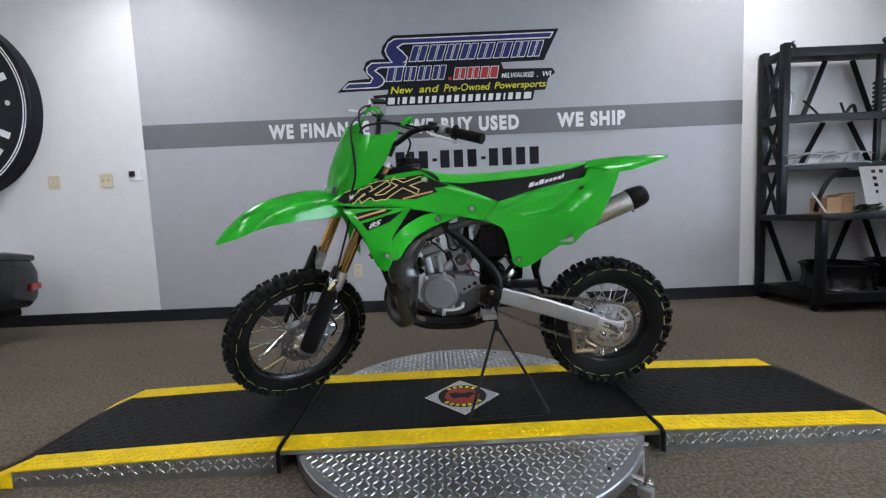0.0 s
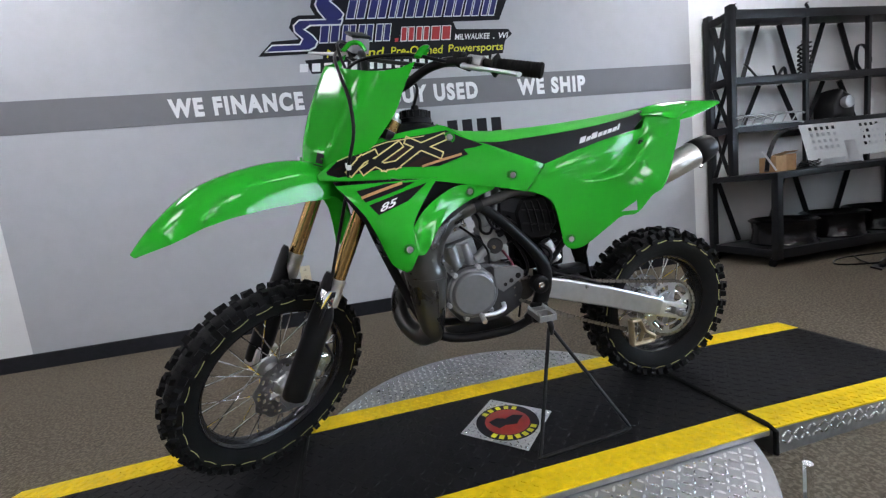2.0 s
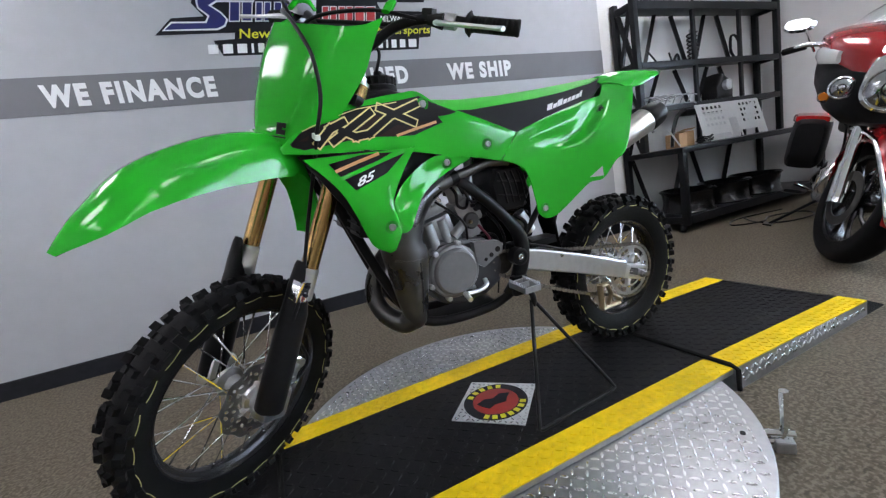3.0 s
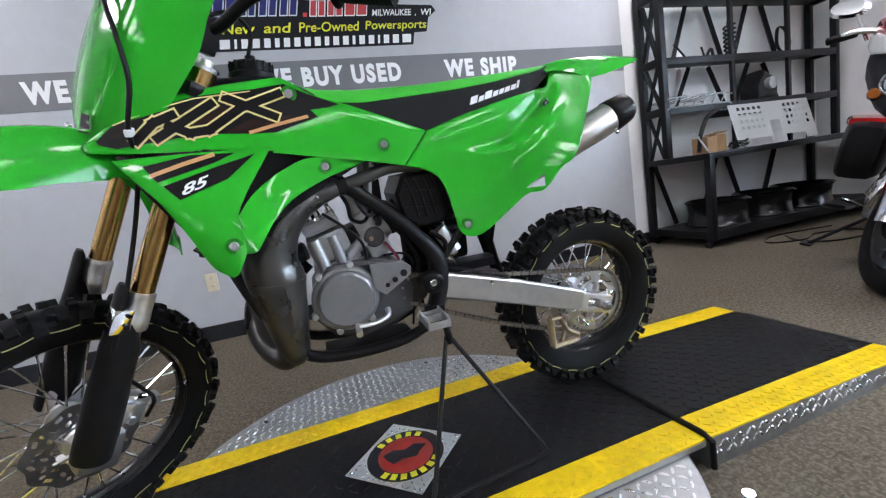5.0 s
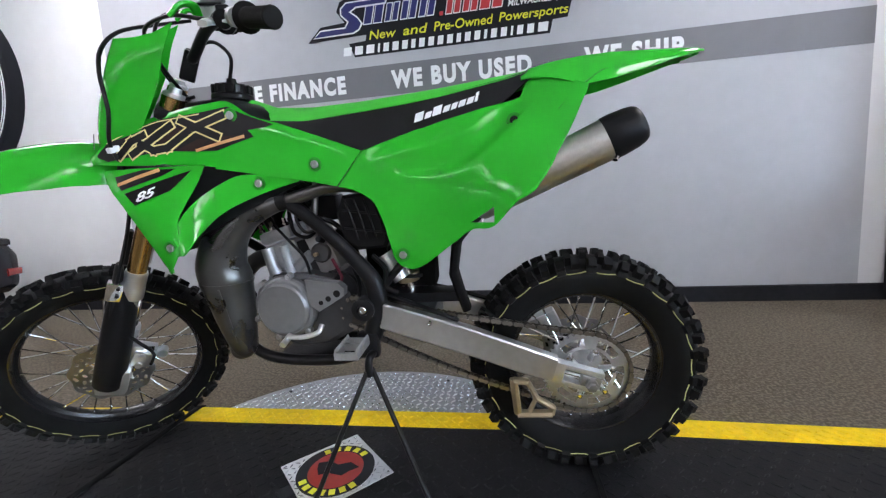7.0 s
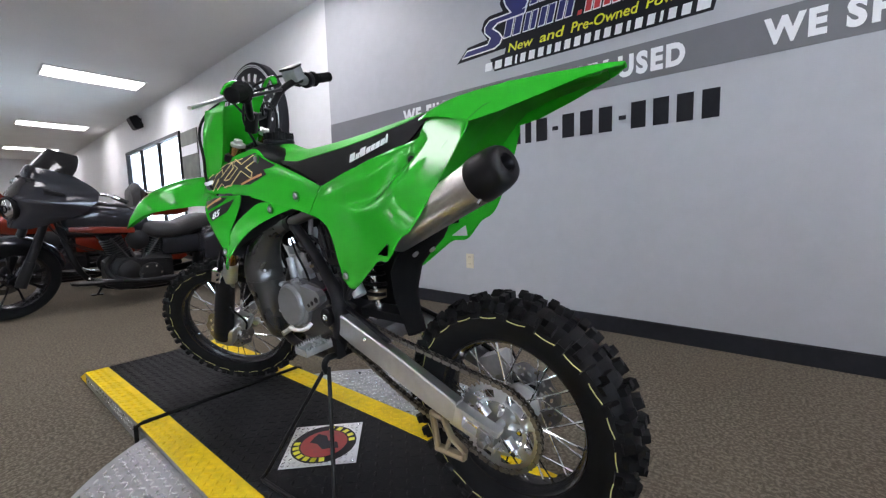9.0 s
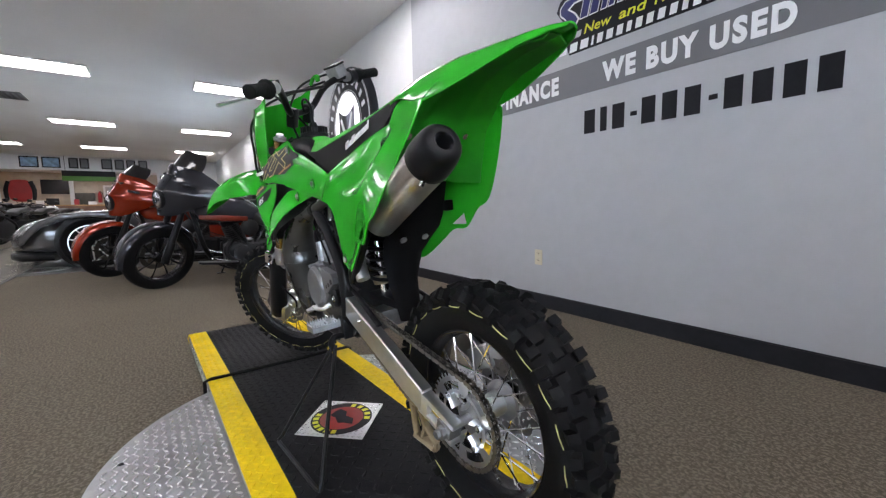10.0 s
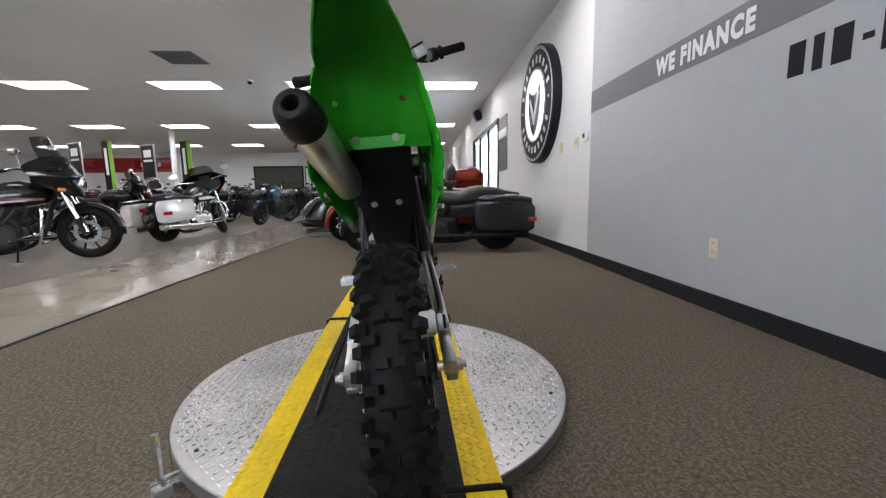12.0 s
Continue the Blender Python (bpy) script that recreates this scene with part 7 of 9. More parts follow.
def lamp_unit(t, name, at, r, aim=(1, 0, 0), glass="lamp_bowl", ring="chrome"):
    m = Matrix.Translation(at) @ Vector(aim).to_track_quat("Z", "Y").to_matrix().to_4x4()
    part(name + "_ring", lathed([(r * 0.9, -0.05), (r * 1.08, -0.01), (r * 1.1, 0.008), (r * 0.98, 0.014), (r * 0.96, 0.004)], 28, m), M[ring], t, "", 40)
    part(name, lathed([(r * 0.95, 0.003), (r * 0.8, 0.014), (r * 0.4, 0.024), (0.0, 0.027)], 28, m), M[glass], t, "clear lamp lens" if glass == "lamp_bowl" else "", 50)
    part(name + "_cell", lathed([(r * 0.35, 0.022), (r * 0.36, 0.029), (r * 0.30, 0.029), (r * 0.29, 0.022)], 20, m), M["text_dark"], t, "", 40)


def cruiser(name, label, place, paint, rim="rim_black", metal="dark_engine", trim="plastic_black", shield="smoke_glass", shield_h=0.16, trunk=False, fairing="wing", bags=None, lean=-8, steer=0, accent=None, backrest=False, bars=False, guard=True, spread=0.0, mirrors=True):
    """A large touring motorcycle, its front towards +x, leaning on its side stand."""
    t = thing(name, label, "motorcycle", place @ pose(0, 0, 0, lean * -1.0 * -1.0, 0, 0))
    P = M[paint]
    RF, RR, XF, XR = 0.325, 0.315, 0.82, -0.80
    road_wheel(t, "front", XF, RF, 0.125, rim)
    road_wheel(t, "rear", XR, RR, 0.17, rim, rim_f=0.62)
    part("front_fender", arch(RF + 0.035, 0.082, 0.004, -8, 172, drop=0.5), P, t, "", 50, Matrix.Translation((XF, 0, RF)))
    part("rear_fender", arch(RR + 0.045, 0.105, 0.004, 20, 190, drop=0.4), P, t, "", 50, Matrix.Translation((XR, 0, RR)))
    for s in (-1, 1):
        part("fork_leg", tubed([(XF + 0.0, s * 0.105, RF), (XF - 0.10, s * 0.105, 0.58), (XF - 0.22, s * 0.105, 0.93)], [0.032, 0.030, 0.024], 14), M[metal if metal != "dark_engine" else trim], t, "", 45)
        part("fork_slider", tubed([(XF, s * 0.105, RF - 0.03), (XF - 0.07, s * 0.105, RF + 0.17)], 0.036, 14), M[metal if metal != "dark_engine" else "frame_black"], t, "", 45)
    # engine: two finned cylinders in a vee over a case
    part("crankcase", hull([(-0.28, 0.10, 0.16, 0.42, 0.5), (-0.22, 0.14, 0.13, 0.46, 0.5), (0.15, 0.14, 0.13, 0.46, 0.5), (0.24, 0.10, 0.18, 0.40, 0.5)]), M[metal], t, "", 40)
    part("primary_cover", hull([(-0.34, 0.03, 0.20, 0.38, 0.6, -0.16), (-0.28, 0.035, 0.17, 0.42, 0.6, -0.165), (0.12, 0.035, 0.15, 0.40, 0.6, -0.165), (0.20, 0.03, 0.19, 0.36, 0.6, -0.16)]), M[metal], t, "", 40)
    part("timing_cover", lathed([(0.085, 0), (0.085, 0.03), (0.06, 0.045), (0, 0.048)], 28, pose(0.08, 0.13, 0.33, -90)), M[metal], t, "", 40)
    for tilt, x in ((-22, -0.10), (22, 0.10)):
        cm = Matrix.Translation((x, 0, 0.42)) @ pose(0, 0, 0, 0, tilt, 0)
        bm = bmesh.new()
        prof = [(0.066, 0.0)]
        for k in range(9):
            prof += [(0.066, 0.019 + 0.022 * k), (0.086, 0.020 + 0.022 * k), (0.086, 0.030 + 0.022 * k), (0.066, 0.031 + 0.022 * k)]
        lathe(bm, prof + [(0.066, 0.22)], 20, cm)
        part("cylinder", bm, M[metal], t, "finned cylinder", 40)
        part("rocker_cover", boxed(-0.075, 0.075, -0.07, 0.07, 0.215, 0.29, bevel=0.02), M["chrome" if metal != "dark_engine" else "dark_engine"], t, "", 40, cm)
    # pushrod tubes, cover bolts and cables that catch the light
    for s in (-1, 1):
        for x in (-0.045, -0.02, 0.02, 0.045):
            part("pushrod_tube", tubed([(x * 1.2, s * 0.112, 0.42), (x * 4.2, s * 0.100, 0.62)], 0.0085, 8), M["chrome" if metal != "dark_engine" else "engine_grey"], t, "", 50)
        for k in range(6):
            a = radians(60 * k)
            part("cover_bolt", lathed([(0.009, 0), (0.008, 0.006)], 8, pose(-0.08 + 0.075 * math.cos(a), s * 0.196, 0.29 + 0.075 * math.sin(a), 90 if s < 0 else -90)), M["chrome"], t, "", 30)
        part("clutch_cover", lathed([(0.095, 0), (0.095, 0.018), (0.08, 0.026), (0, 0.030)], 28, pose(-0.08, s * 0.170, 0.29, 90 if s < 0 else -90)), M[metal], t, "", 40)
        part("brake_line", tubed([(0.60, s * 0.10, 0.96), (0.56, s * 0.12, 0.74), (0.40, s * 0.11, 0.56), (0.10, s * 0.13, 0.44), (-0.25, s * 0.15, 0.40)], 0.006, 6, 24), M["hose"], t, "", 50)
        part("foot_lever", tubed([(0.14, s * 0.20, 0.25), (0.34, s * 0.235, 0.30), (0.38, s * 0.28, 0.32)], 0.009, 8, 10), M["chrome"], t, "", 50)
    part("air_cleaner", lathed([(0.085, 0), (0.088, 0.03), (0.06, 0.05), (0, 0.052)], 28, pose(0.0, 0.11, 0.60, -90)), M[metal], t, "", 40)
    for s, x1, z in ((1, -1.15, 0.24), (-1, -1.15, 0.24)):
        part("exhaust", tubed([(0.16, s * 0.10, 0.48), (0.24, s * 0.15, 0.36), (0.12, s * 0.17, 0.24), (-0.35, s * 0.20, 0.22), (-0.55, s * 0.22, 0.235), (x1, s * 0.23, z)], [0.022, 0.024, 0.026, 0.030, 0.046, 0.048], 16, 40), M["chrome" if metal != "dark_engine" else "plastic_black"], t, "", 50)
        part("foot_board", hull([(0.16, 0.045, 0.25, 0.275, 0.4, s * 0.27), (0.20, 0.055, 0.25, 0.275, 0.4, s * 0.27), (0.46, 0.055, 0.27, 0.295, 0.4, s * 0.27), (0.50, 0.04, 0.28, 0.30, 0.4, s * 0.27)]), M["plastic_black"], t, "", 40)
        if guard and (bars or metal != "dark_engine"):
            part("crash_bar", tubed([(0.42, s * 0.06, 0.62), (0.46, s * 0.30, 0.60), (0.47, s * 0.36, 0.48), (0.44, s * 0.32, 0.28), (0.36, s * 0.08, 0.22)], 0.017, 12, 30), M["chrome" if metal != "dark_engine" else trim], t, "", 50)
    part("frame_downtube", tubed([(0.52, 0, 0.80), (0.38, 0, 0.30), (0.10, 0, 0.14), (-0.45, 0, 0.16), (-0.55, 0, 0.55)], 0.024, 12, 30), M["frame_black"], t, "", 50)
    # tank, seat
    part("tank", hull([(0.52, 0.05, 0.74, 0.86, 0.7), (0.45, 0.12, 0.68, 0.92, 0.65), (0.25, 0.165, 0.64, 0.95, 0.62), (0.05, 0.15, 0.64, 0.92, 0.62), (-0.10, 0.09, 0.66, 0.82, 0.65)]), P, t, "glossy fuel tank", 55)
    if accent:
        for s in (-1, 1):
            part("tank_stripe", hull([(0.46, 0.006, 0.70, 0.74, 0.7, s * 0.125), (0.25, 0.010, 0.68, 0.74, 0.7, s * 0.162), (0.02, 0.006, 0.67, 0.72, 0.7, s * 0.145)]), M[accent], t, "", 50)
    part("seat", hull([(-0.02, 0.09, 0.64, 0.78, 0.6), (-0.15, 0.15, 0.60, 0.755, 0.55), (-0.32, 0.19, 0.60, 0.74, 0.5), (-0.45, 0.17, 0.62, 0.80, 0.55), (-0.56, 0.14, 0.66, 0.82, 0.55), (-0.80, 0.12, 0.66, 0.80, 0.55), (-0.88, 0.08, 0.67, 0.76, 0.6)]), M["leather"], t, "black leather seat", 55)
    part("side_cover", hull([(-0.20, 0.13, 0.42, 0.62, 0.5), (-0.50, 0.14, 0.42, 0.64, 0.5)]), P, t, "", 40)
    # saddle bags
    for s in (-1, 1):
        bgm = M[bags or paint]
        bg = part("saddlebag", hull([(-0.48, 0.085, 0.40, 0.66, 0.45, s * (0.285 + spread)), (-0.54, 0.11, 0.32, 0.71, 0.4, s * (0.29 + spread)), (-0.90, 0.115, 0.30, 0.72, 0.4, s * (0.295 + spread)), (-1.12, 0.105, 0.29, 0.68, 0.4, s * (0.295 + spread)), (-1.19, 0.08, 0.32, 0.60, 0.5, s * (0.29 + spread))]), bgm, t, "hard saddlebag", 45)
        part("bag_lid", hull([(-0.52, 0.10, 0.665, 0.715, 0.5, s * (0.29 + spread)), (-0.60, 0.118, 0.66, 0.735, 0.5, s * (0.295 + spread)), (-0.95, 0.12, 0.66, 0.735, 0.5, s * (0.295 + spread)), (-1.14, 0.10, 0.645, 0.70, 0.5, s * (0.295 + spread))]), P, bg, "", 45)
        part("bag_latch", boxed(-0.90, -0.80, s * 0.295 + s * 0.108 - 0.012, s * 0.295 + s * 0.108 + 0.012, 0.62, 0.66, bevel=0.005), M["chrome" if metal != "dark_engine" else trim], bg, "", 35)
        if bars:
            for z in (0.30, 0.37, 0.44):
                part("bag_rail", tubed([(-0.50, s * 0.36, z + 0.03), (-0.58, s * 0.415, z), (-1.08, s * 0.415, z - 0.01), (-1.18, s * 0.36, z)], 0.010, 10, 24), M["chrome"], bg, "chrome bag rail", 50)
        part("tail_lamp", hull([(-1.10, 0.02, 0.42, 0.48, 0.6, s * 0.395), (-1.21, 0.015, 0.42, 0.47, 0.6, s * 0.36)]), M["lens_red"], t, "red tail lamp", 45)
    part("tail_light", hull([(-1.14, 0.05, 0.50, 0.58, 0.6), (-1.20, 0.04, 0.51, 0.57, 0.6)]), M["lens_red"], t, "", 45)
    if trunk:
        tk = part("trunk", hull([(-0.80, 0.20, 0.84, 1.02, 0.5), (-0.86, 0.28, 0.82, 1.10, 0.45), (-1.15, 0.29, 0.82, 1.14, 0.45), (-1.27, 0.23, 0.85, 1.06, 0.5)]), P, t, "painted rear trunk", 45)
        part("trunk_trim", tubed([(-0.86, -0.29, 0.95), (-1.18, -0.29, 0.95), (-1.285, -0.12, 0.95), (-1.285, 0.12, 0.95), (-1.18, 0.29, 0.95), (-0.86, 0.29, 0.95)], 0.008, 8, 40), M[trim], tk, "", 50)
        part("backrest", hull([(-0.72, 0.18, 0.80, 1.12, 0.5), (-0.79, 0.21, 0.80, 1.20, 0.5), (-0.85, 0.17, 0.84, 1.14, 0.5)]), M["leather"], t, "padded backrest", 50)
        for s in (-1, 1):
            part("arm_rest", hull([(-0.62, 0.045, 0.86, 0.93, 0.5, s * 0.27), (-0.85, 0.05, 0.86, 0.95, 0.5, s * 0.25)]), M["leather"], t, "", 50)
    elif backrest:
        part("sissy_bar", tubed([(-0.75, -0.11, 0.70), (-0.84, -0.11, 1.00), (-0.85, 0, 1.06), (-0.84, 0.11, 1.00), (-0.75, 0.11, 0.70)], 0.009, 10, 30), M["chrome"], t, "", 50)
        part("backrest", hull([(-0.80, 0.10, 0.88, 1.03, 0.5), (-0.84, 0.09, 0.89, 1.02, 0.5)]), M["leather"], t, "", 50)
    # fairing and shield
    hx = XF - 0.26
    if fairing == "wing":
        rows = []
        for i in range(25):
            v = i / 24
            z = 0.76 + 0.48 * v
            w = float(np.interp(v, [0, 0.10, 0.25, 0.45, 0.62, 0.75, 0.88, 1], [0.10, 0.185, 0.285, 0.365, 0.395, 0.375, 0.30, 0.20]))
            brow = 0.014 * math.exp(-((v - 0.52) / 0.07) ** 2) - 0.012 * math.exp(-((v - 0.80) / 0.06) ** 2)
            xf = hx + 0.255 - 0.04 * v - 0.20 * max(0, v - 0.5) + brow
            row = []
            for j in range(21):
                q = -1 + 2 * j / 20
                row.append((xf - 0.32 * abs(q) ** 1.9 * (w / 0.38), w * q, z - 0.035 * q * q * min(1, max(0, (v - 0.2) * 4))))
            rows.append(row)
        part("fairing", sheet(bmesh.new(), rows, 0.012, (1, 0, 0)), P, t, "glossy batwing fairing", 60)
        part("fairing_inner", hull([(hx - 0.12, 0.30, 0.86, 1.08, 0.6), (hx + 0.06, 0.22, 0.84, 1.10, 0.6)]), M["plastic_black"], t, "", 50)
        part("fairing_vent", hull([(hx + 0.075, 0.12, 1.135, 1.165, 0.6), (hx + 0.150, 0.09, 1.125, 1.15, 0.6)]), M["plastic_black"], t, "", 50)
        lamp_unit(t, "headlight", (hx + 0.245, 0, 0.905), 0.085, ring="plastic_black" if trim == "plastic_black" else "chrome")
        for s in (-1, 1):
            part("fairing_slot", hull([(hx + 0.055, 0.012, 1.055, 1.080, 0.6, s * 0.30), (hx + 0.125, 0.012, 1.060, 1.090, 0.6, s * 0.20)]), M["plastic_black"], t, "", 50)
        sx, sz = hx + 0.075, 1.235
    elif fairing == "full":
        part("fairing", hull([(hx + 0.24, 0.08, 0.90, 1.02, 0.7), (hx + 0.18, 0.18, 0.92, 1.09, 0.65), (hx + 0.06, 0.275, 0.97, 1.16, 0.6), (hx - 0.08, 0.335, 1.01, 1.20, 0.6), (hx - 0.20, 0.35, 1.05, 1.19, 0.6)]), P, t, "large glossy red fairing", 55)
        part("fairing_lower", hull([(hx + 0.235, 0.11, 0.70, 0.96, 0.7), (hx + 0.17, 0.20, 0.68, 1.00, 0.65), (hx + 0.05, 0.265, 0.72, 1.06, 0.6), (hx - 0.09, 0.325, 0.84, 1.10, 0.6), (hx - 0.18, 0.335, 0.94, 1.10, 0.6)]), M["plastic_black"], t, "black lower fairing", 55)
        part("fairing_trim", hull([(hx + 0.270, 0.108, 0.755, 0.965, 0.9), (hx + 0.250, 0.112, 0.765, 1.00, 0.9), (hx + 0.215, 0.075, 0.98, 1.075, 0.8), (hx + 0.16, 0.03, 1.06, 1.12, 0.8)]), M["chrome"], t, "chrome headlight brow", 50)
        lamp_unit(t, "headlight", (hx + 0.275, 0, 0.86), 0.098)
        for s in (-1, 1):
            lamp_unit(t, "fog_lamp", (hx + 0.205, s * 0.175, 0.87), 0.050)
            part("fairing_flash", hull([(hx + 0.13, 0.010, 0.99, 1.05, 0.6, s * 0.225), (hx + 0.0, 0.012, 1.0, 1.09, 0.6, s * 0.305), (hx - 0.12, 0.008, 1.04, 1.09, 0.6, s * 0.338)]), M["paint_white"], t, "pale flash on the fairing", 50)
            part("fender_bar", tubed([(XF - 0.22, s * 0.10, RF + 0.33), (XF + 0.05, s * 0.11, RF + 0.30), (XF + 0.30, s * 0.10, RF + 0.12), (XF + 0.38, s * 0.06, RF - 0.02), (XF + 0.36, 0, RF - 0.05)], 0.010, 10, 30), M["chrome"], t, "", 50)
        part("fender_skirt", arch(RF + 0.045, 0.10, 0.004, 12, 165, drop=0.9), P, t, "deep skirted red fender", 50, Matrix.Translation((XF, 0, RF)))
        part("fender_ornament", hull([(XF + 0.255, 0.03, RF + 0.22, RF + 0.33, 0.8), (XF + 0.28, 0.02, RF + 0.23, RF + 0.31, 0.8)]), M["chrome"], t, "", 50)
        sx, sz = hx - 0.02, 1.18
    else:
        lamp_unit(t, "headlight", (hx + 0.14, 0, 0.88), 0.09)
        part("nacelle", hull([(hx + 0.13, 0.10, 0.78, 0.98, 0.8), (hx - 0.04, 0.09, 0.80, 1.0, 0.8)]), M["chrome"], t, "", 50)
        sx, sz = hx + 0.06, 1.0
    rows = []
    for i in range(9):
        v = i / 8
        w = 0.235 * (1 - 0.45 * v ** 2.2)
        rows.append([(sx - 0.10 * v - 0.20 * (q * q) * 0.6, w * q, sz + shield_h * v - 0.03 * q * q) for q in [-1 + 2 * j / 12 for j in range(13)]])
    ws = part("windshield", sheet(bmesh.new(), rows, 0.004, (1, 0, 0)), M[shield], t, "curved windshield", 60)
    # bars, mirrors, signals
    part("handlebar", tubed([(hx - 0.30, -0.44, 1.02), (hx - 0.22, -0.36, 1.06), (hx - 0.10, -0.14, 1.05), (hx - 0.08, 0, 1.03), (hx - 0.10, 0.14, 1.05), (hx - 0.22, 0.36, 1.06), (hx - 0.30, 0.44, 1.02)], 0.013, 12, 40), M["chrome"], t, "", 50)
    for s in (-1, 1):
        part("grip", tubed([(hx - 0.31, s * 0.455, 1.015), (hx - 0.245, s * 0.375, 1.052)], 0.019, 12), M["black_rubber"], t)
        if not mirrors:
            continue
        part("mirror_stem", tubed([(hx - 0.16, s * 0.36, 1.08), (hx - 0.15, s * 0.42, 1.20)], 0.007, 8), M["chrome"], t)
        part("mirror", hull([(hx - 0.17, 0.075, 1.19, 1.27, 0.8, s * 0.46), (hx - 0.12, 0.06, 1.20, 1.26, 0.8, s * 0.46)]), M["chrome"], t, "chrome mirror", 50)
        part("turn_signal", hull([(hx + 0.10, 0.03, 0.80, 0.86, 0.9, s * 0.24), (hx + 0.16, 0.02, 0.81, 0.85, 0.9, s * 0.24)]), M["lens_amber"], t, "amber turn signal", 50)
    # turn the front end on its steering axis
    if steer:
        pivot = Vector((XF - 0.10, 0, RF))
        turned = Matrix.Translation(pivot) @ Matrix.Rotation(radians(steer), 4, Vector((-0.22, 0, 0.6)).normalized()) @ Matrix.Translation(-pivot)
        fixed = ("fairing", "fairing_lower", "fairing_trim", "fairing_flash", "headlight", "headlight_ring", "headlight_cell", "fog_lamp", "fog_lamp_ring", "fog_lamp_cell", "windshield", "turn_signal", "mirror", "mirror_stem") if fairing == "full" else ()
        moving = ("front_tyre", "front_rim", "front_hub", "front_disc", "front_fender", "fork_leg", "fork_slider", "fairing", "fairing_inner", "fairing_vent", "fairing_slot", "headlight", "headlight_ring", "headlight_cell", "windshield",
                  "handlebar", "grip", "mirror", "mirror_stem", "turn_signal", "nacelle", "fender_bar", "fender_skirt", "fender_ornament")
        for c in t.children:
            kind = c.name.split(".")[0]
            if kind in moving and kind not in fixed:
                c.matrix_basis = turned @ c.matrix_basis
    part("side_stand", tubed([(0.20, -0.16, 0.20), (0.24, -0.36, 0.012)], 0.010, 8), M["frame_black"], t)
    part("stand_foot", boxed(0.20, 0.29, -0.39, -0.34, 0.006, 0.016), M["frame_black"], t)
    return t


def on_floor(x, y, heading):
    """A pose on the floor; heading: the way the front looks, in degrees from +x."""
    return pose(x, y, 0, 0, 0, heading)


def front_at(x, y, heading):
    """The pose that puts a cruiser's front wheel on x, y."""
    a = radians(heading)
    return on_floor(x - 0.82 * math.cos(a), y - 0.82 * math.sin(a), heading)


cruiser("touring_motorcycle", "dark grey touring motorcycle with batwing fairing by the white wall", front_at(-3.68, -0.46, -90), "paint_grey", accent="stripe_red", lean=-6, steer=24, mirrors=False, shield="dark_shield", shield_h=0.14)
cruiser("touring_motorcycle", "metallic orange touring motorcycle with rear trunk", front_at(-4.98, -0.92, -90), "paint_orange", metal="dark_engine", trunk=True, lean=-6, rim="rim_black", shield="dark_shield", shield_h=0.10, steer=24, mirrors=False)
cruiser("touring_motorcycle", "red touring motorcycle with chrome headlight and clear windshield", front_at(2.19, 0.15, -160), "paint_red", rim="rim_black", metal="chrome", fairing="full", shield="clear_shield", shield_h=0.15, bags="plastic_black", lean=-14, guard=False, spread=0.06, steer=24)
cruiser("touring_motorcycle", "black touring motorcycle with chrome bars beside the tile walkway", front_at(-3.82, -3.90, 118), "paint_black", metal="dark_engine", trim="chrome", bars=True, rim="rim_black", trunk=True, shield="smoke_glass", shield_h=0.24, lean=-6, accent="paint_maroon", steer=-10)
cruiser("touring_motorcycle", "white touring motorcycle with chrome exhaust by the tile walkway", front_at(-7.17, -3.86, 173.5), "paint_black", metal="chrome", rim="rim_black", bags="paint_white", shield="smoke_glass", shield_h=0.12, lean=-6, backrest=True, accent="paint_white", steer=24)
cruiser("touring_motorcycle", "maroon touring motorcycle with smoked windshield in the back row", front_at(-6.3, -6.0, 108), "paint_maroon", metal="dark_engine", trim="chrome", rim="chrome", trunk=True, shield="smoke_glass", shield_h=0.16, lean=-6, steer=26)
cruiser("touring_motorcycle", "black touring motorcycle with low windshield in the back row", front_at(-8.3, -6.0, 112), "paint_black", metal="dark_engine", trim="chrome", rim="rim_black", shield="smoke_glass", shield_h=0.16, lean=-6, steer=26)


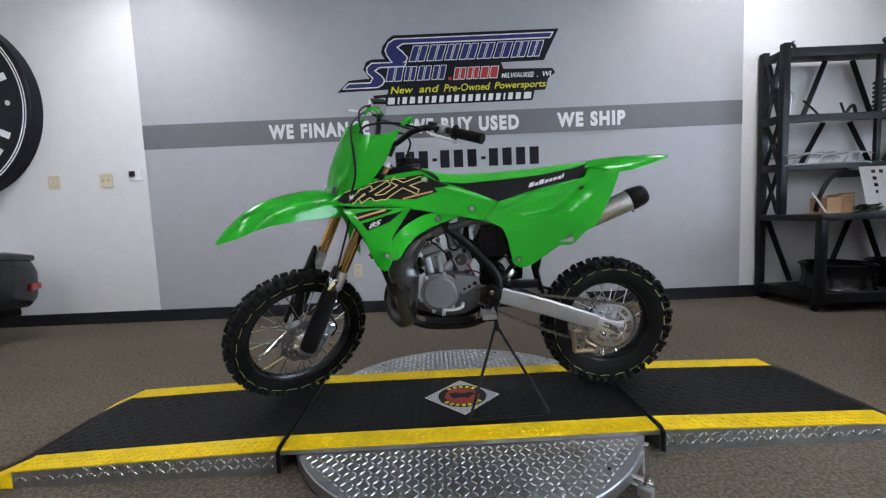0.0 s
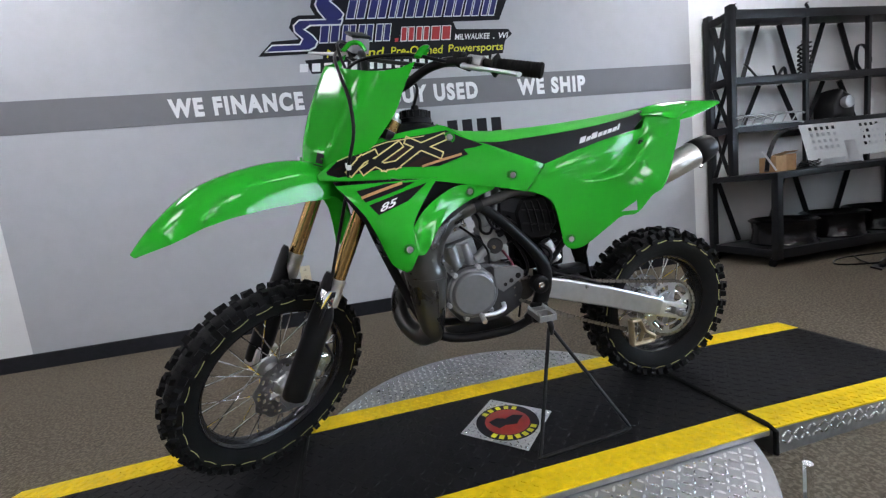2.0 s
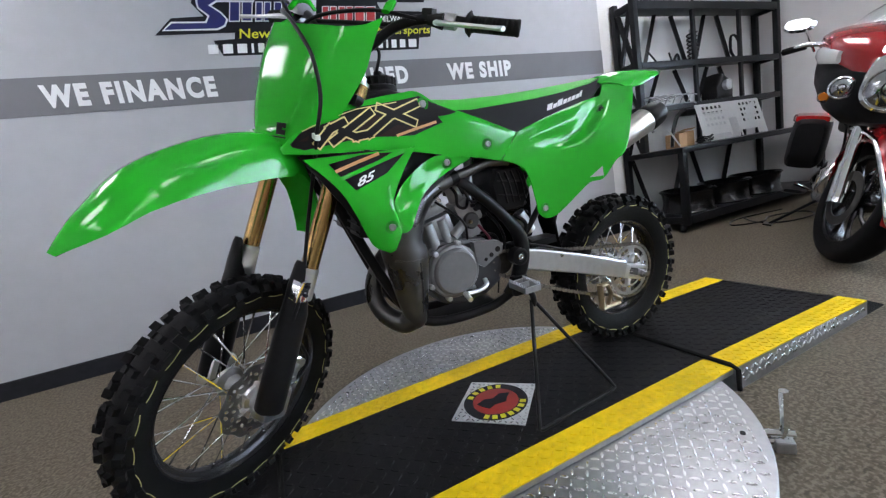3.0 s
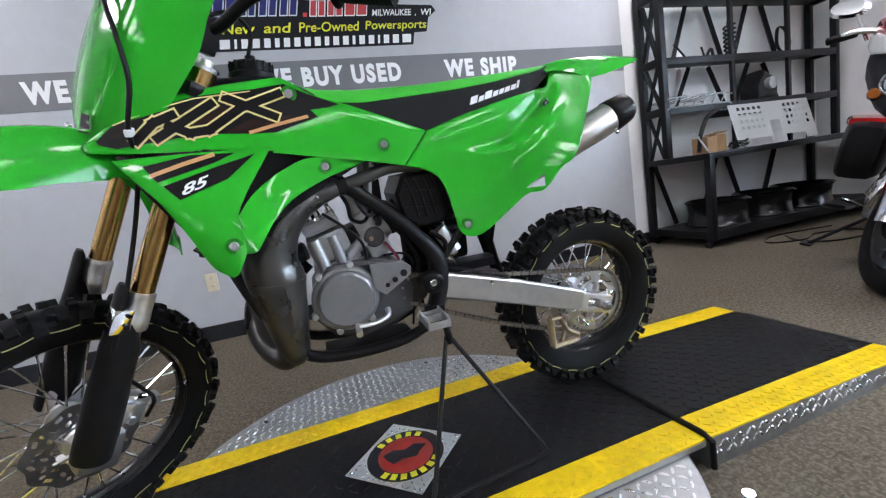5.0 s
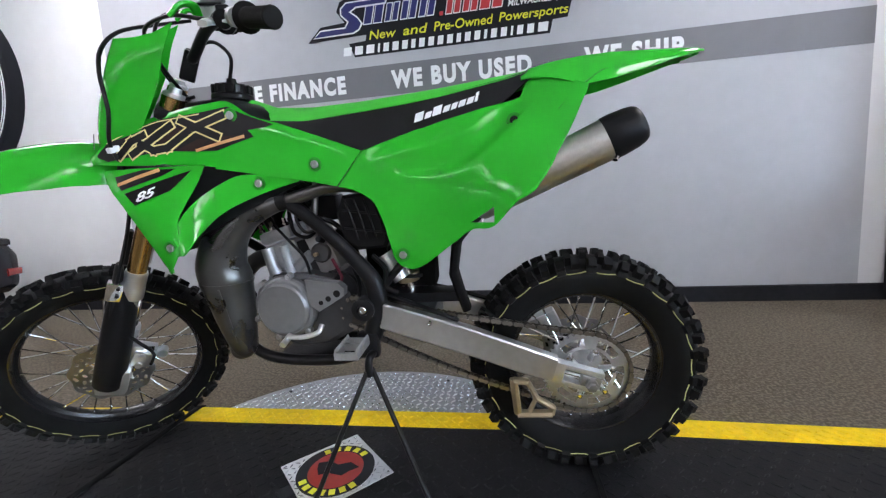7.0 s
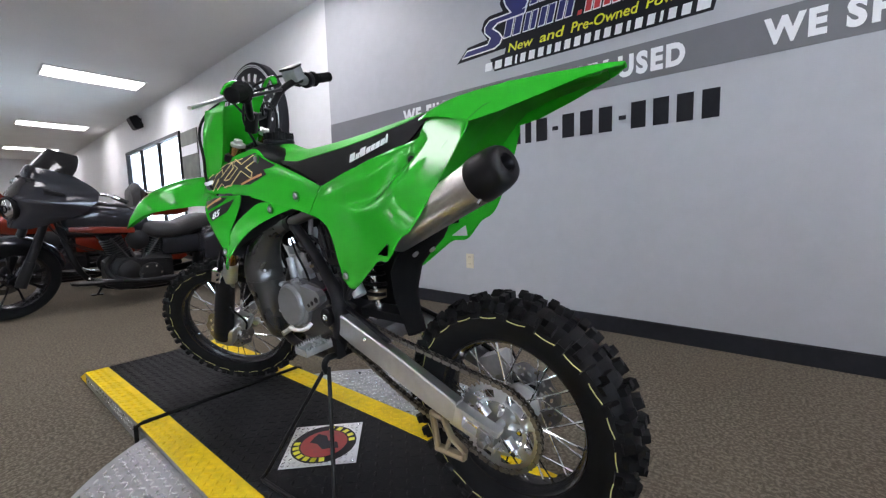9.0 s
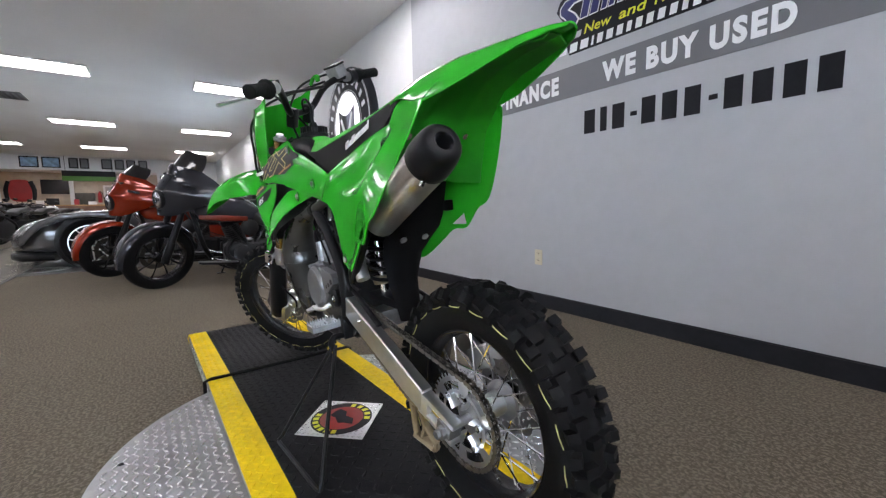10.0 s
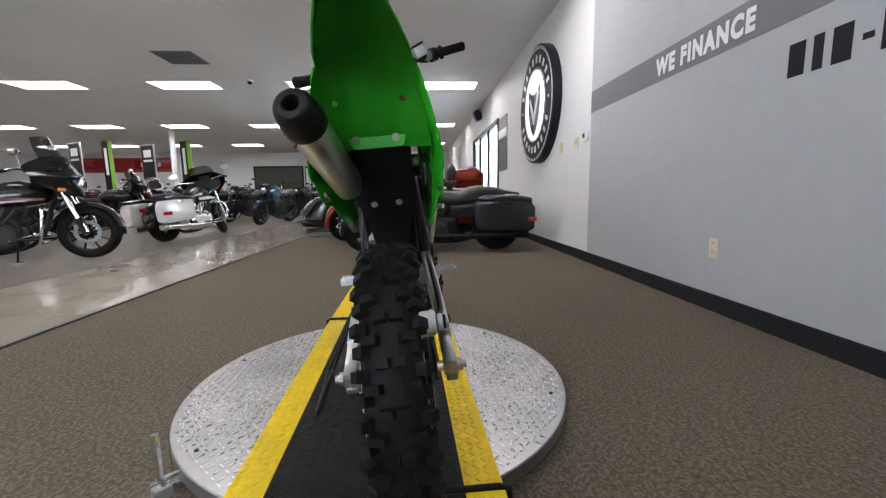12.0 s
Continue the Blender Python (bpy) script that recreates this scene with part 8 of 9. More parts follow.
def street_bike(label, place, paint, seat_h=0.80):
    """A naked street motorcycle, front towards +x."""
    t = thing("street_motorcycle", label, "motorcycle", place @ pose(0, 0, 0, -6))
    P = M[paint]
    road_wheel(t, "front", 0.70, 0.30, 0.12, "rim_black", 5)
    road_wheel(t, "rear", -0.70, 0.31, 0.17, "rim_black", 5)
    for s in (-1, 1):
        part("fork_leg", tubed([(0.70, s * 0.095, 0.28), (0.48, s * 0.095, 0.92)], [0.030, 0.024], 12), M["frame_black"], t, "", 45)
        part("mirror", hull([(0.36, 0.055, 1.12, 1.17, 0.7, s * 0.42), (0.40, 0.045, 1.12, 1.165, 0.7, s * 0.42)]), M["plastic_black"], t, "", 50)
        part("mirror_stem", tubed([(0.40, s * 0.30, 0.99), (0.38, s * 0.40, 1.13)], 0.006, 8), M["plastic_black"], t)
        part("shroud", hull([(0.45, 0.03, 0.66, 0.86, 0.6, s * 0.15), (0.20, 0.035, 0.60, 0.86, 0.6, s * 0.17), (0.05, 0.02, 0.66, 0.80, 0.6, s * 0.14)]), P, t, "", 50)
    part("front_fender", arch(0.325, 0.065, 0.004, 30, 165, 18, 6), P, t, "", 50, Matrix.Translation((0.70, 0, 0.30)))
    part("engine", hull([(-0.25, 0.15, 0.24, 0.60, 0.5), (0.0, 0.19, 0.18, 0.66, 0.5), (0.28, 0.14, 0.26, 0.64, 0.5)]), M["dark_engine"], t, "", 45)
    part("frame", tubed([(0.46, 0, 0.88), (0.10, 0.16, 0.74), (-0.28, 0.14, 0.52), (-0.35, 0.10, 0.34)], 0.03, 10, 24), M["frame_black"], t, "", 50)
    part("frame", tubed([(0.46, 0, 0.88), (0.10, -0.16, 0.74), (-0.28, -0.14, 0.52), (-0.35, -0.10, 0.34)], 0.03, 10, 24), M["frame_black"], t, "", 50)
    part("swing_arm", tubed([(-0.30, -0.12, 0.38), (-0.70, -0.11, 0.31)], 0.03, 10), M["frame_black"], t, "", 50)
    part("exhaust", tubed([(0.28, 0.06, 0.50), (0.36, 0.08, 0.30), (0.0, 0.12, 0.17), (-0.35, 0.17, 0.24), (-0.72, 0.20, 0.40)], [0.024, 0.024, 0.03, 0.04, 0.05], 12, 30), M["dark_engine"], t, "", 50)
    part("tank", hull([(0.42, 0.08, 0.80, 0.92, 0.6), (0.28, 0.16, 0.74, 1.02, 0.6), (0.05, 0.15, 0.74, 1.0, 0.6), (-0.12, 0.08, 0.76, 0.88, 0.6)]), P, t, "", 55)
    part("seat", hull([(-0.08, 0.09, 0.76, 0.84, 0.6), (-0.35, 0.15, 0.74, 0.84, 0.55), (-0.50, 0.12, 0.80, 0.91, 0.55), (-0.80, 0.09, 0.84, 0.93, 0.55)]), M["leather"], t, "", 55)
    part("tail", hull([(-0.50, 0.13, 0.70, 0.82, 0.6), (-0.95, 0.06, 0.82, 0.90, 0.6)]), P, t, "", 50)
    part("handlebar", tubed([(0.28, -0.38, 1.02), (0.36, -0.22, 1.04), (0.40, 0, 1.0), (0.36, 0.22, 1.04), (0.28, 0.38, 1.02)], 0.012, 10, 30), M["frame_black"], t, "", 50)
    lamp_unit(t, "headlight", (0.60, 0, 0.88), 0.085, (1, 0, -0.1), ring="plastic_black")
    part("fly_screen", hull([(0.58, 0.09, 0.90, 1.02, 0.6), (0.46, 0.11, 0.92, 1.06, 0.6)]), M["plastic_black"], t, "", 50)
    part("side_stand", tubed([(0.0, -0.14, 0.22), (0.04, -0.30, 0.01)], 0.010, 8), M["frame_black"], t)
    return t


def street_front(x, y, h):
    a = radians(h)
    return on_floor(x - 0.70 * math.cos(a), y - 0.70 * math.sin(a), h)


row = [(-9.05, -3.83, -12, "paint_blue", "blue naked street motorcycle in the far row"), (-10.52, -5.25, -16, "paint_black", "black street motorcycle beside the blue one"),
       (-11.93, -3.86, -25, "paint_black", "black street motorcycle in the far row"), (-13.38, -3.73, -30, "paint_black", "black street motorcycle in the far row"),
       (-14.6, -3.61, -32, "paint_grey", "grey street motorcycle in the far row"), (-15.8, -3.57, -35, "paint_white", "white sport motorcycle in the far row"),
       (-12.8, -6.2, -20, "paint_grey", "grey street motorcycle deep in the showroom"), (-14.9, -6.5, -20, "paint_black", "black street motorcycle deep in the showroom"),
       (-17, -6.4, -25, "paint_red", "red street motorcycle deep in the showroom"), (-13.2, -9.2, -10, "paint_black", "black street motorcycle deep in the showroom"),
       (-15.8, -11.5, -10, "paint_black", "black street motorcycle deep in the showroom"), (-11.8, -7.6, -14, "paint_black", "black street motorcycle behind the first row"), (-14.5, -8.3, -18, "paint_grey", "grey street motorcycle behind the first row"),
       (-17, -8.8, -18, "paint_black", "black street motorcycle behind the first row"), (-11, -9.8, -12, "paint_maroon", "maroon street motorcycle behind the first row"), (-17.1, -4.34, -35, "paint_black", "black street motorcycle in the far row"),
       (-18.3, -8.2, -20, "paint_black", "black street motorcycle deep in the showroom"), (-12.5, -12.5, -10, "paint_black", "black street motorcycle deep in the showroom"), (-17.6, -11.2, -15, "paint_blue", "blue street motorcycle deep in the showroom"), (-18.6, -5.7, -30, "paint_black", "black street motorcycle deep in the showroom")]
for x, y, h, pt, lb in row:
    tagged(street_bike(lb, street_front(x, y, h), pt), group="street motorcycles")


# ---- the low grey roadster ----
def roadster():
    """An open three-wheeler; its nose towards +x, its front axle at x = 0."""
    t = thing("roadster", "low grey open three-wheeled roadster with silver-spoked wheels", "car", on_floor(-7.05, -1.22, -90))
    part("body", hull([(0.92, 0.20, 0.30, 0.46, 0.7), (0.86, 0.44, 0.22, 0.54, 0.6), (0.72, 0.62, 0.18, 0.64, 0.55), (0.45, 0.66, 0.17, 0.73, 0.5), (0.05, 0.60, 0.17, 0.79, 0.5), (-0.45, 0.62, 0.17, 0.84, 0.5), (-1.10, 0.68, 0.17, 0.84, 0.5), (-1.90, 0.56, 0.20, 0.86, 0.5), (-2.55, 0.28, 0.32, 0.78, 0.5)], 32), M["paint_car"], t, "smooth metallic grey body", 50)
    part("splitter", hull([(0.90, 0.40, 0.12, 0.24, 0.5), (0.76, 0.64, 0.10, 0.24, 0.45), (0.42, 0.70, 0.10, 0.22, 0.4)], 20), M["plastic_black"], t, "black chin spoiler", 50)
    part("sill", hull([(-0.45, 0.66, 0.12, 0.24, 0.4), (-1.9, 0.60, 0.12, 0.24, 0.4)], 20), M["plastic_black"], t, "black lower sill", 50)
    part("cockpit", hull([(-0.62, 0.42, 0.80, 0.86, 0.4), (-1.65, 0.44, 0.80, 0.87, 0.4)], 20), M["leather"], t, "", 50)
    for s in (-1, 1):
        part("head_rest", hull([(-1.45, 0.14, 0.84, 1.02, 0.5, s * 0.24), (-1.75, 0.10, 0.84, 0.96, 0.5, s * 0.24)]), M["paint_car"], t, "", 50)
        part("front_wing", hull([(0.74, 0.06, 0.30, 0.52, 0.6, s * 0.66), (0.52, 0.14, 0.56, 0.68, 0.6, s * 0.72), (0.30, 0.16, 0.66, 0.765, 0.6, s * 0.74), (0.0, 0.165, 0.70, 0.80, 0.6, s * 0.745), (-0.30, 0.16, 0.66, 0.79, 0.6, s * 0.74), (-0.52, 0.14, 0.40, 0.76, 0.6, s * 0.70), (-0.75, 0.06, 0.30, 0.70, 0.6, s * 0.64)], 20), M["paint_car"], t, "", 50)
        part("wheel_well", lathed([(0.40, -0.10), (0.40, 0.10)], 32, Matrix.Translation((0, s * 0.66, 0.36)) @ pose(0, 0, 0, 90)), M["graphic_black"], t)
        road_wheel(t, "front", 0.0, 0.345, 0.22, "rim_black", 0, s * 0.74, 0.72)
        part("rim_edge", lathed([(0.242, 0), (0.242, 0.008), (0.254, 0.008), (0.254, 0)], 40, Matrix.Translation((0, s * 0.85, 0.345)) @ pose(0, 0, 0, 90), True), M["alu"], t, "bright rim edge", 40)
        for k in range(10):
            part("wheel_spoke", tubed([(0, s * 0.838, 0.04), (0.012, s * 0.85, 0.245)], [0.013, 0.009], 6, flat=0.6), M["alu"], t, "", 50, Matrix.Translation((0, 0, 0.345)) @ Matrix.Rotation(radians(36 * k), 4, "Y"))
        part("headlight", hull([(0.70, 0.07, 0.50, 0.57, 0.6, s * 0.42), (0.60, 0.08, 0.56, 0.64, 0.6, s * 0.44)]), M["lamp_bowl"], t, "", 50)
    road_wheel(t, "rear", -2.35, 0.33, 0.24, "rim_black", 10)
    part("wind_deflector", hull([(-0.45, 0.50, 0.82, 0.88, 0.5), (-0.60, 0.46, 0.86, 0.97, 0.5)]), M["smoke_glass"], t, "", 50)
    return t


roadster()
mat_thing = thing("floor_mat", "dark oval-marked floor mat under the roadster's nose", "mat")
part("mat", boxed(-8.45, -5.75, -2.37, -0.62, 0.0, 0.006, bevel=0.002), M["trim_dark"], mat_thing)
part("mat_mark", lathed([(0.30, 0.006), (0.30, 0.0075), (0.24, 0.0075), (0.24, 0.006)], 40, Matrix.Translation((-6.3, -1.77, 0))), M["lamp_frame"], mat_thing, "pale ring")

# ---- steel shelf over a work bench ----
SX0, SX1, SY1 = 2.62, 4.70, WALL - 0.02
YB, YS = 1.27, 1.62
shelf = thing("steel_shelf", "black welded steel shelving with a deep lower bench", "shelf")


def bar(x0, x1, y0, y1, z0, z1, name):
    part(name, boxed(x0, x1, y0, y1, z0, z1, bevel=0.003), M["steel_dark"], shelf, "", 30)


for x in (SX0, SX1 - 0.05):
    bar(x, x + 0.05, YS, YS + 0.05, 0.71, 2.03, "shelf_post")
    bar(x, x + 0.05, SY1 - 0.05, SY1, 0.06, 2.03, "shelf_post")
    bar(x, x + 0.05, YB, YB + 0.05, 0.06, 0.67, "shelf_post")
for x in (3.36, 4.03):
    bar(x, x + 0.035, YS + 0.005, YS + 0.035, 0.712, 1.95, "shelf_divider")
for z, d in ((1.955, 0.045), (1.465, 0.03), (1.085, 0.03)):
    bar(SX0 + 0.05, SX1 - 0.05, YS + 0.004, SY1 - 0.004, z, z + 0.012, "shelf_board")
    bar(SX0 + 0.05, SX1 - 0.05, YS - 0.003, YS + 0.03, z - 0.035, z + d - 0.012, "shelf_rail")
    bar(SX0 + 0.004, SX0 + 0.046, YS + 0.05, SY1 - 0.05, z - 0.03, z + 0.03, "shelf_side_rail")
    bar(SX1 - 0.046, SX1 - 0.004, YS + 0.05, SY1 - 0.05, z - 0.03, z + 0.03, "shelf_side_rail")
bar(SX0, SX1, YB, SY1, 0.665, 0.71, "bench_top")
bar(SX0 + 0.05, SX1 - 0.05, YB + 0.01, SY1 - 0.05, 0.09, 0.13, "bench_shelf")
bar(SX0 + 0.05, SX1 - 0.05, YB - 0.002, YB + 0.03, 0.07, 0.14, "bench_rail")
for x in (SX0 + 0.01, SX1 - 0.04):
    bar(x, x + 0.03, YB + 0.05, SY1 - 0.05, 0.07, 0.13, "bench_side_rail")
# slanting braces at the back and the ends
for i, x in enumerate((2.75, 3.05, 3.45, 3.75, 4.12)):
    for z0, z1 in ((1.49, 1.95), (1.11, 1.45)):
        k = 0.09 if (i % 2) else -0.09
        part("shelf_brace", tubed([(x - k, SY1 - 0.03, z0), (x + k, SY1 - 0.03, z1)], 0.024, 4), M["steel_dark"], shelf, "", 0)
for i, x in enumerate((2.80, 3.30, 3.62, 4.05)):
    k = 0.10 if i % 2 else -0.10
    part("shelf_brace", tubed([(x - k, SY1 - 0.03, 0.14), (x + k, SY1 - 0.03, 0.66)], 0.026, 4), M["steel_dark"], shelf, "", 0)
for z0, z1 in ((1.49, 1.95), (1.11, 1.45), (0.72, 1.07)):
    for a, b in (((YS + 0.06), (SY1 - 0.06)), ((SY1 - 0.06), (YS + 0.06))):
        part("shelf_brace", tubed([(SX0 + 0.025, a, z0), (SX0 + 0.025, b, z1)], 0.020, 4), M["steel_dark"], shelf, "", 0)
for x in (SX0 + 0.025, SX1 - 0.025):
    for y in (YB + 0.06, SY1 - 0.06):
        part("caster", lathed([(0.03, -0.012), (0.03, 0.012)], 18, Matrix.Translation((x, y, 0.03)) @ pose(0, 0, 0, 90)), M["black_rubber"], shelf)
        part("caster_fork", boxed(x - 0.012, x + 0.012, y - 0.018, y + 0.018, 0.03, 0.065), M["steel_dark"], shelf)
for x in (2.66, 3.38):
    hk = thing("shelf_hook", "small black hook-shaped ornament on the shelf's top", "ornament", Matrix.Translation((x + 0.08, 1.70, 1.967)))
    part("ornament", tubed([(-0.03, 0, 0.0), (0.01, 0, 0.015), (0.02, 0, 0.06), (0.0, 0, 0.085), (0.025, 0, 0.10)], [0.012, 0.014, 0.012, 0.010, 0.004], 8, 14), M["plastic_black"], hk, "", 50)

M["cardboard"] = surface("cardboard", (0.36, 0.22, 0.11), 0.8, var=0.15, grain=40, bump=0.1)
M["wood"] = surface("wood", (0.42, 0.25, 0.11), 0.6, var=0.2, grain=30, stain=5)
M["white_metal"] = surface("white_metal", (0.66, 0.66, 0.65), 0.4, var=0.05)
# perforated skid plate leaning on the bench
sk = thing("perforated_plate", "bent pale metal skid plate with rows of holes on the bench", "metal plate", pose(3.53, 1.38, 0.700, -14, 0, 2))
rows_x = [-0.48 + 0.96 * i / 32 for i in range(33)]
bm = bmesh.new()
hole_x = {3, 5, 7, 9, 11, 21, 23, 25, 27, 29}
hole_z = {2, 4, 6, 8, 10}
zs = [0.02 + 0.34 * j / 13 for j in range(14)]
grid = [[bm.verts.new((x, 0, z)) for z in zs] for x in rows_x]
for i in range(32):
    for j in range(13):
        slot = 14 <= i <= 17 and j < 7
        foot = j < 2 and (5 <= i <= 12 or 19 <= i <= 26)
        if (i in hole_x and (13 - j) in hole_z and j > 3) or slot or foot:
            continue
        bm.faces.new((grid[i][j], grid[i + 1][j], grid[i + 1][j + 1], grid[i][j + 1]))
bmesh.ops.solidify(bm, geom=bm.faces, thickness=0.004)
part("plate", bm, M["white_metal"], sk)
part("bent_edge", boxed(-0.49, 0.49, 0.0, 0.10, 0.355, 0.362), M["steel_dark"], sk, "dark bent top edge", 0, pose(0, 0, 0, -10))
for x, y, w, h, r in ((2.86, 1.50, 0.13, 0.12, 10), (3.00, 1.53, 0.11, 0.13, -14)):
    bx = thing("cardboard_box", "small open brown cardboard box on the bench", "box", pose(x, y, 0.711, 0, 0, r))
    b2 = boxed(-w / 2, w / 2, -0.06, 0.06, 0, h, bevel=0.002)
    part("box_body", b2, M["cardboard"], bx)
    part("box_flap", boxed(-w / 2, w / 2, -0.11, -0.06, h - 0.002, h + 0.001), M["cardboard"], bx, "", 0, pose(0, 0, 0, -12))
cb_t = thing("black_cable", "coil of black cable lying on the bench", "cable")
pts = []
for i in range(60):
    a = i * 0.42
    pts.append((3.06 + (0.075 + 0.02 * math.sin(i * 0.7)) * math.cos(a), 1.38 + 0.05 * math.sin(a), 0.718 + 0.012 * (i % 5) / 5 + 0.0008 * i))
part("cable_coil", tubed(pts, 0.005, 6), M["hose"], cb_t, "", 60)
cb_t = thing("floor_cable", "black cable lying in loops on the carpet", "cable")
part("cable_loop", tubed([(3.3, 1.25, 0.006), (3.1, 1.02, 0.006), (3.15, 0.84, 0.006), (3.45, 0.80, 0.006), (3.6, 0.95, 0.006), (3.35, 1.06, 0.008), (3.1, 0.98, 0.014), (2.95, 1.12, 0.006), (3.2, 1.24, 0.006), (3.7, 1.15, 0.006)], 0.006, 8, 80), M["hose"], cb_t, "", 60)
rk = thing("luggage_rack", "grey steel wire luggage rack lying on the shelf", "rack", Matrix.Translation((2.98, 1.745, 1.09)))
for k in range(6):
    x = -0.25 + 0.1 * k
    part("rack_wire", tubed([(x - 0.03, -0.13, 0.012), (x, -0.14, 0.09), (x + 0.02, 0.0, 0.10), (x, 0.13, 0.09)], 0.005, 8, 14), M["alu_dull"], rk, "", 50)
for y, z in ((-0.14, 0.085), (0.13, 0.088), (-0.13, 0.012)):
    part("rack_wire", tubed([(-0.34, y, z - 0.01), (-0.28, y, z), (0.28, y, z), (0.34, y, z - 0.01)], 0.006, 8, 14), M["alu_dull"], rk, "", 50)
so = thing("shock_absorber", "dark coil spring shock standing on the shelf", "shock absorber", Matrix.Translation((3.50, 1.74, 1.477)))
part("shock_body", tubed([(0, 0, 0), (0, 0, 0.31)], 0.022, 12), M["alu_dull"], so)
hel = [(0.042 * math.cos(2 * math.pi * 7 * i / 84), 0.042 * math.sin(2 * math.pi * 7 * i / 84), 0.03 + 0.25 * i / 84) for i in range(85)]
part("spring", tubed(hel, 0.008, 8), M["plastic_black"], so, "black coil", 50)
sp = thing("spare_lever", "bent metal levers lying on the shelf", "lever", Matrix.Translation((2.78, 1.74, 1.477)))
part("lever_arm", tubed([(-0.05, 0, 0.01), (0.0, 0, 0.12), (0.02, 0.02, 0.20), (0.0, 0.02, 0.22)], 0.012, 8, 16), M["alu_dull"], sp, "", 50)
part("lever_arm", tubed([(0.10, 0, 0.14), (0.18, 0, 0.07), (0.24, 0, 0.008)], 0.008, 8, 12), M["plastic_black"], sp, "", 50)
sp = thing("metal_bracket", "small dark metal bracket on the shelf", "bracket", Matrix.Translation((3.26, 1.74, 1.477)))
part("bracket_arm", tubed([(-0.04, 0, 0.02), (0.02, 0, 0.09), (0.05, 0, 0.01)], 0.012, 8, 12), M["steel_dark"], sp, "", 50)
part("bracket_post", tubed([(0.0, 0.03, 0.0), (-0.05, 0.03, 0.12)], 0.008, 8), M["steel_dark"], sp, "", 50)
sp = thing("tow_strap", "dark coiled strap standing on the shelf", "strap", Matrix.Translation((4.16, 1.74, 1.475)))
part("strap_loop", tubed([(0, 0, 0.02), (0.07, 0, 0.10), (0.02, 0, 0.22), (-0.07, 0, 0.24), (-0.09, 0, 0.10), (-0.02, 0, 0.015)], 0.016, 8, 30, flat=0.4), M["steel_dark"], sp, "", 50)
sp = thing("engine_part", "dark cast engine part on the middle shelf", "machine part", Matrix.Translation((3.84, 1.75, 1.097)))
part("casting", hull([(-0.12, 0.08, 0.0, 0.14, 0.5), (-0.05, 0.11, 0.0, 0.26, 0.5), (0.08, 0.10, 0.0, 0.20, 0.5), (0.14, 0.06, 0.0, 0.10, 0.5)]), M["dark_engine"], sp, "", 45)
part("casting_cap", lathed([(0.05, 0), (0.05, 0.04), (0.03, 0.05)], 20, pose(-0.03, -0.10, 0.13, 90)), M["alu_dull"], sp, "", 40)
gd = thing("side_guard", "curved dark guard tube leaning in the bench corner", "guard", Matrix.Translation((2.74, 1.45, 0.714)))
part("guard_tube", tubed([(0.0, 0.0, 0.012), (0.05, 0.02, 0.14), (0.16, 0.05, 0.27), (0.30, 0.08, 0.32)], 0.016, 10, 20), M["plastic_black"], gd, "", 50)
part("guard_plate", tubed([(0.03, -0.05, 0.01), (-0.03, 0.0, 0.16)], 0.016, 6, flat=0.4), M["white_metal"], gd, "", 30)
for x, r in ((2.98, 0.215), (3.50, 0.205), (3.98, 0.21)):
    wl = thing("loose_wheel", "black wheel rim lying flat on the bench's lower shelf", "wheel", Matrix.Translation((x, 1.52, 0.13)))
    part("rim", lathed([(r, 0.0), (r + 0.015, 0.01), (r - 0.005, 0.03), (r - 0.015, 0.10), (r - 0.005, 0.17), (r + 0.015, 0.19), (r, 0.20), (r - 0.03, 0.18), (r - 0.03, 0.02)], 40, None, True), M["rim_black"], wl, "", 40)
    part("hub", lathed([(0.05, 0.02), (0.05, 0.14)], 20), M["rim_black"], wl)
    for k in range(5):
        a = radians(72 * k)
        part("wheel_spoke", tubed([(0.04 * math.cos(a), 0.04 * math.sin(a), 0.10), ((r - 0.03) * math.cos(a), (r - 0.03) * math.sin(a), 0.12)], 0.02, 6, flat=0.6), M["rim_black"], wl, "", 40)

# dark animal-head hooks high on the white wall, as plain shapes
for x, z in ((2.835, 2.70), (3.22, 2.70), (3.437, 2.70), (3.832, 2.70), (4.066, 2.70), (4.469, 2.70)):
    hk = thing("wall_hook", "small dark cast iron hook high on the wall", "hook", Matrix.Translation((x, WALL, z)))
    part("hook_plate", prismed([(-0.05, 0.045), (-0.02, 0.028), (0.0, 0.035), (0.03, 0.03), (0.06, 0.045), (0.035, 0.0), (0.02, -0.03), (0.0, -0.05), (-0.025, -0.03), (-0.03, 0.0)], -0.02), M["plastic_black"], hk)
    part("hook_tip", tubed([(0.0, -0.02, -0.035), (0.0, -0.05, -0.045), (0.0, -0.06, -0.02)], 0.007, 8, 8), M["plastic_black"], hk, "", 50)

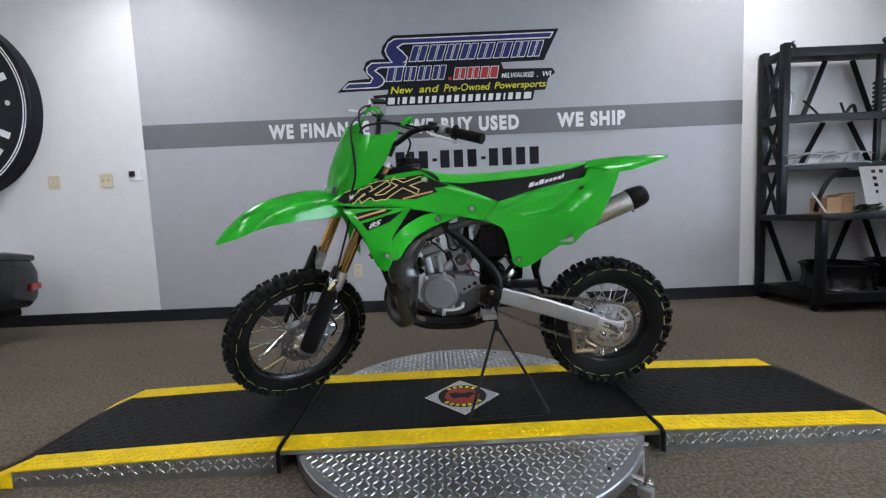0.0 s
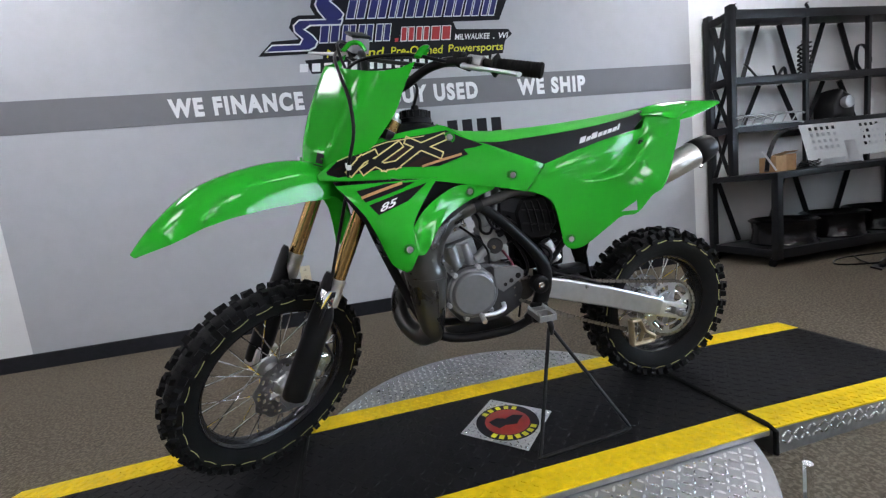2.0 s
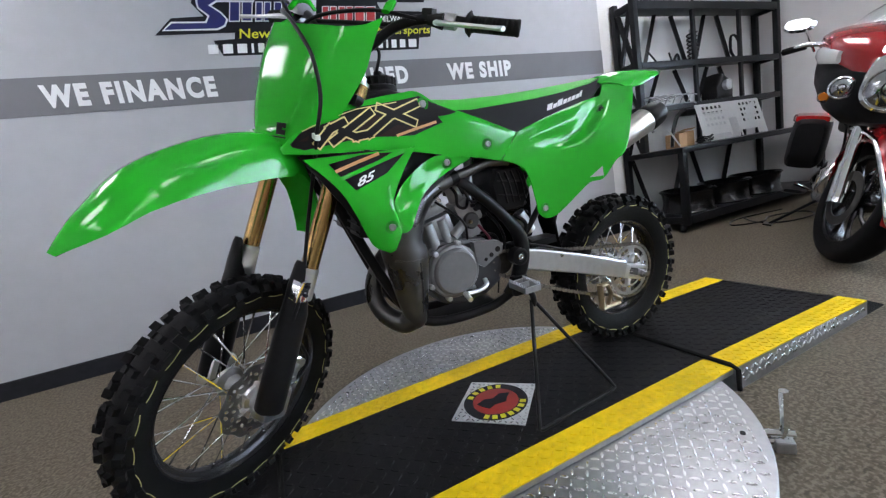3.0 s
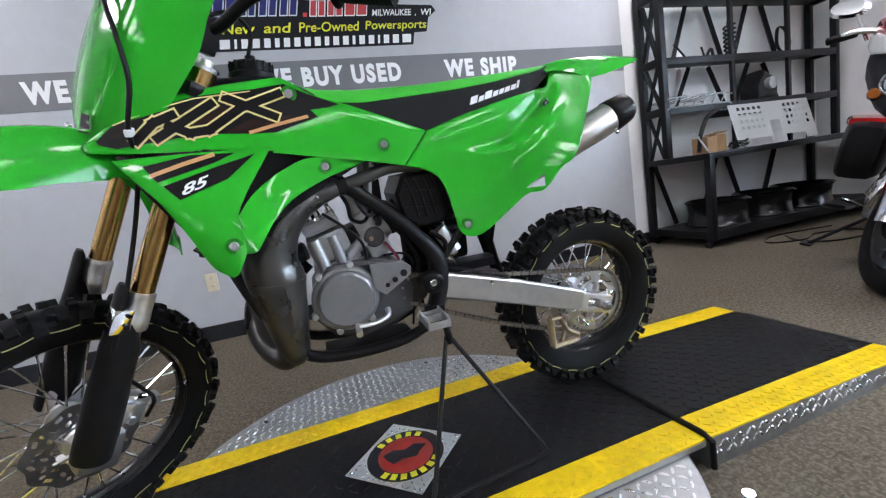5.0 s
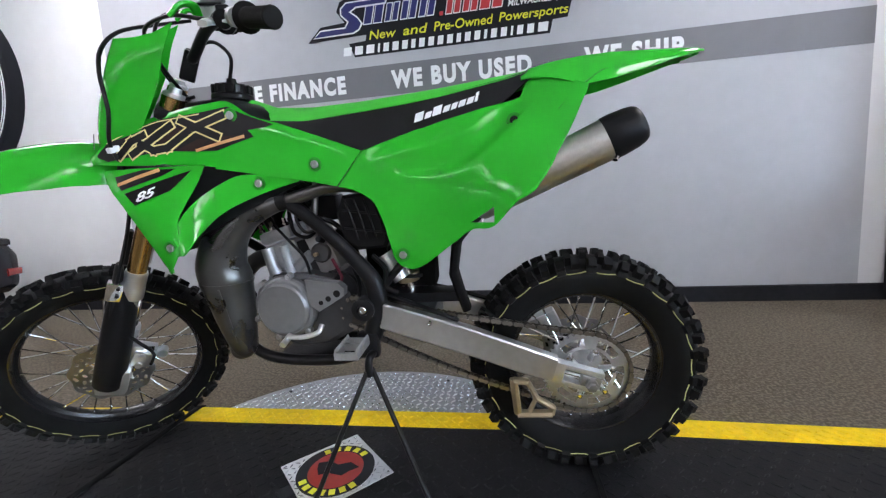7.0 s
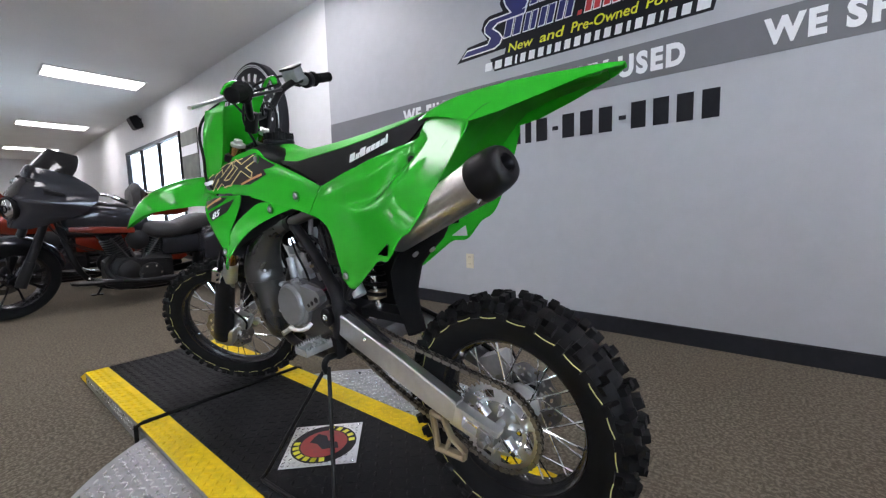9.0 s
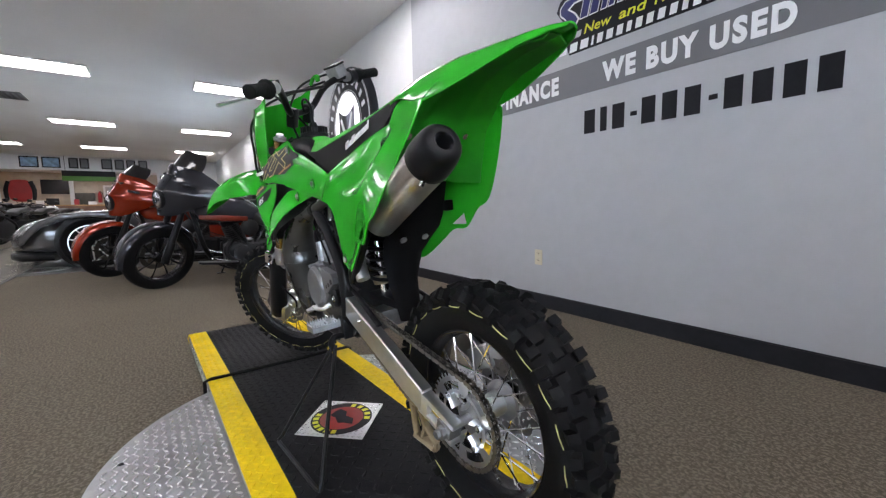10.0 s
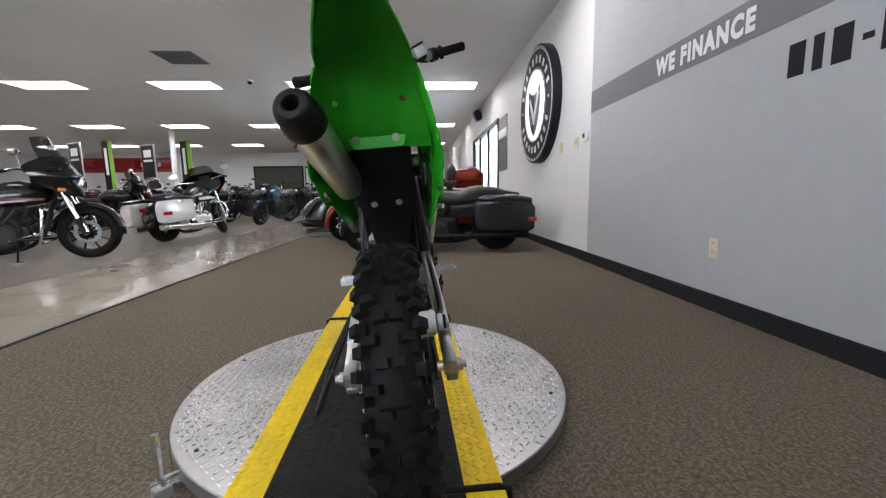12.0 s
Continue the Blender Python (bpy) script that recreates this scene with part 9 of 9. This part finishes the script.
# ---- windows and what hangs on the far walls ----
def window(name, label, x0, x1, z0, z1, m, bars_at, material):
    t = thing(name, label, "window", m, kind="structure")
    w = 0.06
    for a, b, c, d in ((x0, x1, z1 - w, z1), (x0, x1, z0, z0 + w), (x0, x0 + w, z0 + w, z1 - w), (x1 - w, x1, z0 + w, z1 - w)):
        part("window_frame", boxed(a, b, -0.03, 0.05, c, d, bevel=0.004), material, t)
    for k in bars_at:
        part("mullion", boxed(k - 0.03, k + 0.03, -0.02, 0.045, z0 + w, z1 - w, bevel=0.004), material, t)
    xs = [x0 + w] + list(bars_at) + [x1 - w]
    for a, b in zip(xs, xs[1:]):
        g = part("pane", boxed(a + 0.02, b - 0.02, 0.012, 0.018, z0 + w, z1 - w), M["glass"], t)
        g.visible_shadow = False
    part("window_sill", boxed(x0 - 0.03, x1 + 0.03, -0.06, 0.0, z0 - 0.03, z0, bevel=0.005), material, t)
    return t


window("window_1", "dark framed showroom window with daylight behind", WIN[0], WIN[1], WIN[2], WIN[3], Matrix.Translation((0, WALL, 0)), (-9.45, -8.25), M["frame_black"])
window("window_2", "white framed window in the short wall", -EW[1], -EW[0], EW[2], EW[3], Matrix.Translation((EAST, 0, 0)) @ pose(0, 0, 0, 0, 0, -90), tuple(float(v) for v in np.linspace(-EW[1], -EW[0], 5)[1:-1]), M["white_wall"])
# bright overcast distance behind the windows
M["outside"] = glowing("outside", (0.72, 0.87, 1.0), 7.5)
tagged(part("backdrop", boxed(-60.0, -3.0, WALL + 2.5, WALL + 2.6, -0.2, 8.0), M["outside"], None, "pale bright overcast distance"), category="backdrop", kind="structure")
tagged(part("backdrop", boxed(EAST + 2.5, EAST + 2.6, -9.0, 3.0, -0.2, 4.5), M["outside"], None, "pale bright overcast distance"), category="backdrop", kind="structure")

poster = thing("wall_poster", "tall dark poster with pale band beside the window", "poster", Matrix.Translation((-6.6, WALL, 1.68)))
part("poster_sheet", boxed(-0.38, 0.38, -0.012, 0.0, -0.52, 0.52), surface("poster_dark", (0.10, 0.11, 0.09), 0.4, var=0.5, grain=4, stain=6), poster)
part("poster_band", boxed(-0.36, 0.36, -0.016, -0.012, 0.12, 0.28), M["text_white"], poster, "pale band")
spk = thing("wall_speaker", "small black wedge loudspeaker high on the wall", "speaker", Matrix.Translation((-9.2, WALL, 2.76)))
part("cabinet", hull([(-0.11, 0.09, -0.13, 0.13, 0.4, -0.12), (0.11, 0.09, -0.13, 0.13, 0.4, -0.12)]), M["plastic_black"], spk, "", 40, pose(0, 0, 0, 25))
part("bracket", boxed(-0.02, 0.02, -0.05, 0.0, -0.05, 0.05), M["plastic_black"], spk)

# ---- far end of the showroom ----
M["door_dark"] = surface("door_dark", (0.035, 0.034, 0.025), 0.35, var=0.2, grain=10, stain=3)
M["lime"] = surface("lime", (0.20, 0.52, 0.03), 0.45, var=0.08)
M["honour_red"] = surface("honour_red", (0.32, 0.015, 0.015), 0.5, var=0.12, grain=6)
M["screen"] = surface("screen", (0.008, 0.008, 0.010), 0.15, var=0.1)
M["picture_blue"] = surface("picture_blue", (0.20, 0.33, 0.50), 0.4, var=0.35, grain=5, stain=9)
M["brick_brown"] = surface("brick_brown", (0.20, 0.11, 0.07), 0.6, var=0.3, grain=20, stain=3)
XW = WESTEND
d = thing("door_1", "wide dark framed double door in the far wall", "door", Matrix.Translation((XW, -6.85, 0)), kind="structure")
part("door_frame", boxed(0.0, 0.06, -1.25, 1.25, 0.0, 2.28, bevel=0.01), M["frame_black"], d)
for s in (-1, 1):
    part("door_leaf", boxed(0.06, 0.09, min(0, s * 1.18) + 0.01, max(0, s * 1.18) - 0.01, 0.02, 2.20, bevel=0.006), M["door_dark"], d, "dark glazed leaf")
    part("door_handle", tubed([(0.12, s * 0.12, 0.9), (0.12, s * 0.12, 1.3)], 0.015, 8), M["chrome"], d)
d = thing("door_2", "narrow white panelled door with black frame", "door", Matrix.Translation((XW, -5.28, 0)), kind="structure")
part("door_frame", boxed(0.0, 0.06, -0.26, 0.10, 0.0, 2.25, bevel=0.01), M["frame_black"], d)
part("door_leaf", boxed(0.06, 0.08, -0.20, 0.04, 0.02, 2.15), M["white_wall"], d)
cnt = thing("service_counter", "wooden service counter before the far wall", "counter", Matrix.Translation((XW, -2.7, 0)))
part("counter_front", boxed(0.9, 1.0, -1.4, 1.6, 0.0, 1.02, bevel=0.01), M["brick_brown"], cnt, "brown panelled front")
part("counter_top", boxed(0.55, 1.06, -1.45, 1.65, 1.02, 1.07, bevel=0.01), M["wood"], cnt, "light wooden top")
part("counter_side", boxed(0.6, 0.9, -1.4, -1.3, 0.0, 1.02), M["brick_brown"], cnt)
part("counter_side", boxed(0.6, 0.9, 1.5, 1.6, 0.0, 1.02), M["brick_brown"], cnt)
tv = thing("television", "black flat television on the back room's wall", "television", Matrix.Translation((XB + 0.02, -4.3, 2.02)))
part("screen", boxed(0.0, 0.06, -0.56, 0.56, -0.34, 0.34, bevel=0.01), M["screen"], tv)
part("screen_bezel", boxed(0.06, 0.064, -0.55, 0.55, -0.34, -0.31), M["plastic_black"], tv)
d = thing("door_3", "grey door with a pale frame in the back room", "door", Matrix.Translation((XB, -2.05, 0)), kind="structure")
part("door_frame", boxed(0.0, 0.05, -0.55, 0.55, 0.0, 2.12, bevel=0.008), M["white_wall"], d)
part("door_leaf", boxed(0.05, 0.08, -0.47, 0.47, 0.01, 2.04, bevel=0.006), M["grey_paint"], d, "grey painted leaf")
cb = thing("storage_cabinet", "dark cabinet against the back room's wall", "cabinet", Matrix.Translation((XB + 0.02, -3.35, 0)))
part("cabinet_body", boxed(0.0, 0.45, -0.42, 0.42, 0.0, 1.72, bevel=0.01), M["door_dark"], cb)
for k in (-1, 1):
    part("cabinet_door", boxed(0.45, 0.47, min(0, k * 0.40) + 0.006, max(0, k * 0.40) - 0.006, 0.06, 1.68, bevel=0.004), M["door_dark"], cb)
ex = thing("fire_extinguisher", "red fire extinguisher hanging on the tan wall", "extinguisher", Matrix.Translation((XB + 0.02, -2.75, 1.25)))
part("cylinder", lathed([(0.0, 0.0), (0.07, 0.01), (0.085, 0.04), (0.085, 0.42), (0.05, 0.50), (0.025, 0.53), (0.025, 0.58), (0, 0.58)], 20, Matrix.Translation((0.09, 0, 0))), M["honour_red"], ex, "", 40)
part("hose", tubed([(0.10, 0.03, 0.56), (0.13, 0.12, 0.45), (0.12, 0.12, 0.2)], 0.012, 8, 10), M["black_rubber"], ex, "", 50)
jk = thing("clothes_rack", "stand with a red and black riding jacket by the opening", "clothes rack", Matrix.Translation((XW - 0.55, -4.62, 0)))
part("rack_post", tubed([(0, 0, 0.02), (0, 0, 2.05)], 0.018, 8), M["frame_black"], jk)
part("rack_base", lathed([(0.24, 0.0), (0.24, 0.02)], 20), M["frame_black"], jk)
part("jacket", hull([(-0.14, 0.20, 1.30, 1.98, 0.7), (-0.08, 0.31, 1.22, 2.06, 0.6), (0.06, 0.32, 1.22, 2.06, 0.6), (0.13, 0.20, 1.30, 1.98, 0.7)]), M["honour_red"], jk, "red riding jacket", 50)
for k in (-1, 1):
    part("jacket_sleeve", tubed([(0, k * 0.28, 1.98), (0.03, k * 0.38, 1.65), (0.06, k * 0.36, 1.28)], [0.09, 0.075, 0.055], 10, 10), M["plastic_black"], jk, "black sleeve", 50)
for k, (y, w, h, mt) in enumerate(((-3.9, 0.20, 0.16, "plastic_white"), (-3.55, 0.34, 0.24, "plastic_black"), (-2.9, 0.14, 0.20, "logo_red"), (-2.45, 0.24, 0.12, "plastic_white"))):
    bx = thing("counter_box", "small display box on the service counter", "box", Matrix.Translation((XW + 0.8, y, 1.07)))
    part("box_body", boxed(-0.08, 0.08, -w / 2, w / 2, 0, h, bevel=0.006), M[mt], bx)
sg = thing("hanging_sign", "black hanging sign with a green lower band in the opening", "sign", Matrix.Translation((XW + 0.12, -2.52, 2.2)))
part("sign_box", boxed(-0.08, 0.08, -0.80, 0.80, -0.02, 0.19, bevel=0.008), M["plastic_black"], sg)
part("sign_band", boxed(-0.075, 0.075, -0.80, 0.80, -0.20, -0.02, bevel=0.004), surface("band_green", (0.07, 0.22, 0.03), 0.45, var=0.1), sg, "green lower band")
for y in (-0.7, 0.7):
    part("sign_rod", tubed([(0, y, 0.19), (0, y, CEIL - 2.2)], 0.008, 6), M["frame_black"], sg)
for y in (-3.12, -1.22):
    structure("opening_post", boxed(XW - 0.17, XW - 0.03, y - 0.06, y + 0.06, 0.0, 2.40, bevel=0.005), M["white_wall"], "white post in the wide opening")
for k in range(6):
    structure("slat_line", boxed(XW, XW + 0.012, -5.08, WALL - 0.02, 2.445 + 0.085 * k, 2.510 + 0.085 * k), M["white_wall"], "white slat of the wall panel over the opening")
for i, (y, w, mt, lb) in enumerate(((-3.85, 0.52, "picture_blue", "pale blue framed picture high on the far wall"), (-3.25, 0.52, "picture_blue", "pale blue framed picture high on the far wall"), (-2.62, 0.28, "screen", "small black framed picture on the far wall"),
                           (-2.30, 0.28, "screen", "small black framed picture on the far wall"), (-1.62, 0.34, "screen", "small black framed picture on the far wall"), (-1.22, 0.30, "screen", "small black framed picture on the far wall"), (-0.85, 0.30, "screen", "small black framed picture on the far wall"), (-0.45, 0.30, "screen", "small black framed picture on the far wall"))):
    fr = thing("framed_picture", lb, "picture", Matrix.Translation((XW + 0.012, y - 0.35, 2.69)), "framed pictures")
    part("picture_frame", boxed(0, 0.03, -w / 2, w / 2, -0.20, 0.20, bevel=0.006), M["frame_black"], fr)
    part("picture", boxed(0.03, 0.034, -w / 2 + 0.04, w / 2 - 0.04, -0.16, 0.16), M[mt] if mt != "screen" else M["band_paint"], fr)
structure("wall_rail", boxed(XW, XW + 0.03, -5.08, WALL - 0.02, 2.40, 2.44), M["white_wall"], "white rail along the far wall")
structure("red_wall_band", boxed(XW, XW + 0.01, SOUTHEND, -11.9, 2.05, 2.76), M["honour_red"], "red painted band on the showroom wall")
for y in (-16.6, -12.9):
    bn = thing("wall_banner", "red lit sign band with pale characters", "sign", Matrix.Translation((XW + 0.01, y, 2.42)) @ pose(0, 0, 0, 0, 0, -90))
    part("sign_panel", boxed(-0.95, 0.95, 0, 0.05, -0.20, 0.20, bevel=0.01), M["lens_red"], bn)
    for k in range(5):
        part("character", boxed(-0.30 + 0.2 * k, -0.16 + 0.2 * k, 0.05, 0.06, -0.10, 0.10), M["text_white"], bn)
# tall framed boards and flags that stand among the bikes
for x, y in ((-12.3, -10.6), (-12.95, -8.8)):
    pb = thing("poster_stand", "tall black framed poster board with pale mark", "poster stand", pose(x, y, 0, 0, 0, 62))
    part("board", boxed(-0.36, 0.36, -0.02, 0.02, 1.35, 2.52, bevel=0.006), M["alu_dull"], pb, "silver framed board")
    part("board_sheet", boxed(-0.32, 0.32, -0.026, -0.02, 1.39, 2.48), M["graphic_black"], pb)
    part("board_mark", boxed(-0.20, 0.20, -0.030, -0.026, 2.10, 2.34), M["text_white"], pb)
    part("board_mark", boxed(-0.24, 0.24, -0.030, -0.026, 1.95, 2.02), M["text_white"], pb)
    part("board_post", tubed([(0, 0, 0.02), (0, 0, 1.35)], 0.025, 10), M["frame_black"], pb)
    part("board_foot", lathed([(0.22, 0.0), (0.22, 0.02)], 24), M["frame_black"], pb)
for x, y in ((-13.2, -10.3), (-13.4, -7.85)):
    fl = thing("flag_banner", "tall black and lime green vertical flag banner", "banner", pose(x, y, 0, 0, 0, 70))
    part("flag_field", boxed(-0.20, 0.10, -0.006, 0.006, 1.0, 2.68), M["graphic_black"], fl)
    part("flag_edge", boxed(0.10, 0.26, -0.006, 0.006, 1.0, 2.72), M["lime"], fl, "lime green edge")
    part("flag_mark", boxed(-0.10, 0.02, -0.010, -0.006, 1.55, 2.45), M["text_white"], fl)
    part("flag_pole", tubed([(0.28, 0, 0.0), (0.28, 0, 2.74)], 0.012, 8), M["alu_dull"], fl)
    part("flag_foot", lathed([(0.20, 0.0), (0.20, 0.02)], 20, Matrix.Translation((0.2, 0, 0))), M["frame_black"], fl)
structure("column", tubed([(-12.9, -7.95, 0), (-12.9, -7.95, CEIL)], 0.09, 20), M["white_wall"], "white round steel column")
for x, y in ((-5.6, -3.55), (-9.6, -2.6)):
    vt = thing("ceiling_vent", "grey louvred ceiling vent", "vent", Matrix.Translation((x, y, CEIL)))
    part("vent_frame", boxed(-0.30, 0.30, -0.30, 0.30, -0.015, 0.0, bevel=0.004), M["band_paint"], vt)
    for k in range(7):
        part("vent_slat", boxed(-0.26, 0.26, -0.012, 0.012, -0.022, -0.015), M["trim_dark"], vt, "", 0, Matrix.Translation((0, -0.24 + 0.08 * k, 0)))
dm = thing("dome_camera", "small dark dome camera under the ceiling", "camera dome", Matrix.Translation((-6.9, -3.0, CEIL)))
part("dome_base", lathed([(0.06, -0.03), (0.06, 0.0)], 20), M["plastic_white"], dm)
part("dome", lathed([(0.045, -0.03), (0.04, -0.055), (0.02, -0.07), (0.0, -0.073)], 20), M["screen"], dm, "", 50)
